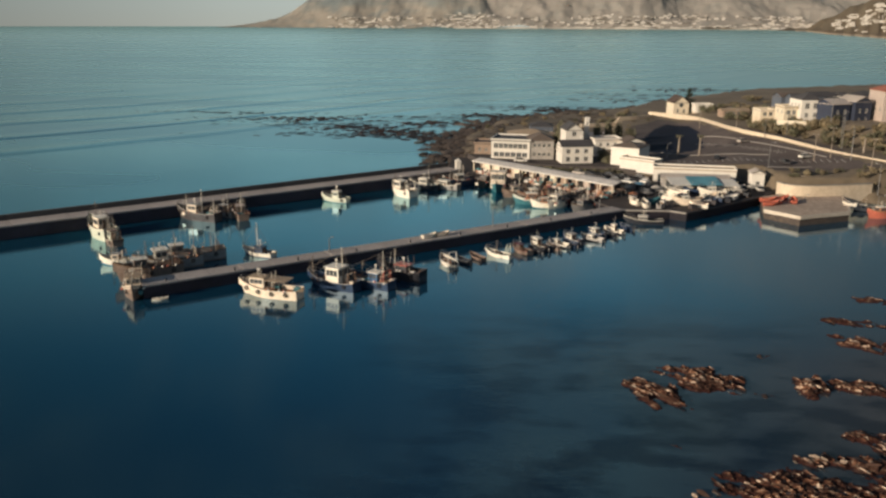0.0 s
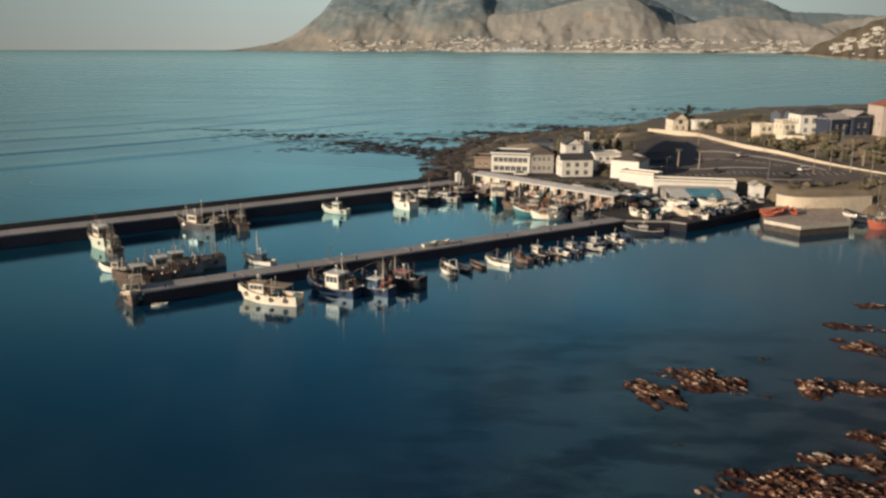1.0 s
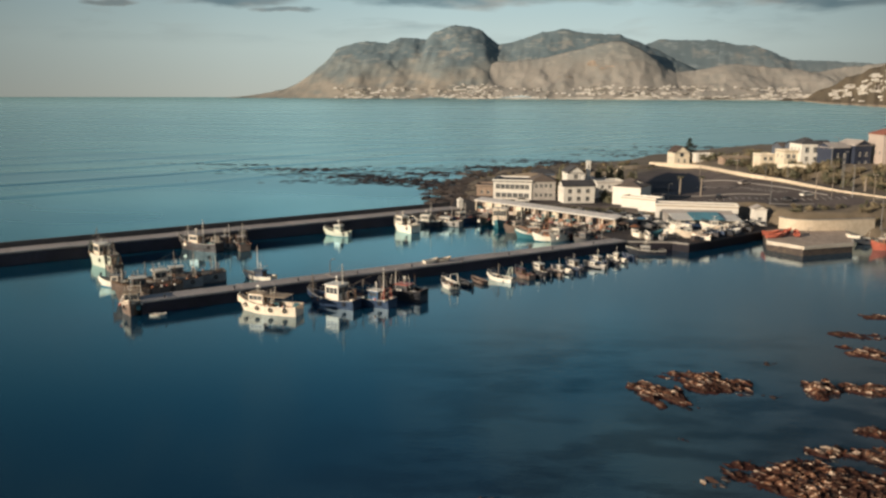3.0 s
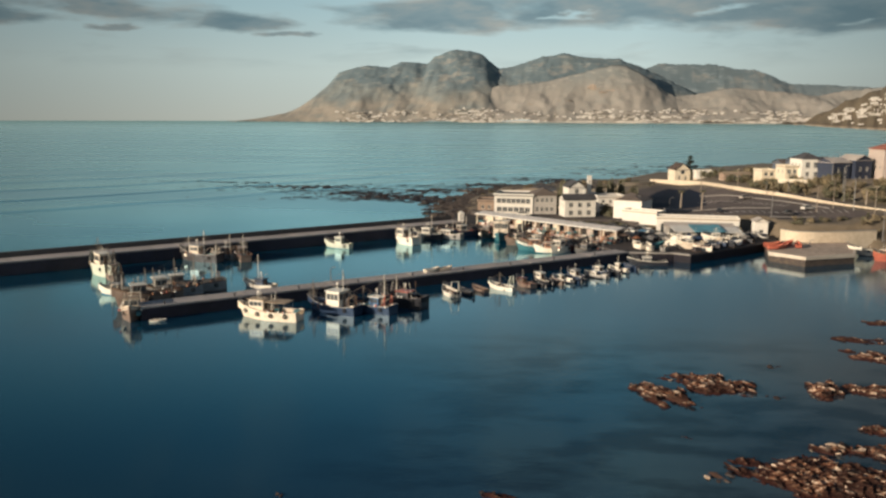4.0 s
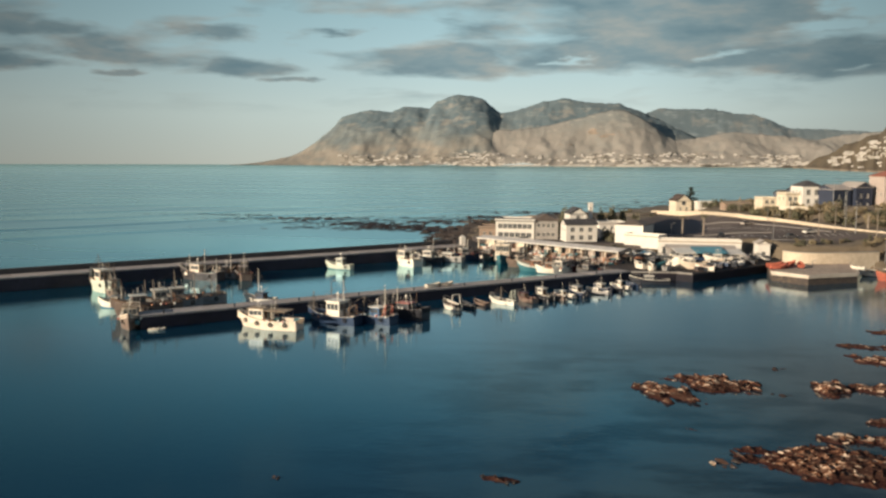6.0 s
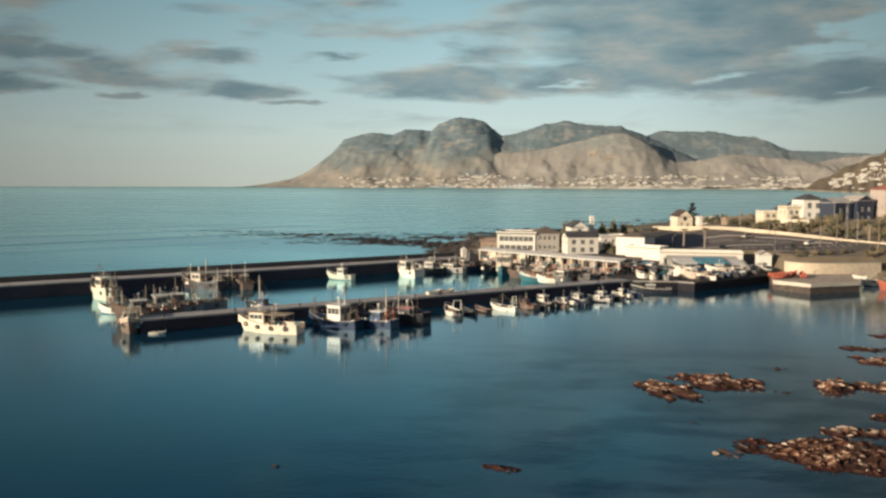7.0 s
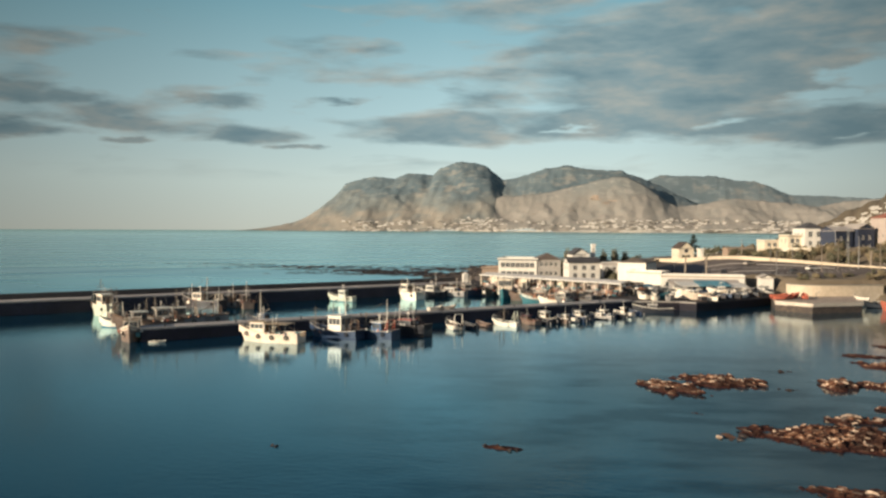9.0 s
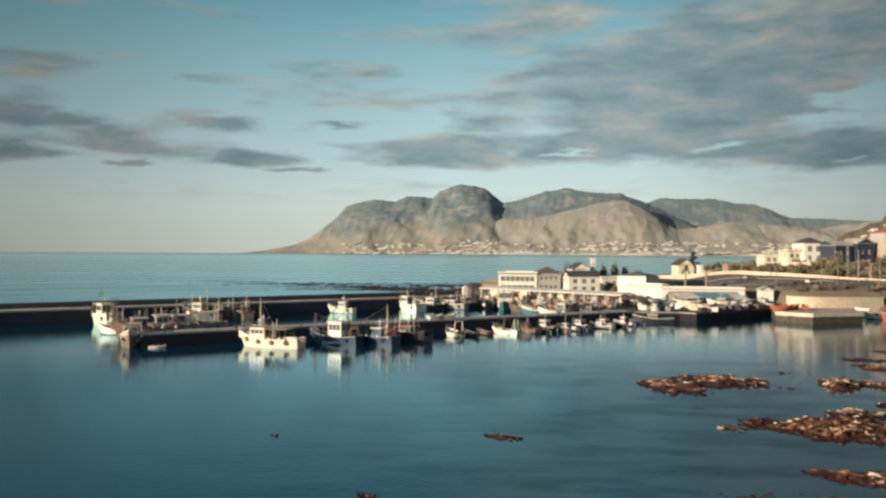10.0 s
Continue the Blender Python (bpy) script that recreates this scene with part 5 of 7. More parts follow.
# inside the jetty and along the breakwater
boat(-91.4, 166.6, 136, 7.0, 3.0, 1.4, "hullbrown", "dark wooden boat lying against the pale trawler", (0.45, 2.0, 0.6, 2.2), "hullgreen", "hullbrown", ((0.3, 6.0, 2.0), (0.75, 4.0, 0)), 1, "hullgreen", "hullbrown", gantry="wood")
boat(-77.2, 195.0, 150, 8.0, 2.8, 1.4, "hullgrey", "grey wooden boat squeezed between two others", (0.5, 1.8, 0.6, 2.0), "wood", "hullbrown", ((0.3, 5.2, 2.0),), 1, "hullbrown", "hullgrey", gantry="wood")
boat(9.9, 222.6, 215, 7.6, 2.8, 1.5, "hullbrown", "rust brown boat crowded under the market", (0.5, 2.0, 0.62, 2.2), "orange", "hullbrown", ((0.3, 5.0, 2.0),), 1, "hullcream", "salmon", gantry="wood")
boat(14.2, 216.6, 232, 7.4, 2.7, 1.4, "hullblack", "black boat with rusty gear in the basin corner", (0.5, 1.8, 0.6, 2.0), "salmon", "hullblack", ((0.3, 5.4, 2.0),), 1, "hullbrown", "orange", gantry="orange")
boat(-6.6, 227.6, 208, 7.8, 2.8, 1.5, "hullbrown", "wooden boat with a cream cabin below the market", (0.5, 2.2, 0.64, 2.2), "wood", "hullbrown", ((0.32, 5.2, 2.0),), 1, "hullcream", "hullbrown", gantry="wood")
boat(1.2, 214.4, 196, 6.8, 2.6, 1.4, "hullwhite", "white-railed boat with an orange deckhouse", (0.45, 2.0, 0.62, 1.9), "hullwhite", "hullteal", ((0.3, 4.4, 1.6),), 1, "orange", "hullcream", gantry="hullcream")
boat(-70.6, 134.6, 292, 10.0, 3.8, 1.8, "hullbrown", "brown wooden fishing boat lying at the jetty end", (0.56, 2.8, 0.72, 2.6), "hullcream", "hullbrown", ((0.8, 3.2, 0),), 2, "hullcream", "tanroof", gantry="hullcream", stripe="hullcream")
boat(-72.6, 144.2, 218, 12.5, 3.9, 2.2, "hullbrown", "large brown fishing boat moored inside the jetty", (0.62, 2.6, 0.65, 2.6), "wood", "hullbrown", ((0.40, 5.6, 2.4), (0.85, 4.2, 0), (0.14, 4.0, 0)), 3, "hullbrown", "hullwhite", gantry="wood")
boat(-71.4, 150.2, 216, 13.0, 3.9, 2.2, "hullgrey", "weathered grey fishing boat with white wheelhouse", (0.60, 2.6, 0.7, 2.8), "wood", "hullbrown", ((0.38, 6.4, 2.4), (0.8, 4.6, 0)), 2, "hullwhite", "hullwhite", gantry="hullcream")
boat(-69.2, 156.0, 214, 13.5, 4.0, 2.0, "hullgrey", "grey brown fishing boat on the outside of the raft", (0.7, 2.6, 0.65, 2.4), "hullbrown", "hullbrown", ((0.45, 6.0, 2.4), (0.2, 4.4, 0)), 2, "hullgrey", "hullwhite", gantry="wood")
boat(-97.2, 172.4, 140, 12.0, 4.2, 2.5, "hullgreen", "large pale trawler lying by the breakwater", (0.42, 3.2, 0.66, 3.2), "hullwhite", "hullgreen", ((0.62, 6.4, 2.5), (0.12, 5.0, 0)), 2, "hullcream", "hullwhite", gantry="hullbrown")
boat(-83.4, 151.8, 184, 5.8, 2.6, 1.25, "hullwhite", "white fishing boat with blue bottom off the jetty end", (0.4, 1.6, 0.6, 1.7), "hullwhite", "antifoulblue", ((0.55, 4.2, 0),), 0, "hullcream", "hullgrey", gantry="hullbrown")
boat(-82.2, 190.6, 163, 12.5, 4.0, 2.0, "hulldark", "dark-hulled fishing boat with a pale rail at the breakwater", (0.55, 2.8, 0.66, 2.6), "hullgrey", "hulldark", ((0.38, 6.5, 2.4), (0.75, 4.5, 0), (0.1, 4.2, 0)), 2, "hullcream", "hullgrey", gantry="hullcream")
boat(-72.6, 194.0, 120, 9.0, 3.3, 1.6, "hullbrown", "dark brown fishing boat moored at the breakwater", (0.5, 2.2, 0.62, 2.1), "hullred", "hullbrown", ((0.35, 5.6, 2.0),), 2, "hullbrown", "salmon")
boat(-57.2, 161.6, 160, 8.0, 2.7, 1.0, "hullwhite", "small white boat with a dark blue cabin and bare mast", (0.42, 2.2, 0.66, 1.4), "hullblue", "hullblue", ((0.5, 6.4, 2.4),), 0, "hullblue", "hullblue", kind="sailing_boat", net=False)
boat(-54.0, 214.6, 164, 8.0, 2.9, 1.3, "hullgreen", "pale green fishing boat with a white wheelhouse", (0.42, 2.0, 0.65, 2.2), "hullwhite", "hullteal", ((0.3, 3.0, 0),), 1, "hullgreen", "hullwhite")
boat(-37.4, 225.4, 138, 9.4, 4.2, 2.0, "hullwhite", "white fishing boat with a tall stern frame", (0.60, 2.8, 0.7, 2.8), "hullwhite", "hullwhite", ((0.86, 4.0, 0), (0.3, 3.6, 0)), 2, "hullwhite", "hullcream", gantry="hullwhite")
boat(-32.8, 235.0, 165, 9.4, 3.3, 1.6, "hullblack", "dark fishing boat with a white rail by the breakwater root", (0.5, 2.6, 0.66, 2.2), "hullwhite", "hullblack", ((0.35, 6.0, 2.0),), 1, "hullwhite", "hullwhite", gantry="wood")
boat(-27.2, 235.6, 160, 9.6, 3.4, 1.6, "hullgrey", "grey fishing boat with a white cabin top", (0.5, 3.4, 0.7, 1.6), "hullwhite", "hullblack", ((0.3, 4.4, 0),), 1, "hullwhite", "hullwhite")
boat(-23.4, 242.2, 215, 9.0, 3.3, 1.6, "hullblue", "blue fishing boat near the market quay", (0.5, 2.4, 0.62, 2.2), "orange", "hullblue", ((0.35, 5.0, 2.0),), 1, "hullcream", "hullwhite")
boat(-11.4, 236.2, 262, 10.0, 4.6, 1.7, "hullteal", "teal fishing boat with a tall cream wheelhouse", (0.52, 3.4, 0.92, 4.4), "hullcream", "hullteal", ((0.85, 5.0, 0),), 1, "hullcream", "hullcream")
boat(-15.8, 240.6, 250, 9.0, 3.3, 1.6, "hullblack", "dark fishing boat in the corner of the basin", (0.5, 2.2, 0.62, 2.2), "wood", "hullblack", ((0.35, 5.4, 2.0),), 1, "hullbrown", "hullgrey", gantry="wood")
boat(-2.6, 219.0, 188, 8.6, 3.2, 1.5, "hullteal", "teal and white fishing boat beside the jetty", (0.42, 2.6, 0.66, 2.0), "hullwhite", "hullteal", ((0.3, 4.0, 2.0),), 1, "orange", "hullwhite", stripe="hullwhite", gantry="orange")
boat(-1.6, 224.0, 200, 9.0, 3.2, 1.5, "hullbrown", "orange brown fishing boat below the market", (0.48, 2.2, 0.62, 2.2), "orange", "hullbrown", ((0.3, 5.0, 2.0),), 1, "hullcream", "hullwhite", gantry="orange")
boat(4.4, 215.4, 240, 8.4, 3.2, 1.5, "hullwhite", "white fishing boat with a square cabin", (0.5, 2.6, 0.72, 2.4), "hullwhite", "hullwhite", ((0.3, 4.0, 0),), 1, "hullwhite", "hullcream")
boat(6.6, 219.6, 228, 9.0, 3.2, 1.5, "hullred", "dark red fishing boat below the market", (0.5, 2.2, 0.62, 2.2), "orange", "hullred", ((0.3, 5.0, 2.0),), 1, "salmon", "hullbrown", gantry="wood")
boat(11.2, 212.6, 228, 8.8, 3.2, 1.4, "hullgrey", "grey fishing boat moored under the market quay", (0.5, 2.2, 0.62, 2.0), "wood", "hullgrey", ((0.3, 5.4, 2.2),), 1, "hullgrey", "hullbrown", gantry="steel")
boat(-64.8, 132.2, 20, 2.8, 1.0, 0.28, "hullwhite", "little white dinghy afloat against the jetty", None, "hullwhite", "hullwhite", bench=True, kind="dinghy")


# ---- buildings ----
def facade(bm, w, h, holes, depth=0.22):
    """A wall in the plane y = 0, outside towards -y, with openings cut through: holes of (x0, x1, z0, z1)."""
    xs = sorted({0.0, w, *(v for q in holes for v in q[:2])})
    zs = sorted({0.0, h, *(v for q in holes for v in q[2:])})
    for x0, x1 in zip(xs, xs[1:]):
        for z0, z1 in zip(zs, zs[1:]):
            mx, mz = (x0 + x1) / 2, (z0 + z1) / 2
            if not any(a < mx < b and c < mz < d for a, b, c, d in holes):
                bm.faces.new([bm.verts.new(p) for p in ((x0, 0, z0), (x1, 0, z0), (x1, 0, z1), (x0, 0, z1))])
    for a, b, c, d in holes:
        for p, q in (((a, c), (a, d)), ((a, d), (b, d)), ((b, d), (b, c)), ((b, c), (a, c))):
            bm.faces.new([bm.verts.new(v) for v in ((p[0], 0, p[1]), (q[0], 0, q[1]), (q[0], depth, q[1]), (p[0], depth, p[1]))])
    return bm


def window_rows(w, rows, margin=0.7):
    """Openings in even rows: rows of (count, width, sill, head)."""
    out = []
    for n, ww, z0, z1 in rows:
        for k in range(n):
            c = margin + (w - 2 * margin) * (k + 0.5) / n
            out.append((c - ww / 2, c + ww / 2, z0, z1))
    return out


def building(name, x, y, turn, w, d, h, wallmat, roofmat, roof, label, front=(), side=(), rise=1.8, z=None, eave=0.35, chimney=False, category="house", round_window=False, door=None):
    """A house with its front-left corner at (x, y), front towards its own -y. roof: flat, gable_x (ridge along the front), gable_y, hip."""
    z = gz(x + 2, y + 3) if z is None else z
    th = empty(name, label, category, pose(x, y, z - 0.02, 0, 0, turn), "buildings round the harbour")
    fh, sh = window_rows(w, front), window_rows(d, side)
    if door:
        fh = fh + [door]
    if z > 5.5:
        part("plinth", boxed(0.06, w - 0.06, 0.06, d - 0.06, -5, 0.01), "beige", th)
    faces = (("wall", w, fh, pose(0, 0, 0)), ("wall", d, sh, pose(w, 0, 0, 0, 0, 90)), ("wall", w, [], pose(w, d, 0, 0, 0, 180)), ("wall", d, sh, pose(0, d, 0, 0, 0, -90)))
    for nm, ww, holes, m in faces:
        bm = facade(bmesh.new(), ww, h, holes)
        if roof == "gable_y" and ww == w or roof == "gable_x" and ww == d:
            bm.faces.new([bm.verts.new(p) for p in ((0, 0, h), (ww, 0, h), (ww / 2, 0, h + rise))])
        wall = part(nm, bm, wallmat, th)
        wall.matrix_local = m
        for a, b, c, e in holes:
            wi = part("window", boxed(a, b, 0.16, 0.22, c, e), "glass", wall)
            if c > 0.3:
                part("window_sill", boxed(a - 0.08, b + 0.08, -0.06, 0.1, c - 0.1, c - 0.003), "tinroof", wi)
            fr = bmesh.new()
            t = 0.07
            for q in ((a, b, c, c + t), (a, b, e - t, e), (a, a + t, c, e), (b - t, b, c, e), ((a + b) / 2 - t / 2, (a + b) / 2 + t / 2, c, e)):
                box(fr, q[0], q[1], 0.10, 0.157, q[2], q[3])
            part("window_frame", fr, "white", wall)
    E = eave
    bm = bmesh.new()
    if roof == "flat":
        box(bm, -E, w + E, -E, d + E, h, h + 0.3)
    else:
        if roof == "hip":
            r = min(w, d) / 2
            a, b = ((r, d / 2), (w - r, d / 2)) if w >= d else ((w / 2, r), (w / 2, d - r))
        elif roof == "gable_x":
            a, b = (-E, d / 2), (w + E, d / 2)
        else:
            a, b = (w / 2, -E), (w / 2, d + E)
        for dz, flip in ((0.16, False), (0.0, True)):
            v = [bm.verts.new(p) for p in ((-E, -E, h + dz), (w + E, -E, h + dz), (w + E, d + E, h + dz), (-E, d + E, h + dz), (*a, h + rise + dz), (*b, h + rise + dz))]
            ids = ((0, 1, 5, 4), (2, 3, 4, 5), (1, 2, 5), (3, 0, 4)) if roof != "gable_y" and (roof == "gable_x" or w >= d) else ((0, 1, 4), (1, 2, 5, 4), (2, 3, 5), (3, 0, 4, 5))
            for f in ids:
                if roof != "hip" and len(f) == 3:
                    continue
                g = [v[i] for i in f]
                bm.faces.new(g[::-1] if flip else g)
        for p, q in ((0, 1), (1, 2), (2, 3), (3, 0)):
            c4 = ((-E, -E), (w + E, -E), (w + E, d + E), (-E, d + E))
            bm.faces.new([bm.verts.new(k) for k in ((*c4[p], h), (*c4[q], h), (*c4[q], h + 0.16), (*c4[p], h + 0.16))])
    rf = part("roof", bm, roofmat, th)
    if roof == "flat":
        bm = bmesh.new()
        for q in ((-E, w + E, -E, -E + 0.2), (-E, w + E, d + E - 0.2, d + E), (-E, -E + 0.2, -E + 0.2, d + E - 0.2), (w + E - 0.2, w + E, -E + 0.2, d + E - 0.2)):
            box(bm, *q, h + 0.3, h + 0.75)
        part("parapet", bm, wallmat, rf)
    if chimney:
        part("chimney", boxed(w * 0.7, w * 0.7 + 0.8, d * 0.55, d * 0.55 + 0.8, h, h + rise + 1.2, 0.04), wallmat, rf)
    if round_window:
        bm = bmesh.new()
        rod(bm, (w / 2, 0.02, h * 0.82), (w / 2, -0.05, h * 0.82), 0.95, None, 16)
        part("round_window", bm, "glass", th)
    return th


TERRACE = [(-19, 267), (3, 259.5), (20, 258), (30, 253.5), (24, 278), (-24, 278)]
slab_top("terrace", TERRACE, 3.6, 1.6, "apron", "raised tarred terrace behind the fish market", "paving")
building("restaurant_building", -15.7, 270.6, -7, 12.5, 12, 5.7, "white", "slate", "flat", "white two-storey waterfront restaurant with rows of windows", ((6, 1.62, 0.55, 2.15), (7, 1.45, 3.35, 4.95)), ((4, 1.4, 3.3, 4.9),), z=3.6)
building("restaurant_annex", -3.2, 269.4, 6, 7.6, 11, 6.0, "grey", "brownroof", "hip", "drab two-storey annex with a brown hipped roof", ((4, 1.0, 0.9, 2.3), (4, 1.0, 3.8, 5.2)), z=3.6, rise=1.9)
building("harbour_house", 6.8, 262.6, 14, 10.0, 6.6, 5.3, "white", "slate", "gable_x", "white two-storey harbour house with a dark gabled roof", ((3, 1.35, 0.6, 2.1), (3, 1.35, 3.1, 4.5)), ((2, 1.1, 3.1, 4.4),), z=3.6, rise=1.6, chimney=True)
building("white_store", 21.9, 263.4, -26, 9.0, 9.5, 5.6, "white", "brownroof", "hip", "white two-storey store with a low brown roof", (), (), z=3.6, rise=1.2, eave=0.15)
building("store_wing", 24.2, 257.4, -36, 11.5, 5.0, 3.4, "white", "tanroof", "flat", "low white wing stepping down from the store", (), (), z=3.0, eave=0.1)
building("long_shed", 32.6, 243.0, -6, 22.5, 5.6, 3.9, "white", "tanroof", "flat", "long low white harbour shed with a flat tan roof", ((7, 2.2, 0.05, 2.5),), (), z=2.12, eave=0.1)
building("boat_shed", 34.0, 235.8, -3, 18, 4.8, 2.6, "grey", "tinroof", "gable_x", "low drab boat shed with a pale sheet roof", ((5, 2.2, 0.05, 2.1),), (), z=2.12, rise=0.9, category="shed")
building("ticket_hut", 58.3, 236.8, 0, 3.4, 4, 4.2, "white", "tinroof", "gable_y", "small white hut with a pale gabled roof", (), (), z=2.12, rise=0.9, door=(1.2, 2.3, 0.05, 2.1), category="hut")
building("beacon_hut", -25.2, 251.6, 20, 1.5, 1.5, 2.4, "white", "white", "hip", "small white beacon hut at the root of the breakwater", (), (), z=2.9, rise=0.8, eave=0.1, category="hut")
building("back_store", -11, 296, 5, 15, 12, 5.4, "brick", "tanroof", "hip", "brown store with a tan roof behind the restaurant", ((5, 1, 1, 2.2),), rise=1.6)
building("back_house", 8.6, 289, 12, 6, 8, 6.2, "white", "slate", "gable_y", "white house with dark gabled roof near the shore", ((1, 1.4, 4.2, 5.8), (2, 1, 1, 2.2)), rise=2.2, z=4.4)
building("back_cottage", 13.5, 306, 10, 11, 8, 3.8, "white", "tinroof", "gable_x", "low white cottage with a pale roof", ((3, 1, 1, 2.2),), rise=1.4)
building("back_bungalow", -4, 338, 4, 9, 8, 3.6, "shadeblue", "slate", "hip", "small grey bungalow near the rocks", ((2, 1, 1, 2.2),), rise=1.6)
building("white_tower", 15.4, 296, 10, 1.35, 1.35, 9.2, "white", "white", "flat", "slim white tower behind the harbour house", ((1, 0.6, 7.4, 8.4),), rise=1, eave=0.1, z=4.4, category="tower")
building("chapel", 59.6, 392.4, 12, 7.2, 9, 5.0, "cream", "chapelroof", "gable_y", "cream gabled chapel with a dark roof and round window", ((2, 0.9, 0.6, 2.4),), ((3, 0.8, 1.4, 3.2),), rise=3.0, z=5.6, round_window=True, category="church")
building("chapel_garage", 68.6, 388.0, 6, 7.6, 6, 3.0, "white", "white", "flat", "small white flat-roofed outbuilding by the chapel", (), rise=1)
building("stepped_villa", 90.6, 309.0, 8, 7.2, 10, 7.2, "white", "slate", "hip", "large white villa with arched windows and dark hipped roof", ((2, 1.5, 4.2, 6.2), (2, 1.2, 1.2, 2.8)), ((3, 1.2, 4.0, 5.8),), rise=2.0, z=12.9, eave=0.15)
building("villa_wing", 85.4, 310.6, 8, 5.2, 8, 4.2, "cream", "tanroof", "flat", "cream stepped wing of the villa with a flat terrace", ((2, 1.4, 2.0, 3.5),), ((2, 1.2, 2.0, 3.5),), z=12.9, eave=0.1)
building("terraced_house", 79.4, 318.6, 10, 5.6, 7, 2.5, "cream", "tinroof", "flat", "low cream flat-roofed house on the slope below the villa", ((2, 1.4, 0.8, 2.2),), (), z=12.6, eave=0.1)
building("arcade", 73.0, 352.0, 8, 11, 6, 2.5, "brick", "tanroof", "gable_x", "low brown arcade with dark openings and a tan roof", ((4, 1.9, 0.1, 2.2),), rise=0.8, category="building")
building("slate_house", 99.2, 303.0, 24, 7.4, 9, 7.6, "shadenavy", "tinroof", "gable_x", "tall house with shade-dark blue walls and a pale gabled roof", ((2, 1.1, 1.6, 3.0), (2, 1.1, 4.4, 5.8)), rise=1.6, z=11.6)
building("slate_house", 107.2, 305.0, 20, 6.6, 9, 8.4, "shadenavy", "tinroof", "gable_y", "narrow house with shade-dark blue walls and a pale gabled roof", ((2, 1.1, 1.6, 3.0), (2, 1.1, 4.8, 6.2)), rise=1.8, z=11.6)
building("slate_house", 113.5, 345.0, 12, 9, 10, 3.4, "shadeblue", "slate", "gable_x", "low house with shade-dark blue grey walls and a gabled slate roof", ((3, 1.1, 0.9, 2.2),), rise=1.7)
building("red_roof_house", 115.6, 303.0, 6, 14, 11, 10.2, "salmon", "redroof", "hip", "salmon house with a red tiled roof", ((4, 1.3, 0.9, 2.3), (4, 1.3, 3.3, 4.7)), ((3, 1.2, 3.3, 4.7),), rise=2.6, chimney=True)
for k, (hx0, hy0, hw, mat, rmat) in enumerate(((100, 356, 9, "shadeblue", "slate"), (124, 366, 10, "white", "slate"), (112, 372, 9, "shadeblue", "slate"))):
    building("slope_house", hx0, hy0 - 4, 8 + 3 * (k % 3), hw, 8, 5.0 + 0.3 * (k % 3), mat, rmat, "hip" if k % 2 else "gable_x", "house on the slope above the road", ((3, 1.2, 0.9, 2.2),), rise=1.6)


# ---- fish market shed ----
def market():
    a, b = Vector((-20.4, 253.6, 0)), Vector((19.4, 219.2, 0))
    L = (b - a).length
    th = empty("fish_market", "long open fish market with a pale sheet roof on posts", "market hall", pose(a.x, a.y, 2.14, 0, 0, math.degrees(math.atan2(b.y - a.y, b.x - a.x))), "buildings round the harbour")
    W = 6.4
    n = 26
    for y0, z0, y1, z1 in ((-0.2, 3.15, W / 2, 3.75), (W / 2, 3.75, W + 0.2, 3.15)):
        bm = bmesh.new()
        x1 = L / n - 0.015
        v = [bm.verts.new(p) for p in ((0, y0, z0), (x1, y0, z0), (x1, y1, z1), (0, y1, z1), (0, y0, z0 + 0.14), (x1, y0, z0 + 0.14), (x1, y1, z1 + 0.14), (0, y1, z1 + 0.14))]
        for f in ((3, 2, 1, 0), (4, 5, 6, 7), (0, 1, 5, 4), (2, 3, 7, 6), (0, 4, 7, 3), (1, 2, 6, 5)):
            bm.faces.new([v[i] for i in f])
        me = mesh_of("roof_sheet", bm, "marketroof")
        for k in range(n):
            o = new("roof_sheet", me)
            o.parent, o.location = th, (L * k / n, 0, 0.012 * (k % 2))
    part("gutter", boxed(0, L, -0.36, -0.22, 3.02, 3.2, 0.02), "white", th)
    post = mesh_of("post", boxed(-0.14, 0.14, -0.14, 0.14, 0, 3.15), "cream")
    beam = mesh_of("beam", boxed(-0.1, 0.1, 0, W, 2.9, 3.14), "wood")
    for k in range(14):
        for y0 in (0.2, W - 0.2):
            o = new("post", post)
            o.parent, o.location = th, (0.5 + (L - 1) * k / 13, y0, 0)
        o = new("beam", beam)
        o.parent, o.location = th, (0.5 + (L - 1) * k / 13, 0, 0)
    for k in range(13):
        x0 = 0.8 + (L - 1) * k / 13
        part("stall_wall", boxed(x0, x0 + 2.4, *((0.25, 0.5) if k in (1, 2, 4) else (W * 0.4, W * 0.46)), 0, 2.8 if k % 3 else 2.2, 0.02), "cream" if k in (1, 2, 4, 7) else ("brick", "hullbrown", "salmon", "net")[k % 4], th)
        part("counter", boxed(x0, x0 + 2.4, 0.9, 1.6, 0, 0.95, 0.03), ("white", "orange", "wood", "salmon", "hullred")[k % 5], th)
    return th


market()
shed_dir = Vector((39.8, -34.4, 0)).normalized()
shed_out = Vector((shed_dir.y, -shed_dir.x, 0))


def crate(mat, label):
    th = empty("fish_crate", label, "crate", pose(0, 0, 0), "crates on the quay")
    bm = bmesh.new()
    for q in ((-0.6, 0.6, -0.4, 0.4, 0, 0.06), (-0.6, 0.6, -0.4, -0.34, 0.06, 0.5), (-0.6, 0.6, 0.34, 0.4, 0.06, 0.5), (-0.6, -0.54, -0.34, 0.34, 0.06, 0.5), (0.54, 0.6, -0.34, 0.34, 0.06, 0.5)):
        box(bm, *q)
    part("bin", bm, mat, th)
    part("rim", boxed(-0.64, 0.64, -0.44, -0.38, 0.44, 0.52), mat, th)
    return th


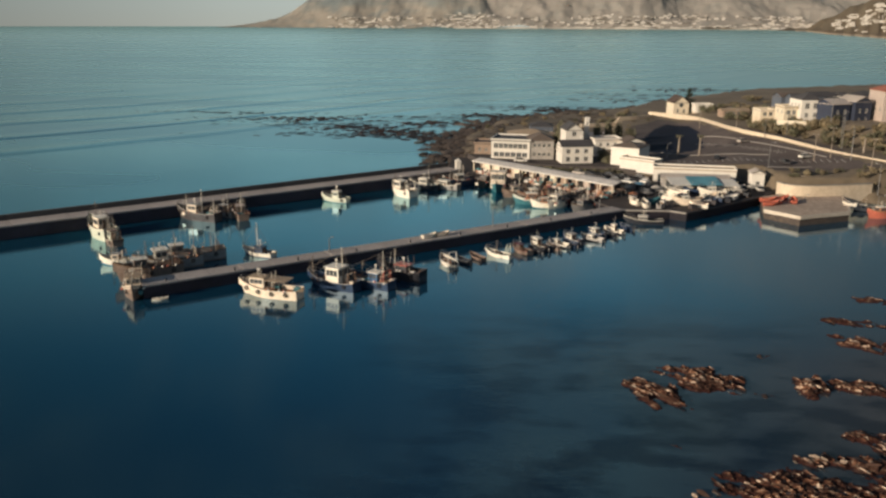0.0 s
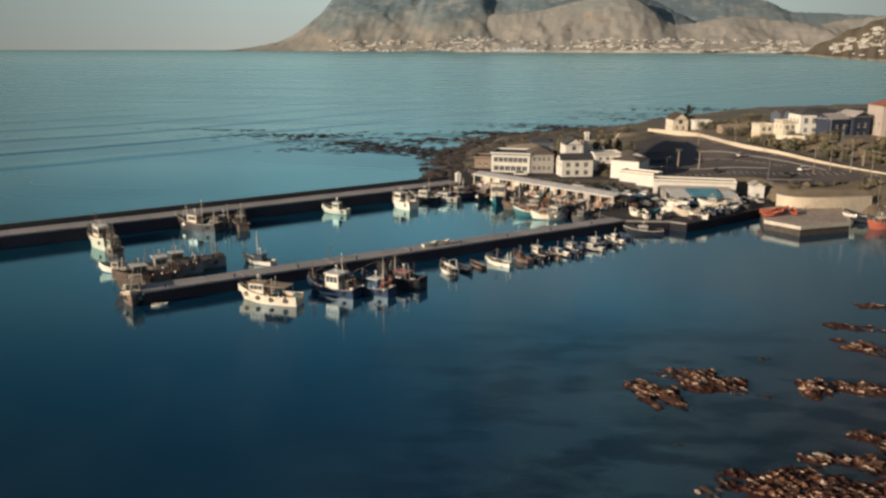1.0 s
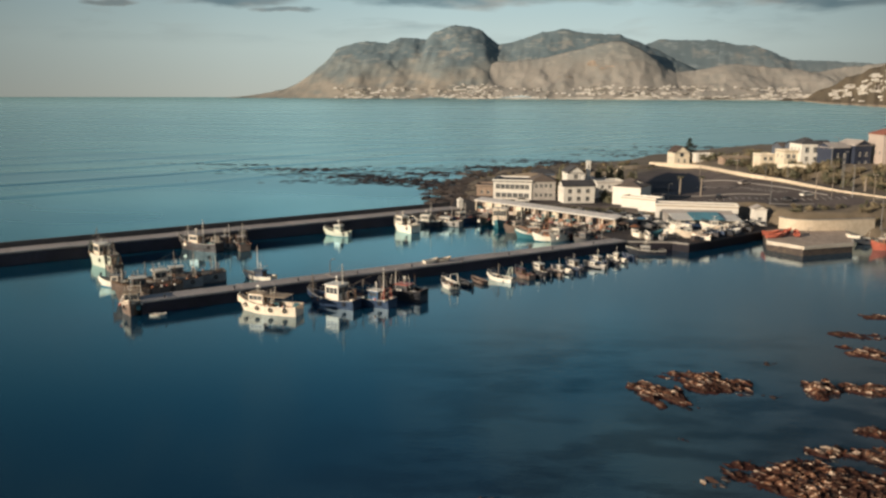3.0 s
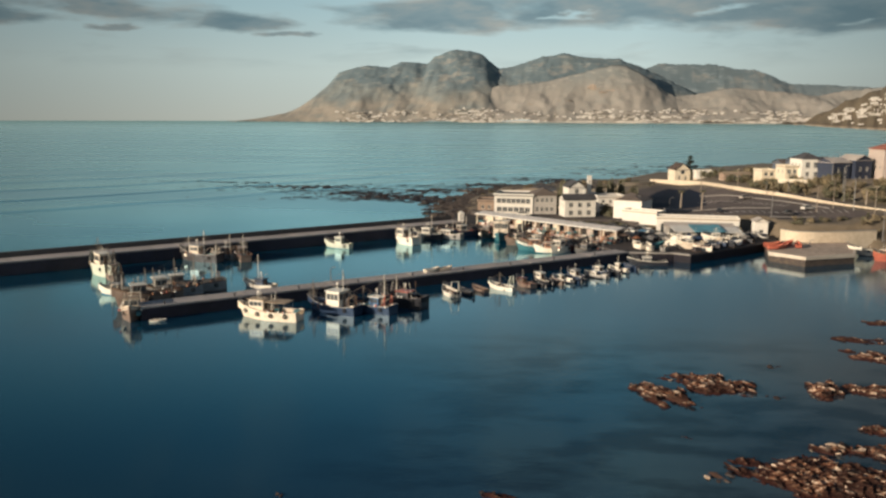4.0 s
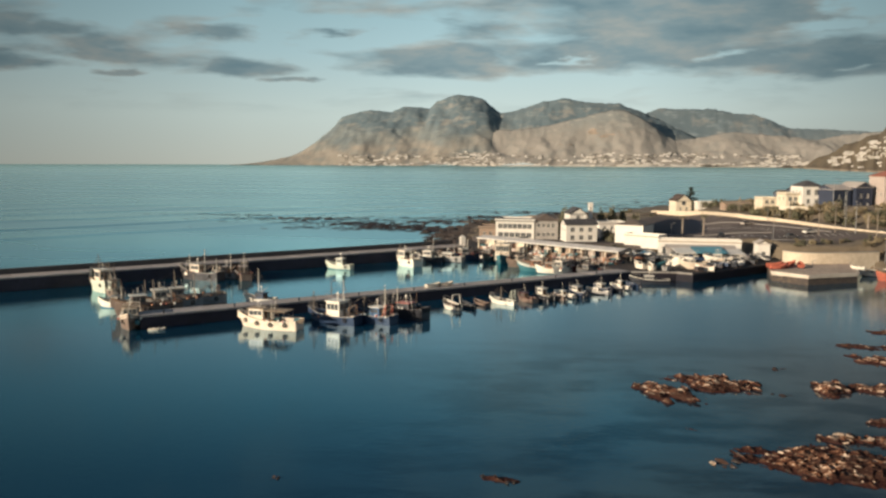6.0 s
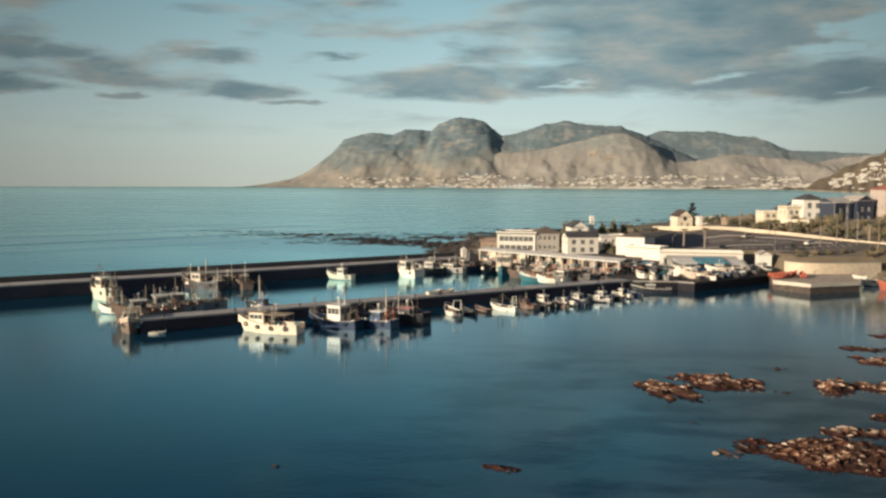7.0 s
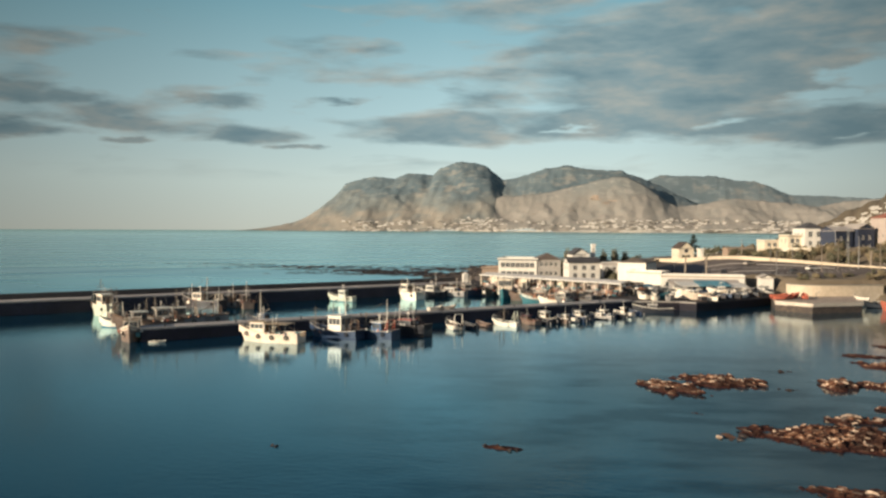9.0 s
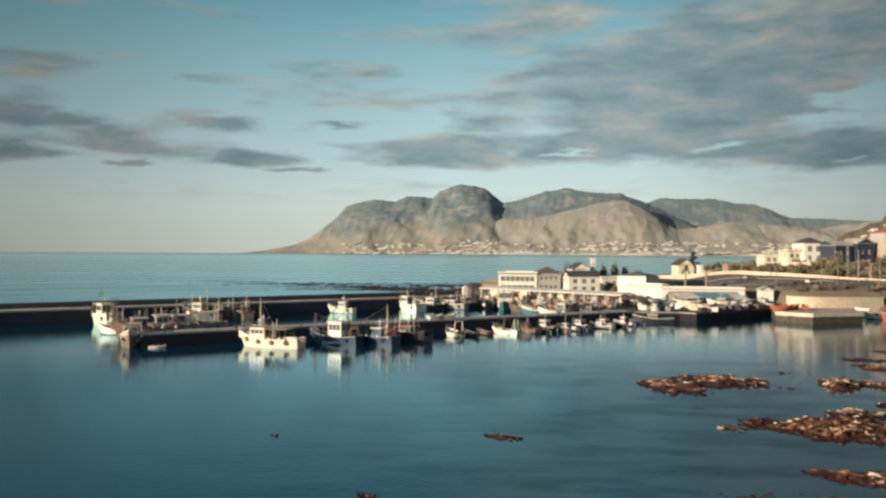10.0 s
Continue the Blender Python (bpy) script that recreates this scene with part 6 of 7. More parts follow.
CRATES = [crate(m, l) for m, l in (("orange", "orange plastic fish crate on the quay"), ("hullred", "dark red fish crate on the quay"), ("hullbrown", "brown wooden fish crate on the quay"), ("white", "white fish crate on the quay"), ("hullteal", "teal fish crate on the quay"), ("salmon", "faded pink fish crate on the quay"))]
for k, c in enumerate(CRATES):
    p = Vector((-19, 252, 2.14)) + shed_dir * (6 + 5 * k) + shed_out * 0.6
    c.matrix_world = pose(p.x, p.y, p.z, 0, 0, -40)
for k in range(110):
    p = Vector((-20.4, 253.6, 2.14)) + shed_dir * (3 + 49 * random.random()) + shed_out * random.choice((0.4, 0.9, 1.3, -1.6, -2.6))
    for lev in range(random.choice((1, 1, 2, 3))):
        copy_thing(random.choice(CRATES), pose(p.x, p.y, p.z + lev * 0.5, 0, 0, -40 + random.uniform(-12, 12)))


def fish_bin(x, y, z, turn, mat, label):
    """A large open bin on skids, as fish is landed in."""
    th = empty("fish_bin", label, "bin", pose(x, y, z, 0, 0, turn), "bins on the quay")
    bm = bmesh.new()
    for q in ((-0.9, 0.9, -0.7, 0.7, 0.12, 0.2), (-0.9, 0.9, -0.7, -0.62, 0.2, 1.1), (-0.9, 0.9, 0.62, 0.7, 0.2, 1.1), (-0.9, -0.82, -0.62, 0.62, 0.2, 1.1), (0.82, 0.9, -0.62, 0.62, 0.2, 1.1)):
        box(bm, *q)
    part("tub", bm, mat, th)
    for y0 in (-0.6, 0.0, 0.6):
        part("skid", boxed(-0.85, 0.85, y0 - 0.08, y0 + 0.08, 0, 0.12), "wood", th)
    return th


for k in range(46):
    t = random.random()
    bx, by = 38 + 18.5 * t + random.uniform(-1.6, 0.4), 207.2 + 17.5 * t + random.uniform(0.6, 4.0)
    if k % 3 == 0:
        bx, by = random.uniform(22, 36), random.uniform(226, 234)
    m = ("hullblack", "hulldark", "hullblue", "hullgrey", "hullblack", "white")[k % 6]
    fish_bin(bx, by, 2.14, random.uniform(0, 90), m, {"hullblack": "black", "hulldark": "dark brown", "hullblue": "navy", "hullgrey": "grey", "white": "white"}[m] + " plastic fish bin on the quay paving")


def stall(x, y, turn, mat, label):
    th = empty("market_umbrella", label, "umbrella", pose(x, y, 2.14, 0, 0, turn), "stalls on the quay")
    part("pole", rods(((0, 0, 0), (0, 0, 2.5), 0.04)), "steel", th)
    bm = bmesh.new()
    top = bm.verts.new((0, 0, 2.75))
    ring = [bm.verts.new((1.5 * math.cos(a), 1.5 * math.sin(a), 2.15)) for a in (math.pi * k / 4 for k in range(8))]
    for k in range(8):
        bm.faces.new((ring[k], ring[(k + 1) % 8], top))
    bmesh.ops.solidify(bm, geom=bm.faces[:], thickness=0.03)
    part("canopy", bm, mat, th)
    return th


for k, (x, y, m) in enumerate(((17.5, 224, "salmon"), (21.5, 219.5, "hullbrown"), (24, 215, "orange"), (23, 224, "white"), (28, 217, "hullgrey"), (31, 224, "white"), (27.2, 228.8, "sky"), (52, 223.8, "white"), (56.5, 228.5, "white"))):
    stall(x, y, 20 * k, m, {"salmon": "faded pink stall umbrella", "hullbrown": "brown stall umbrella", "orange": "orange stall umbrella", "white": "white stall umbrella", "hullgrey": "grey stall umbrella", "sky": "pale blue stall umbrella"}[m] + " on the quay")

# canopy in the boat yard
yc = empty("yard_canopy", "blue and white canopy over the boat yard", "canopy", pose(40.5, 228.6, 2.14, 0, 0, 5), "stalls on the quay")
for nm, x0, x1, mat, zf, zb in (("canopy_roof", 0, 8.2, "blueroof", 2.3, 3.3), ("canopy_wing", -5.2, -0.05, "white", 2.2, 3.0), ("canopy_wing", 8.25, 13.0, "white", 2.0, 2.8)):
    bm = bmesh.new()
    v = [bm.verts.new(p) for dz in (0, 0.12) for p in ((x0, -1.2, zf + dz), (x1, -1.2, zf + dz), (x1, 6.2, zb + dz), (x0, 6.2, zb + dz))]
    for f in ((3, 2, 1, 0), (4, 5, 6, 7), (0, 1, 5, 4), (1, 2, 6, 5), (2, 3, 7, 6), (3, 0, 4, 7)):
        bm.faces.new([v[i] for i in f])
    part(nm, bm, mat, yc)
for px, zf in ((-5.0, 2.1), (0.2, 2.2), (4.1, 2.2), (8.0, 1.95), (12.8, 1.95)):
    for py, up in ((-1.0, 0.05), (6.0, 0.85)):
        part("canopy_post", rods(((px, py, 0), (px, py, zf + up), 0.07)), "steel", yc)


# ---- walls, car park, road ----
def ribbon(name, pts, z0, z1, thick, material, label, category="wall", cap=None):
    bm = bmesh.new()
    P = [Vector((x, y, 0)) for x, y in pts]
    rows = []
    for i, p in enumerate(P):
        d = (P[min(i + 1, len(P) - 1)] - P[max(i - 1, 0)]).normalized()
        n = Vector((-d.y, d.x, 0)) * thick / 2
        lo, hi = (z(p.x, p.y) if callable(z) else z for z in (z0, z1))
        rows.append([bm.verts.new((*(p + s * n).xy, z)) for s, z in ((-1, lo), (1, lo), (1, hi), (-1, hi))])
    for a, b in zip(rows, rows[1:]):
        for k in range(4):
            bm.faces.new((a[k], b[k], b[(k + 1) % 4], a[(k + 1) % 4]))
    bm.faces.new(rows[0])
    bm.faces.new(rows[-1][::-1])
    bmesh.ops.recalc_face_normals(bm, faces=bm.faces[:])
    return tagged(part(name, bm, material), label, category, kind="structure")


def sheet_over(name, pts, lift, material, label, category, step=1.5):
    """Paving that lies on the rising ground inside an outline."""
    x0, x1, y0, y1 = min(p[0] for p in pts), max(p[0] for p in pts), min(p[1] for p in pts), max(p[1] for p in pts)
    xs, ys = np.arange(x0, x1 + step, step), np.arange(y0, y1 + step, step)
    X, Y = np.meshgrid(xs, ys)
    keep = inside_distance(X, Y, pts) > -0.6
    Z = ground_height(X, Y) + lift
    w = len(xs)
    faces = [(j * w + i, j * w + i + 1, (j + 1) * w + i + 1, (j + 1) * w + i) for j in range(len(ys) - 1) for i in range(w - 1) if keep[j:j + 2, i:i + 2].all()]
    me = bpy.data.meshes.new(name)
    me.from_pydata([tuple(v) for v in np.stack([X, Y, Z], -1).reshape(-1, 3).tolist()], [], faces)
    me.materials.append(M[material])
    return tagged(new(name, me), label, category, kind="structure")


def on_ground(lift):
    return lambda x, y: gz(x, y) + lift


def road_level(lift):
    return lambda x, y: float(np.interp(y, [246, 260, 273, 288.5, 308, 334, 361, 384, 402], [9.2, 9.4, 9.8, 9.9, 10.2, 9.3, 8.0, 6.6, 5.6])) + lift


def smooth_line(pts, n=6):
    out = []
    for i in range(len(pts) - 1):
        p = [pts[max(i - 1, 0)], pts[i], pts[i + 1], pts[min(i + 2, len(pts) - 1)]]
        for k in range(n):
            t = k / n
            out.append(tuple(0.5 * (2 * p[1][c] + (p[2][c] - p[0][c]) * t + (2 * p[0][c] - 5 * p[1][c] + 4 * p[2][c] - p[3][c]) * t * t + (3 * p[1][c] - p[0][c] - 3 * p[2][c] + p[3][c]) * t ** 3) for c in (0, 1)))
    return out + [pts[-1]]


ribbon("quay_coping", [(55.2, 209.4), (61.7, 202.4), (75.1, 209.2), (79.5, 222.6)], 1.62, 2.42, 0.6, "coping", "pale worn coping along the slipway quay", "coping")
ROUND = smooth_line([(64.0, 232.0), (65.2, 228.8), (68, 227.4), (72, 227.4), (80, 229.6), (88.4, 232.6)])
ribbon("curved_wall", ROUND, -2.0, 5.1, 0.6, "beige", "curved beige sea wall behind the slipway quay")
ribbon("curved_wall_cap", ROUND, 5.104, 5.25, 0.85, "concrete", "pale coping along the curved sea wall", "coping")
ribbon("back_wall", smooth_line([(70.5, 234.5), (77, 235.5), (88, 239)]), 4.3, 6.5, 0.4, "beige", "short low beige wall above the curved wall")
ROADWALL = smooth_line([(50, 402), (60, 384), (65.3, 361), (66.8, 334), (69.5, 308), (78.5, 288.5), (83.3, 273), (89, 260), (97, 246)])
ribbon("road_wall", ROADWALL, on_ground(-0.8), road_level(0.0), 0.5, "beige", "long pale wall between car park and road")
ribbon("shore_wall", smooth_line([(17, 366), (30, 373), (42, 380), (50, 387)]), on_ground(-0.8), on_ground(1.5), 0.8, "beige", "low golden wall along the shore")
PARK = [(33, 262), (62, 251), (65.5, 241.5), (94, 241.5), (87.5, 258.5), (81.6, 272.5), (77, 287.5), (68, 307), (65.3, 334), (63.8, 360), (52, 381), (36, 352), (26.5, 300), (26.5, 268)]
sheet_over("car_park", PARK, 0.06, "tar", "grey tarred car park with faded lines", "car park")
for pts, wide, label in (
        ([(33, 258), (47, 252), (62, 247), (77, 247)], 0.5, "pale kerb across the car park"),
        ([(58, 318), (66, 297), (75, 279), (84, 257)], 0.5, "pale kerb along the car park lane"),
        ([(40, 284), (54, 275), (70, 267)], 0.6, "pale kerb of a parking island")):
    ribbon("kerb", smooth_line(pts), on_ground(-0.3), on_ground(0.2), wide, "concrete", label, "kerb")
ribbon("road", [(x + 3.0, y + 1.7) for x, y in ROADWALL], on_ground(-1.2), road_level(-0.5), 5.0, "tar", "narrow tarred road above the car park", "road")
lines = bmesh.new()
for k in range(26):
    x, y = 43 + k * 1.75, 264 - k * 0.58
    for q in range(3):
        z = gz(x + 0.07, y + 1.45 * q + 0.7)
        box(lines, x, x + 0.14, y + 1.45 * q, y + 1.45 * q + 1.4, z + 0.02, z + 0.09)
for k in range(14):
    x, y = 54 + k * 1.45, 300 - k * 2.4
    for q in range(3):
        z = gz(x + 1.15 * q + 0.5, y)
        box(lines, x + 1.15 * q, x + 1.15 * q + 1.1, y, y + 0.14, z + 0.02, z + 0.09)
tagged(part("parking_line", lines, "line"), "faded white parking lines", "road marking", kind="stuff")


# ---- vehicles ----
def car(mat, label):
    th = empty("parked_car", label, "car", pose(0, 0, 0), "parked cars")
    bm = bmesh.new()
    prof = ((-2.05, 0.35), (-2.1, 0.75), (-1.9, 0.92), (0.75, 0.95), (2.0, 0.78), (2.1, 0.4))
    a = [bm.verts.new((x, -0.83, z)) for x, z in prof]
    b = [bm.verts.new((x, 0.83, z)) for x, z in prof]
    n = len(prof)
    for i in range(n):
        j = (i + 1) % n
        bm.faces.new((a[i], a[j], b[j], b[i]))
    bm.faces.new(a[::-1])
    bm.faces.new(b)
    bmesh.ops.recalc_face_normals(bm, faces=bm.faces[:])
    body = part("body", bm, mat, th)
    v = ((-1.75, -0.78, 0.93), (0.95, -0.78, 0.93), (0.95, 0.78, 0.93), (-1.75, 0.78, 0.93), (-1.35, -0.62, 1.42), (0.25, -0.62, 1.42), (0.25, 0.62, 1.42), (-1.35, 0.62, 1.42))
    for nm, f in (("side_window", (0, 1, 5, 4)), ("windscreen", (1, 2, 6, 5)), ("side_window", (2, 3, 7, 6)), ("rear_window", (3, 0, 4, 7))):
        pane = bmesh.new()
        pane.faces.new([pane.verts.new(v[i]) for i in f])
        bmesh.ops.solidify(pane, geom=pane.faces[:], thickness=0.02)
        part(nm, pane, "glass", body)
    part("roof", boxed(-1.4, 0.3, -0.64, 0.64, 1.41, 1.47, 0.02), mat, body)
    for x in (-1.3, 1.3):
        for y in (-0.8, 0.8):
            part("wheel", rods(((x, y - 0.09, 0.31), (x, y + 0.09, 0.31), 0.31), seg=12), "rubber", th)
    return th


CARS = [car(m, l) for m, l in (("white", "white hatchback car parked near the harbour"), ("slate", "charcoal hatchback car parked near the harbour"), ("hullgrey", "grey hatchback car parked near the harbour"), ("hullblack", "black hatchback car parked near the harbour"), ("hullred", "dark red hatchback car parked near the harbour"), ("tinroof", "beige hatchback car parked near the harbour"))]
SPOTS = [(83.8, 276.3, 30), (76, 270, 95), (29.6, 246.4, -35), (58, 283, 75), (37.5, 220.5, 40), (72, 309, 30), (22.5, 243, -35), (25.5, 239.5, -35), (27, 234, 20), (18, 247, -35), (12, 252.4, -35), (31, 237, 60), (33, 228, 10), (22, 232, -35), (-6, 263.6, -5)]
for k, (x, y, a) in enumerate(SPOTS):
    if y > 244 and x > 40:
        x, y = x * 0.935, y * 0.935
    z = gz(x, y) + 0.07 if y > 228 and x > 40 else (3.6 if k == 14 else 2.14)
    m = pose(x, y, z, 0, 0, a)
    if k < 6:
        CARS[k].matrix_world = m
    else:
        copy_thing(CARS[(0, 2, 1, 5, 3, 2, 1)[k % 7]], m)


# ---- posts and lamps ----
def lamp_post(x, y, z, h, arm, turn, label, white=True):
    th = empty("street_lamp", label, "lamp post", pose(x, y, z, 0, 0, turn), "posts round the car park")
    part("pole", rod(bmesh.new(), (0, 0, -0.3), (0, 0, h), 0.13, 0.07, 8), "steel" if white else "pole", th)
    if arm:
        part("arm", rods(((0, 0, h - 0.1), (arm, 0, h + 0.2), 0.05)), "steel", th)
        part("lantern", boxed(arm - 0.2, arm + 0.5, -0.14, 0.14, h + 0.14, h + 0.3, 0.04), "hullgrey", th)
    else:
        part("crossbar", rods(((-0.8, 0, h - 0.4), (0.8, 0, h - 0.4), 0.06)), "pole", th)
        part("insulator", rods(((-0.7, 0, h - 0.4), (-0.7, 0, h - 0.15), 0.06), ((0.7, 0, h - 0.4), (0.7, 0, h - 0.15), 0.06)), "white", th)
    return th


for k, (x, y, h) in enumerate(((91, 275.1, 9), (98.6, 288.3, 11), (95.4, 270, 9), (96.5, 256.1, 9), (96.4, 248.6, 8), (88.7, 316.5, 8), (75.8, 339, 7), (80.6, 315, 6), (70, 265.8, 7), (85.5, 273.2, 8), (102, 300, 10), (104, 318, 10), (66, 362, 6), (94, 330, 8), (110, 330, 9), (84, 240, 6), (74, 240, 6), (92, 236, 7))):
    x, y = x * 0.93, y * 0.93
    lamp_post(x, y, gz(x, y), h, 1.2 if k % 3 else 0, 40 * k, "tall grey lamp post by the car park" if k % 3 else "timber pole carrying cables", k % 3 > 0)
lamp_post(40.3, 272.7, gz(40.3, 272.7), 4.6, 0.8, 20, "short lamp post at the car park entrance")
for d0, h in ((36, 4.2), (76, 4.2), (108, 4.2)):
    p = Vector((-67.8, 132.4, 0)) + Vector((88.8, 72.2, 0)).normalized() * d0
    lamp_post(p.x - 1.2, p.y + 2.6, 2.35, h if d0 == 76 else 2.8, 0.5, 30, "slim pale lamp post on the jetty")
for k in range(9):
    p = Vector((-67.8, 132.4, 0)) + Vector((88.8, 72.2, 0)).normalized() * (4 + 12.5 * k)
    th = empty("bollard", "stubby iron bollard on the jetty edge", "bollard", pose(p.x - 0.3, p.y + 0.45, 2.35), "bollards")
    part("post", rods(((0, 0, 0), (0, 0, 0.45), 0.14), seg=8), "hullblack", th)
    part("head", rods(((0, 0, 0.45), (0, 0, 0.6), 0.22), seg=8), "hullblack", th)

# boats on the hard and on the jetty
boat(36.8, 213.2, 190, 7.0, 2.4, 1.1, "hullcream", "cream boat standing on the quay corner", (0.5, 1.6, 0.7, 1.1), "hullcream", "hullcream", cabin="hullwhite", kind="motor_boat", z=2.6, net=False)
boat(39.6, 210.4, 160, 4.6, 1.8, 0.8, "hullwhite", "small white boat on the quay edge", None, "orange", "hullwhite", kind="dinghy", z=2.4, bench=True)
boat(45.6, 225.4, 178, 7.4, 2.5, 1.2, "hullwhite", "white motor boat on the hard in the yard", (0.5, 2.0, 0.7, 1.2), "hullblue", "hullwhite", cabin="hullwhite", kind="motor_boat", z=2.6, net=False)
boat(36.2, 224.6, 150, 6.6, 2.3, 1.1, "hullwhite", "white hull laid up in the boat yard", None, "hullgrey", "hullwhite", kind="motor_boat", z=2.6, bench=True, net=False)
boat(52.6, 228.8, 120, 6.0, 2.2, 1.0, "hullgrey", "grey boat laid up beside the canopy", (0.5, 1.4, 0.7, 1.0), "hullwhite", "hullgrey", cabin="hullwhite", kind="motor_boat", z=2.6, net=False)
for k, (x, y, a, zz) in enumerate(((58.2, 214.4, 15, 2.46), (61.0, 217.6, 60, 2.46), (62.8, 221.2, 40, 2.46), (58.6, 219.0, 12, 2.46), (64.6, 218.6, 80, 2.46))):
    boat(x, y, a, 4.4, 1.7, 0.7, "red", "red rowing boat drawn up on the slipway quay", None, "orange" if k % 2 else "hullred", "hullred", kind="rowing_boat", z=zz, bench=True)
boat(77.6, 216.6, 150, 3.4, 1.4, 0.5, "hullwhite", "small white dinghy on the slipway quay", None, "hullgrey", "hullgrey", kind="dinghy", z=2.46, bench=True)
boat(84.4, 214.4, 200, 8.0, 2.8, 1.5, "red", "red fishing boat lying by the slipway quay", (0.5, 2.0, 0.65, 1.8), "orange", "red", cabin="orange", roof="hullwhite")
boat(89.2, 220.4, 205, 6.4, 2.3, 1.2, "red", "red boat moored under the curved wall", (0.5, 1.6, 0.65, 1.4), "orange", "hullred", cabin="hullwhite", net=False)
boat(82.6, 221.2, 170, 5.2, 2.0, 1.0, "hullwhite", "white motor boat moored under the curved wall", (0.5, 1.4, 0.7, 1.2), "hullgrey", "hullblack", cabin="hullwhite", kind="motor_boat", motor=1)
boat(-22.8, 171.6, 42, 3.6, 1.5, 0.5, "hullwhite", "white dinghy resting on the jetty deck", None, "hullgrey", "hullwhite", kind="dinghy", z=2.55, bench=True)
boat(-20.2, 173.6, 35, 3.2, 1.4, 0.5, "hullcream", "cream dinghy resting on the jetty deck", None, "wood", "hullcream", kind="dinghy", z=2.55, bench=True)


# ---- plants ----
def leaf_cloud(seed, n, rx, rz, size, material, lumps=9):
    """A crown of many small leaves in uneven lumps."""
    rnd = random.Random(seed)
    cs = [(rnd.uniform(-0.6, 0.6) * rx, rnd.uniform(-0.6, 0.6) * rx, rnd.uniform(0.2, 0.8) * rz, rnd.uniform(0.25, 0.5)) for _ in range(lumps)]
    co, faces = [], []
    for k in range(n):
        cx, cy, cz, r = rnd.choice(cs)
        d = Vector((rnd.gauss(0, 1), rnd.gauss(0, 1), rnd.gauss(0, 1))).normalized() * rnd.uniform(0.55, 1.0)
        c = Vector((cx + d.x * r * rx, cy + d.y * r * rx, cz + d.z * r * rz))
        t = Vector((rnd.gauss(0, 1), rnd.gauss(0, 1), rnd.gauss(0, 0.6))).normalized() * size * rnd.uniform(0.6, 1.3)
        b = t.cross(d).normalized() * size * 0.5
        i = len(co)
        co += [tuple(c - t), tuple(c + b), tuple(c + t), tuple(c - b)]
        faces.append((i, i + 1, i + 2, i + 3))
    me = bpy.data.meshes.new("crown")
    me.from_pydata(co, [], faces)
    me.materials.append(M[material])
    return me


SHRUB = [leaf_cloud(k, 420, 1.0, 1.0, 0.13, m) for k, m in enumerate(("leaf", "leafdry", "leaf", "leafdry"))]
STEM = mesh_of("trunk", rods(((0, 0, -0.3), (0.05, 0, 0.4), 0.07), ((0.05, 0, 0.3), (0.4, 0.2, 0.7), 0.04), ((0.05, 0, 0.3), (-0.35, -0.1, 0.75), 0.04)), "bark")


def shrub(x, y, r, h, k):
    th = empty("shrub", "olive green coastal shrub on dry ground" if k % 2 == 0 else "dry yellow brown coastal shrub on bare ground", "shrub", pose(x, y, gz(x, y) - 0.05, 0, 0, random.uniform(0, 360)), "shrubs by the road")
    for nm, me in (("trunk", STEM), ("crown", SHRUB[k % 4])):
        o = new(nm, me)
        o.parent = th
        o.scale = (r, r, h)
    return th


for k in range(130):
    t = random.random()
    i = int(t * (len(ROADWALL) - 2))
    x, y = ROADWALL[i]
    off = random.uniform(8.5, 26)
    x, y = x + off * 0.86, y + off * 0.5
    if 84 < x < 126 and 304 < y < 345 or 98 < x < 113 and 292 < y < 318 or y > 366:
        continue
    shrub(x, y, random.uniform(1.8, 3.6), random.uniform(1.6, 3.2), k)
for k in range(26):
    x = random.uniform(68, 100)
    shrub(x, 232.5 + random.uniform(0, 7) + abs(x - 80) * 0.12, random.uniform(0.7, 1.3), random.uniform(0.8, 1.5), k)
for k in range(18):
    shrub(random.uniform(20, 45), random.uniform(385, 420), random.uniform(1.2, 2.4), random.uniform(1.0, 1.8), k)


for k in range(16):
    shrub(random.uniform(85, 101), random.uniform(299, 305.5) + (4 if k % 4 == 0 else 0), random.uniform(1.4, 2.4), random.uniform(1.6, 2.6), k)


ribbon("garden_wall", smooth_line([(82.5, 308.0), (88, 305.2), (94, 303.6), (98.4, 303.0)]), on_ground(-0.6), 13.3, 0.4, "cream", "cream garden wall below the white villa")
for k in range(15):
    shrub(78 + 1.45 * k, 304.4 - 0.34 * k + random.uniform(-1.2, 0.6), random.uniform(1.6, 2.6), random.uniform(2.2, 3.8), 1 if k % 3 else 0)


for k in range(7):
    shrub(75.5 + 1.25 * k, 313.2 - 0.25 * k, random.uniform(1.5, 2.2), random.uniform(2.4, 3.4), 1 if k % 3 else 0)
for k in range(22):
    shrub(random.uniform(74, 90), random.uniform(299, 316), random.uniform(1.6, 2.8), random.uniform(2.0, 3.6), k)


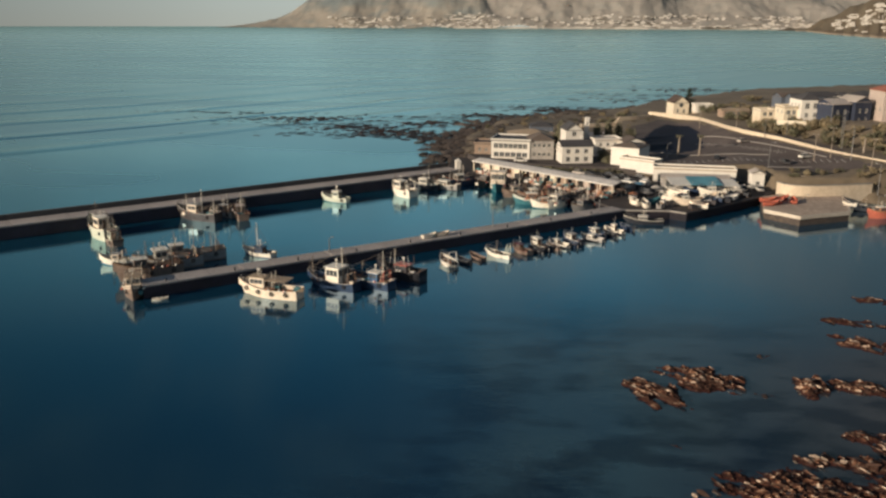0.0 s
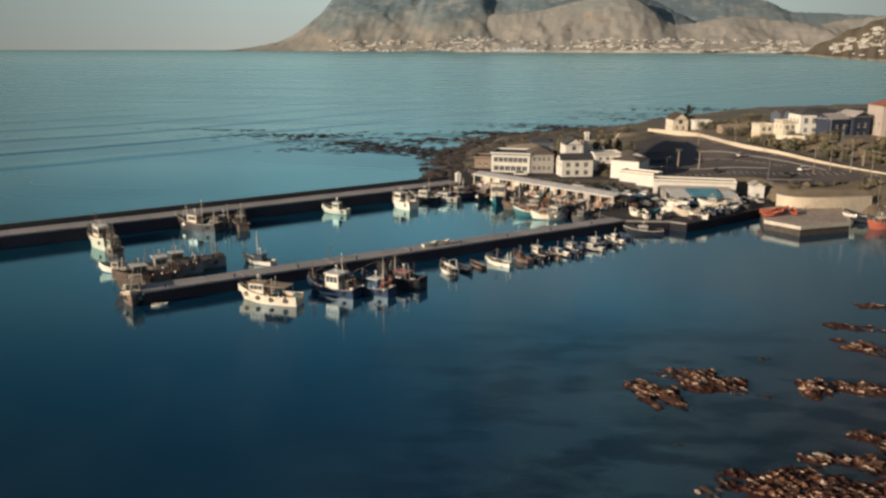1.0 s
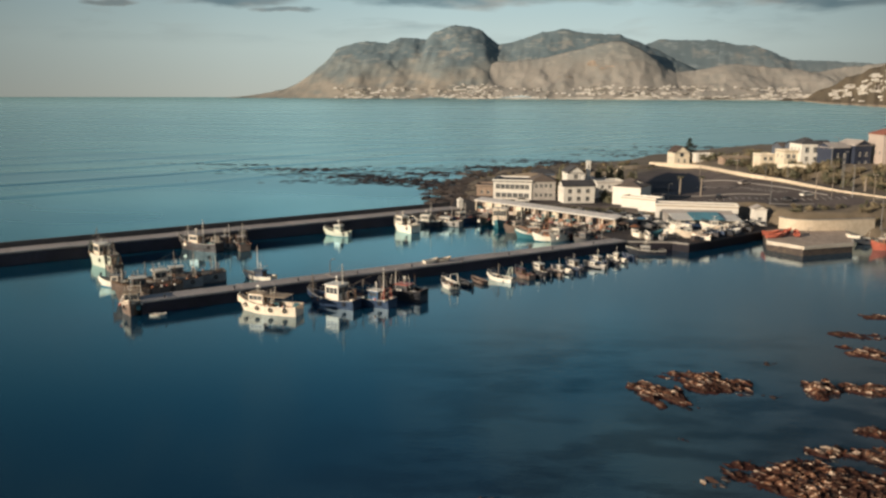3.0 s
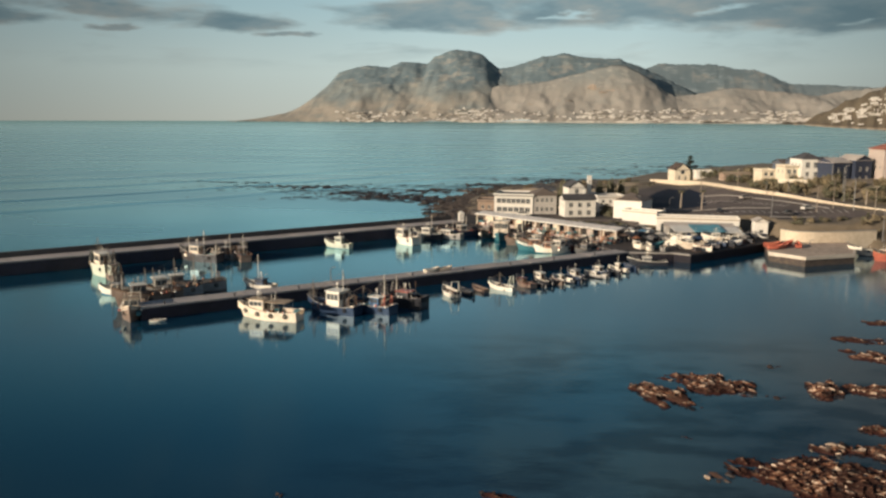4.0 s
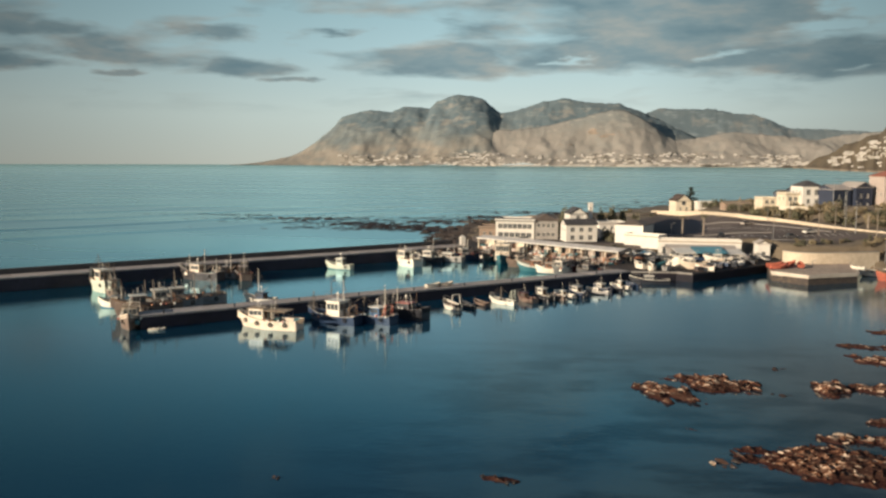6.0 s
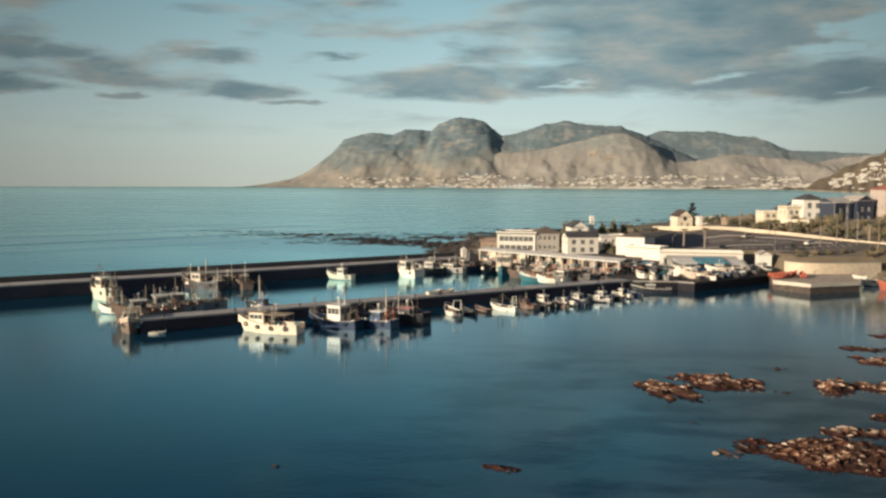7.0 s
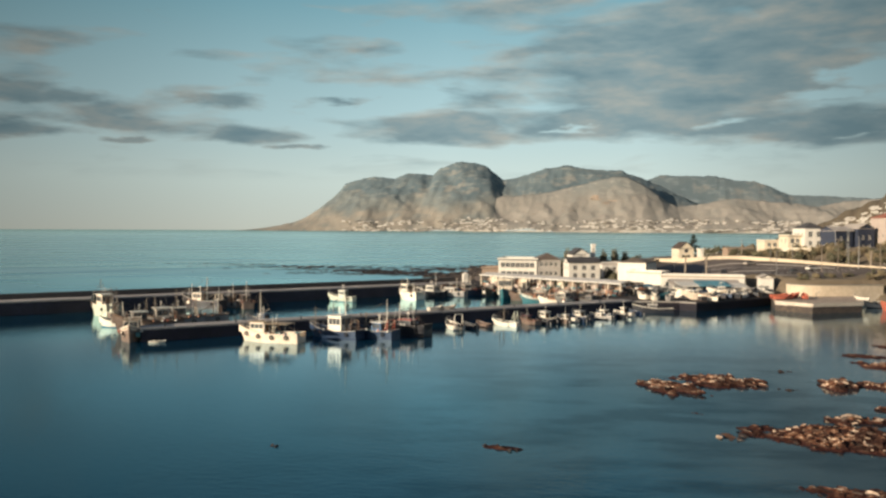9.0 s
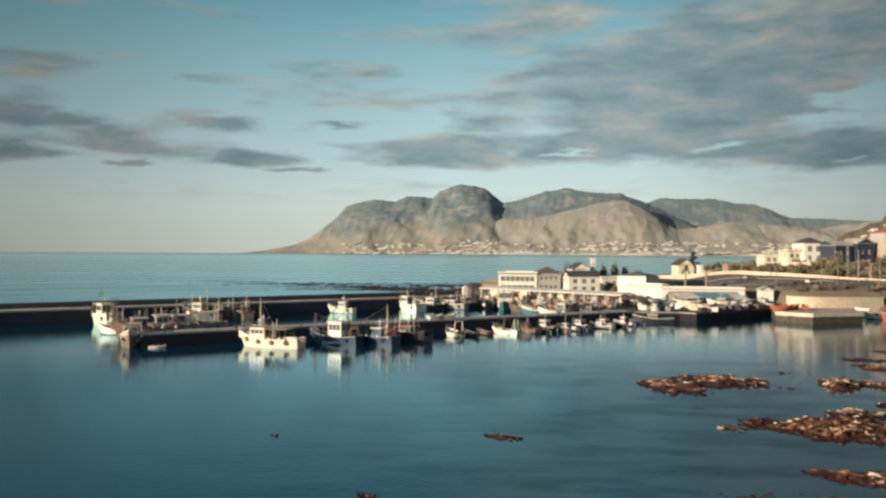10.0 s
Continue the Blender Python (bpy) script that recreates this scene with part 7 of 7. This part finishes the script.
def pine(x, y, h):
    th = empty("pine_tree", "dark narrow pine beside the chapel", "tree", pose(x, y, gz(x, y) - 0.1), "trees")
    part("trunk", rod(bmesh.new(), (0, 0, 0), (0, 0, h * 0.95), 0.28, 0.04, 8), "bark", th)
    rnd = random.Random(4)
    bm = bmesh.new()
    limbs = bmesh.new()
    for k in range(130):
        f = rnd.uniform(0.1, 1.0)
        z = h * f
        L = (1.10 - f) * h * 0.48 * rnd.uniform(0.6, 1.15)
        a = rnd.uniform(0, 6.3)
        tip = Vector((L * math.cos(a), L * math.sin(a), z - 0.12 * L))
        rod(limbs, (0, 0, z), tip, 0.05, 0.02, 4)
        for q in range(16):
            c = Vector((0, 0, z)).lerp(tip, rnd.uniform(0.3, 1.05)) + Vector((rnd.gauss(0, 0.15), rnd.gauss(0, 0.15), rnd.gauss(0, 0.12)))
            u = Vector((rnd.gauss(0, 1), rnd.gauss(0, 1), rnd.gauss(0, 0.5))).normalized() * 0.34
            w = u.orthogonal().normalized() * 0.12
            bm.faces.new([bm.verts.new(c + p) for p in (-u, w, u, -w)])
    part("limbs", limbs, "bark", th)
    part("crown", bm, "leafdark", th)
    return th


pine(67.0, 397, 11.5)


def palm(x, y, h):
    th = empty("palm_tree", "tall palm with a ragged crown in the car park", "tree", pose(x, y, gz(x, y) - 0.1), "trees")
    part("trunk", rod(bmesh.new(), (0, 0, 0), (0.1, 0.1, h), 0.34, 0.22, 9), "pole", th)
    for k in range(16):
        bm = bmesh.new()
        a, droop = k * 2.4, 0.25 + 0.9 * (k / 16)
        prev = None
        for q in range(7):
            t = q / 6
            rr, zz = 1.9 * t * (1 - 0.25 * droop), h + 0.7 * t - droop * 1.9 * t * t
            c = Vector((0.1 + rr * math.cos(a), 0.1 + rr * math.sin(a), zz))
            n = Vector((-math.sin(a), math.cos(a), -0.35)) * 0.30 * math.sin(math.pi * min(1, t + 0.12))
            m2 = Vector((math.sin(a), -math.cos(a), -0.35)) * 0.30 * math.sin(math.pi * min(1, t + 0.12))
            cur = [bm.verts.new(c + n), bm.verts.new(c), bm.verts.new(c + m2)]
            if prev:
                bm.faces.new((prev[0], cur[0], cur[1], prev[1]))
                bm.faces.new((prev[1], cur[1], cur[2], prev[2]))
            prev = cur
        part("frond", bm, "leafdry" if k > 10 else "leaf", th)
    return th


palm(44.8, 279.0, 6.6)
palm(51.0, 276.4, 6.6)
palm(96.0, 262.0, 5.0)

for k in range(26):
    t = k / 25
    shrub(-2 + 30 * t, 258.6 - 3.4 * t + random.uniform(-0.5, 0.5), random.uniform(0.8, 1.3), random.uniform(0.9, 1.5), 0 if k % 3 else 2)

sheet_over("dark_tarmac", [(34.5, 285), (44.7, 282), (55.5, 291), (60, 330), (60, 354), (52.5, 364), (45, 345), (39, 323)], 0.085, "freshtar", "dark navy patch on the car park", "paving")
spots = []
for k in range(420):
    x, y = random.uniform(-34, 40), random.uniform(283, 440)
    c = float(inside_distance(np.array([[x]]), np.array([[y]]), COAST)[0, 0])
    if 2 < c < 46 and random.random() < 1.15 - c / 45 and not (-14 < x < 30 and y < 345):
        spots.append((x, y, gz(x, y) + 0.1, random.uniform(0.4, 1.5), 0.5, random.gauss(0, 0.5), 1.7))
tagged(stones_mesh("shore_stones", spots, "darkrock"), "dark stones scattered over the shore behind the harbour", "stones", kind="stuff")
for k in range(60):
    x, y = random.uniform(-26, 52), random.uniform(300, 400)
    if x > 33 + (y - 300) * 0.08 and y < 362:
        continue
    shrub(x, y, random.uniform(0.9, 2.0), random.uniform(0.6, 1.4), 1 if k % 4 else 0)
building("back_roof", 1.0, 300, 10, 8, 8, 4.4, "cream", "tanroof", "hip", "cream cottage with a tan roof behind the annex", ((3, 1, 1, 2.2),), rise=1.5)
building("back_flat", 18.6, 288, 14, 9, 7, 5.4, "white", "tinroof", "flat", "white flat-roofed block behind the harbour house", ((3, 1, 1, 2.2), (3, 1, 3.4, 4.6)))
building("back_flat", -22.5, 288, 0, 8, 9, 3.4, "brick", "brownroof", "flat", "low brown flat-roofed store by the rocks", ((3, 1, 1, 2.2),))
building("back_lean", 28.0, 284, 10, 7, 8, 3.2, "white", "brownroof", "gable_y", "small white shed with a brown roof behind the store", (), rise=1.3, category="shed")
for k, (x, y) in enumerate(((5.5, 309), (20.5, 311), (1.5, 303), (20.6, 266.5), (22.6, 270.5), (19.8, 271), (29, 300), (7.5, 312), (24.5, 316), (28.5, 320), (33, 312), (20.5, 276), (4.6, 300))):
    th = shrub(x, y, 1.9, 3.4 + 0.5 * (k % 3), 0)
    tagged(th, "dark green bushy tree between the harbour buildings", "tree")
for x, y, r, h in ((6.4, 300, 2.3, 9.4), (8.2, 303, 1.8, 8.0), (20.6, 303, 2.6, 8.8), (24.4, 305, 2.4, 7.6), (28.2, 307, 2.2, 6.4), (31.5, 303, 2.0, 5.4)):
    th = shrub(x, y, r, h, 0)
    tagged(th, "tall dark tree rising behind the harbour roofs", "tree")

for k, (x, y) in enumerate(((71.0, 372), (73.0, 370), (76.0, 374), (70.0, 378))):
    th = shrub(x, y, 2.0, 3.2 + 0.5 * (k % 2), 0)
    tagged(th, "dark bushy tree between the chapel and the arcade", "tree")

for k in range(60):
    x, y = random.uniform(70, 175), random.uniform(348, 480)
    if x < 70 + (y - 360) * 0.35:
        continue
    th = shrub(x, y, random.uniform(1.6, 4.2), random.uniform(0.9, 2.4), 1 if k % 3 else 0)
for k, (hx0, hy0, mat, rmat) in enumerate(((120, 396, "shadeblue", "slate"), (137, 388, "grey", "slate"), (104, 384, "shadeblue", "brownroof"), (150, 404, "shadeblue", "tinroof"), (134, 414, "white", "slate"))):
    building("slope_house", hx0, hy0, 6 + 4 * (k % 3), 9, 8, 4.8 + 0.4 * (k % 2), mat, rmat, "hip" if k % 2 else "gable_x", "low house on the slope behind the villa", ((3, 1.1, 0.8, 2.1),), rise=1.5)

# more laid-up craft and vehicles on the quay
YARD = [(26.5, 209.5, 100, 4.6, "hullwhite"), (30.5, 209.0, 60, 4.2, "hullgrey"), (33.2, 218.6, 150, 5.0, "hullwhite"), (41.6, 217.4, 45, 5.2, "hullwhite"), (44.6, 220.4, 45, 4.8, "hullcream"), (48.4, 223.2, 50, 4.4, "hullwhite"), (29.0, 213.2, 20, 4.0, "hullteal"), (24.0, 212.4, 120, 4.4, "hullwhite"), (53.4, 232.6, 10, 5.0, "hullwhite"), (41.2, 228.6, 170, 5.2, "hullblue"), (49.8, 227.4, 150, 4.6, "hullwhite")]
for k, (x, y, a, L, m) in enumerate(YARD):
    boat(x, y, a, L, L * 0.38, 0.9, m, {"hullwhite": "white", "hullgrey": "grey", "hullcream": "cream", "hullteal": "teal", "hullblue": "navy"}[m] + " runabout laid up on the quay paving", (0.6, 1.2, 0.7, 0.8) if k % 2 else None, "hullgrey" if k % 3 else "hullblue", m, cabin="hullwhite", kind="motor_boat", z=2.45, motor=1, bench=k % 2 == 0)
for k, (x, y, a) in enumerate(((24.5, 246.5, -35), (21, 249.6, -35), (27.6, 243.2, -35), (30.4, 239.6, -30), (28.6, 225.0, 80), (32.4, 231.6, 15), (15.4, 249.8, -38), (55.4, 233.8, 95), (59.8, 234.2, 95), (25.8, 221.2, 60))):
    copy_thing(CARS[(3, 1, 3, 0, 2, 3, 1, 3, 0, 1)[k]], pose(x, y, 2.14, 0, 0, a))

ribbon("quay_coping", [(20.3, 205.1), (32.0, 205.7), (35.6, 203.6)], 1.9, 2.2, 0.7, "concrete", "pale worn coping along the quay edge", "coping")
ribbon("slipway_coping", [(55.4, 209.5), (61.75, 202.7), (75.0, 209.4)], 1.45, 2.32, 0.5, "tinroof", "pale worn coping along the slipway quay", "coping")
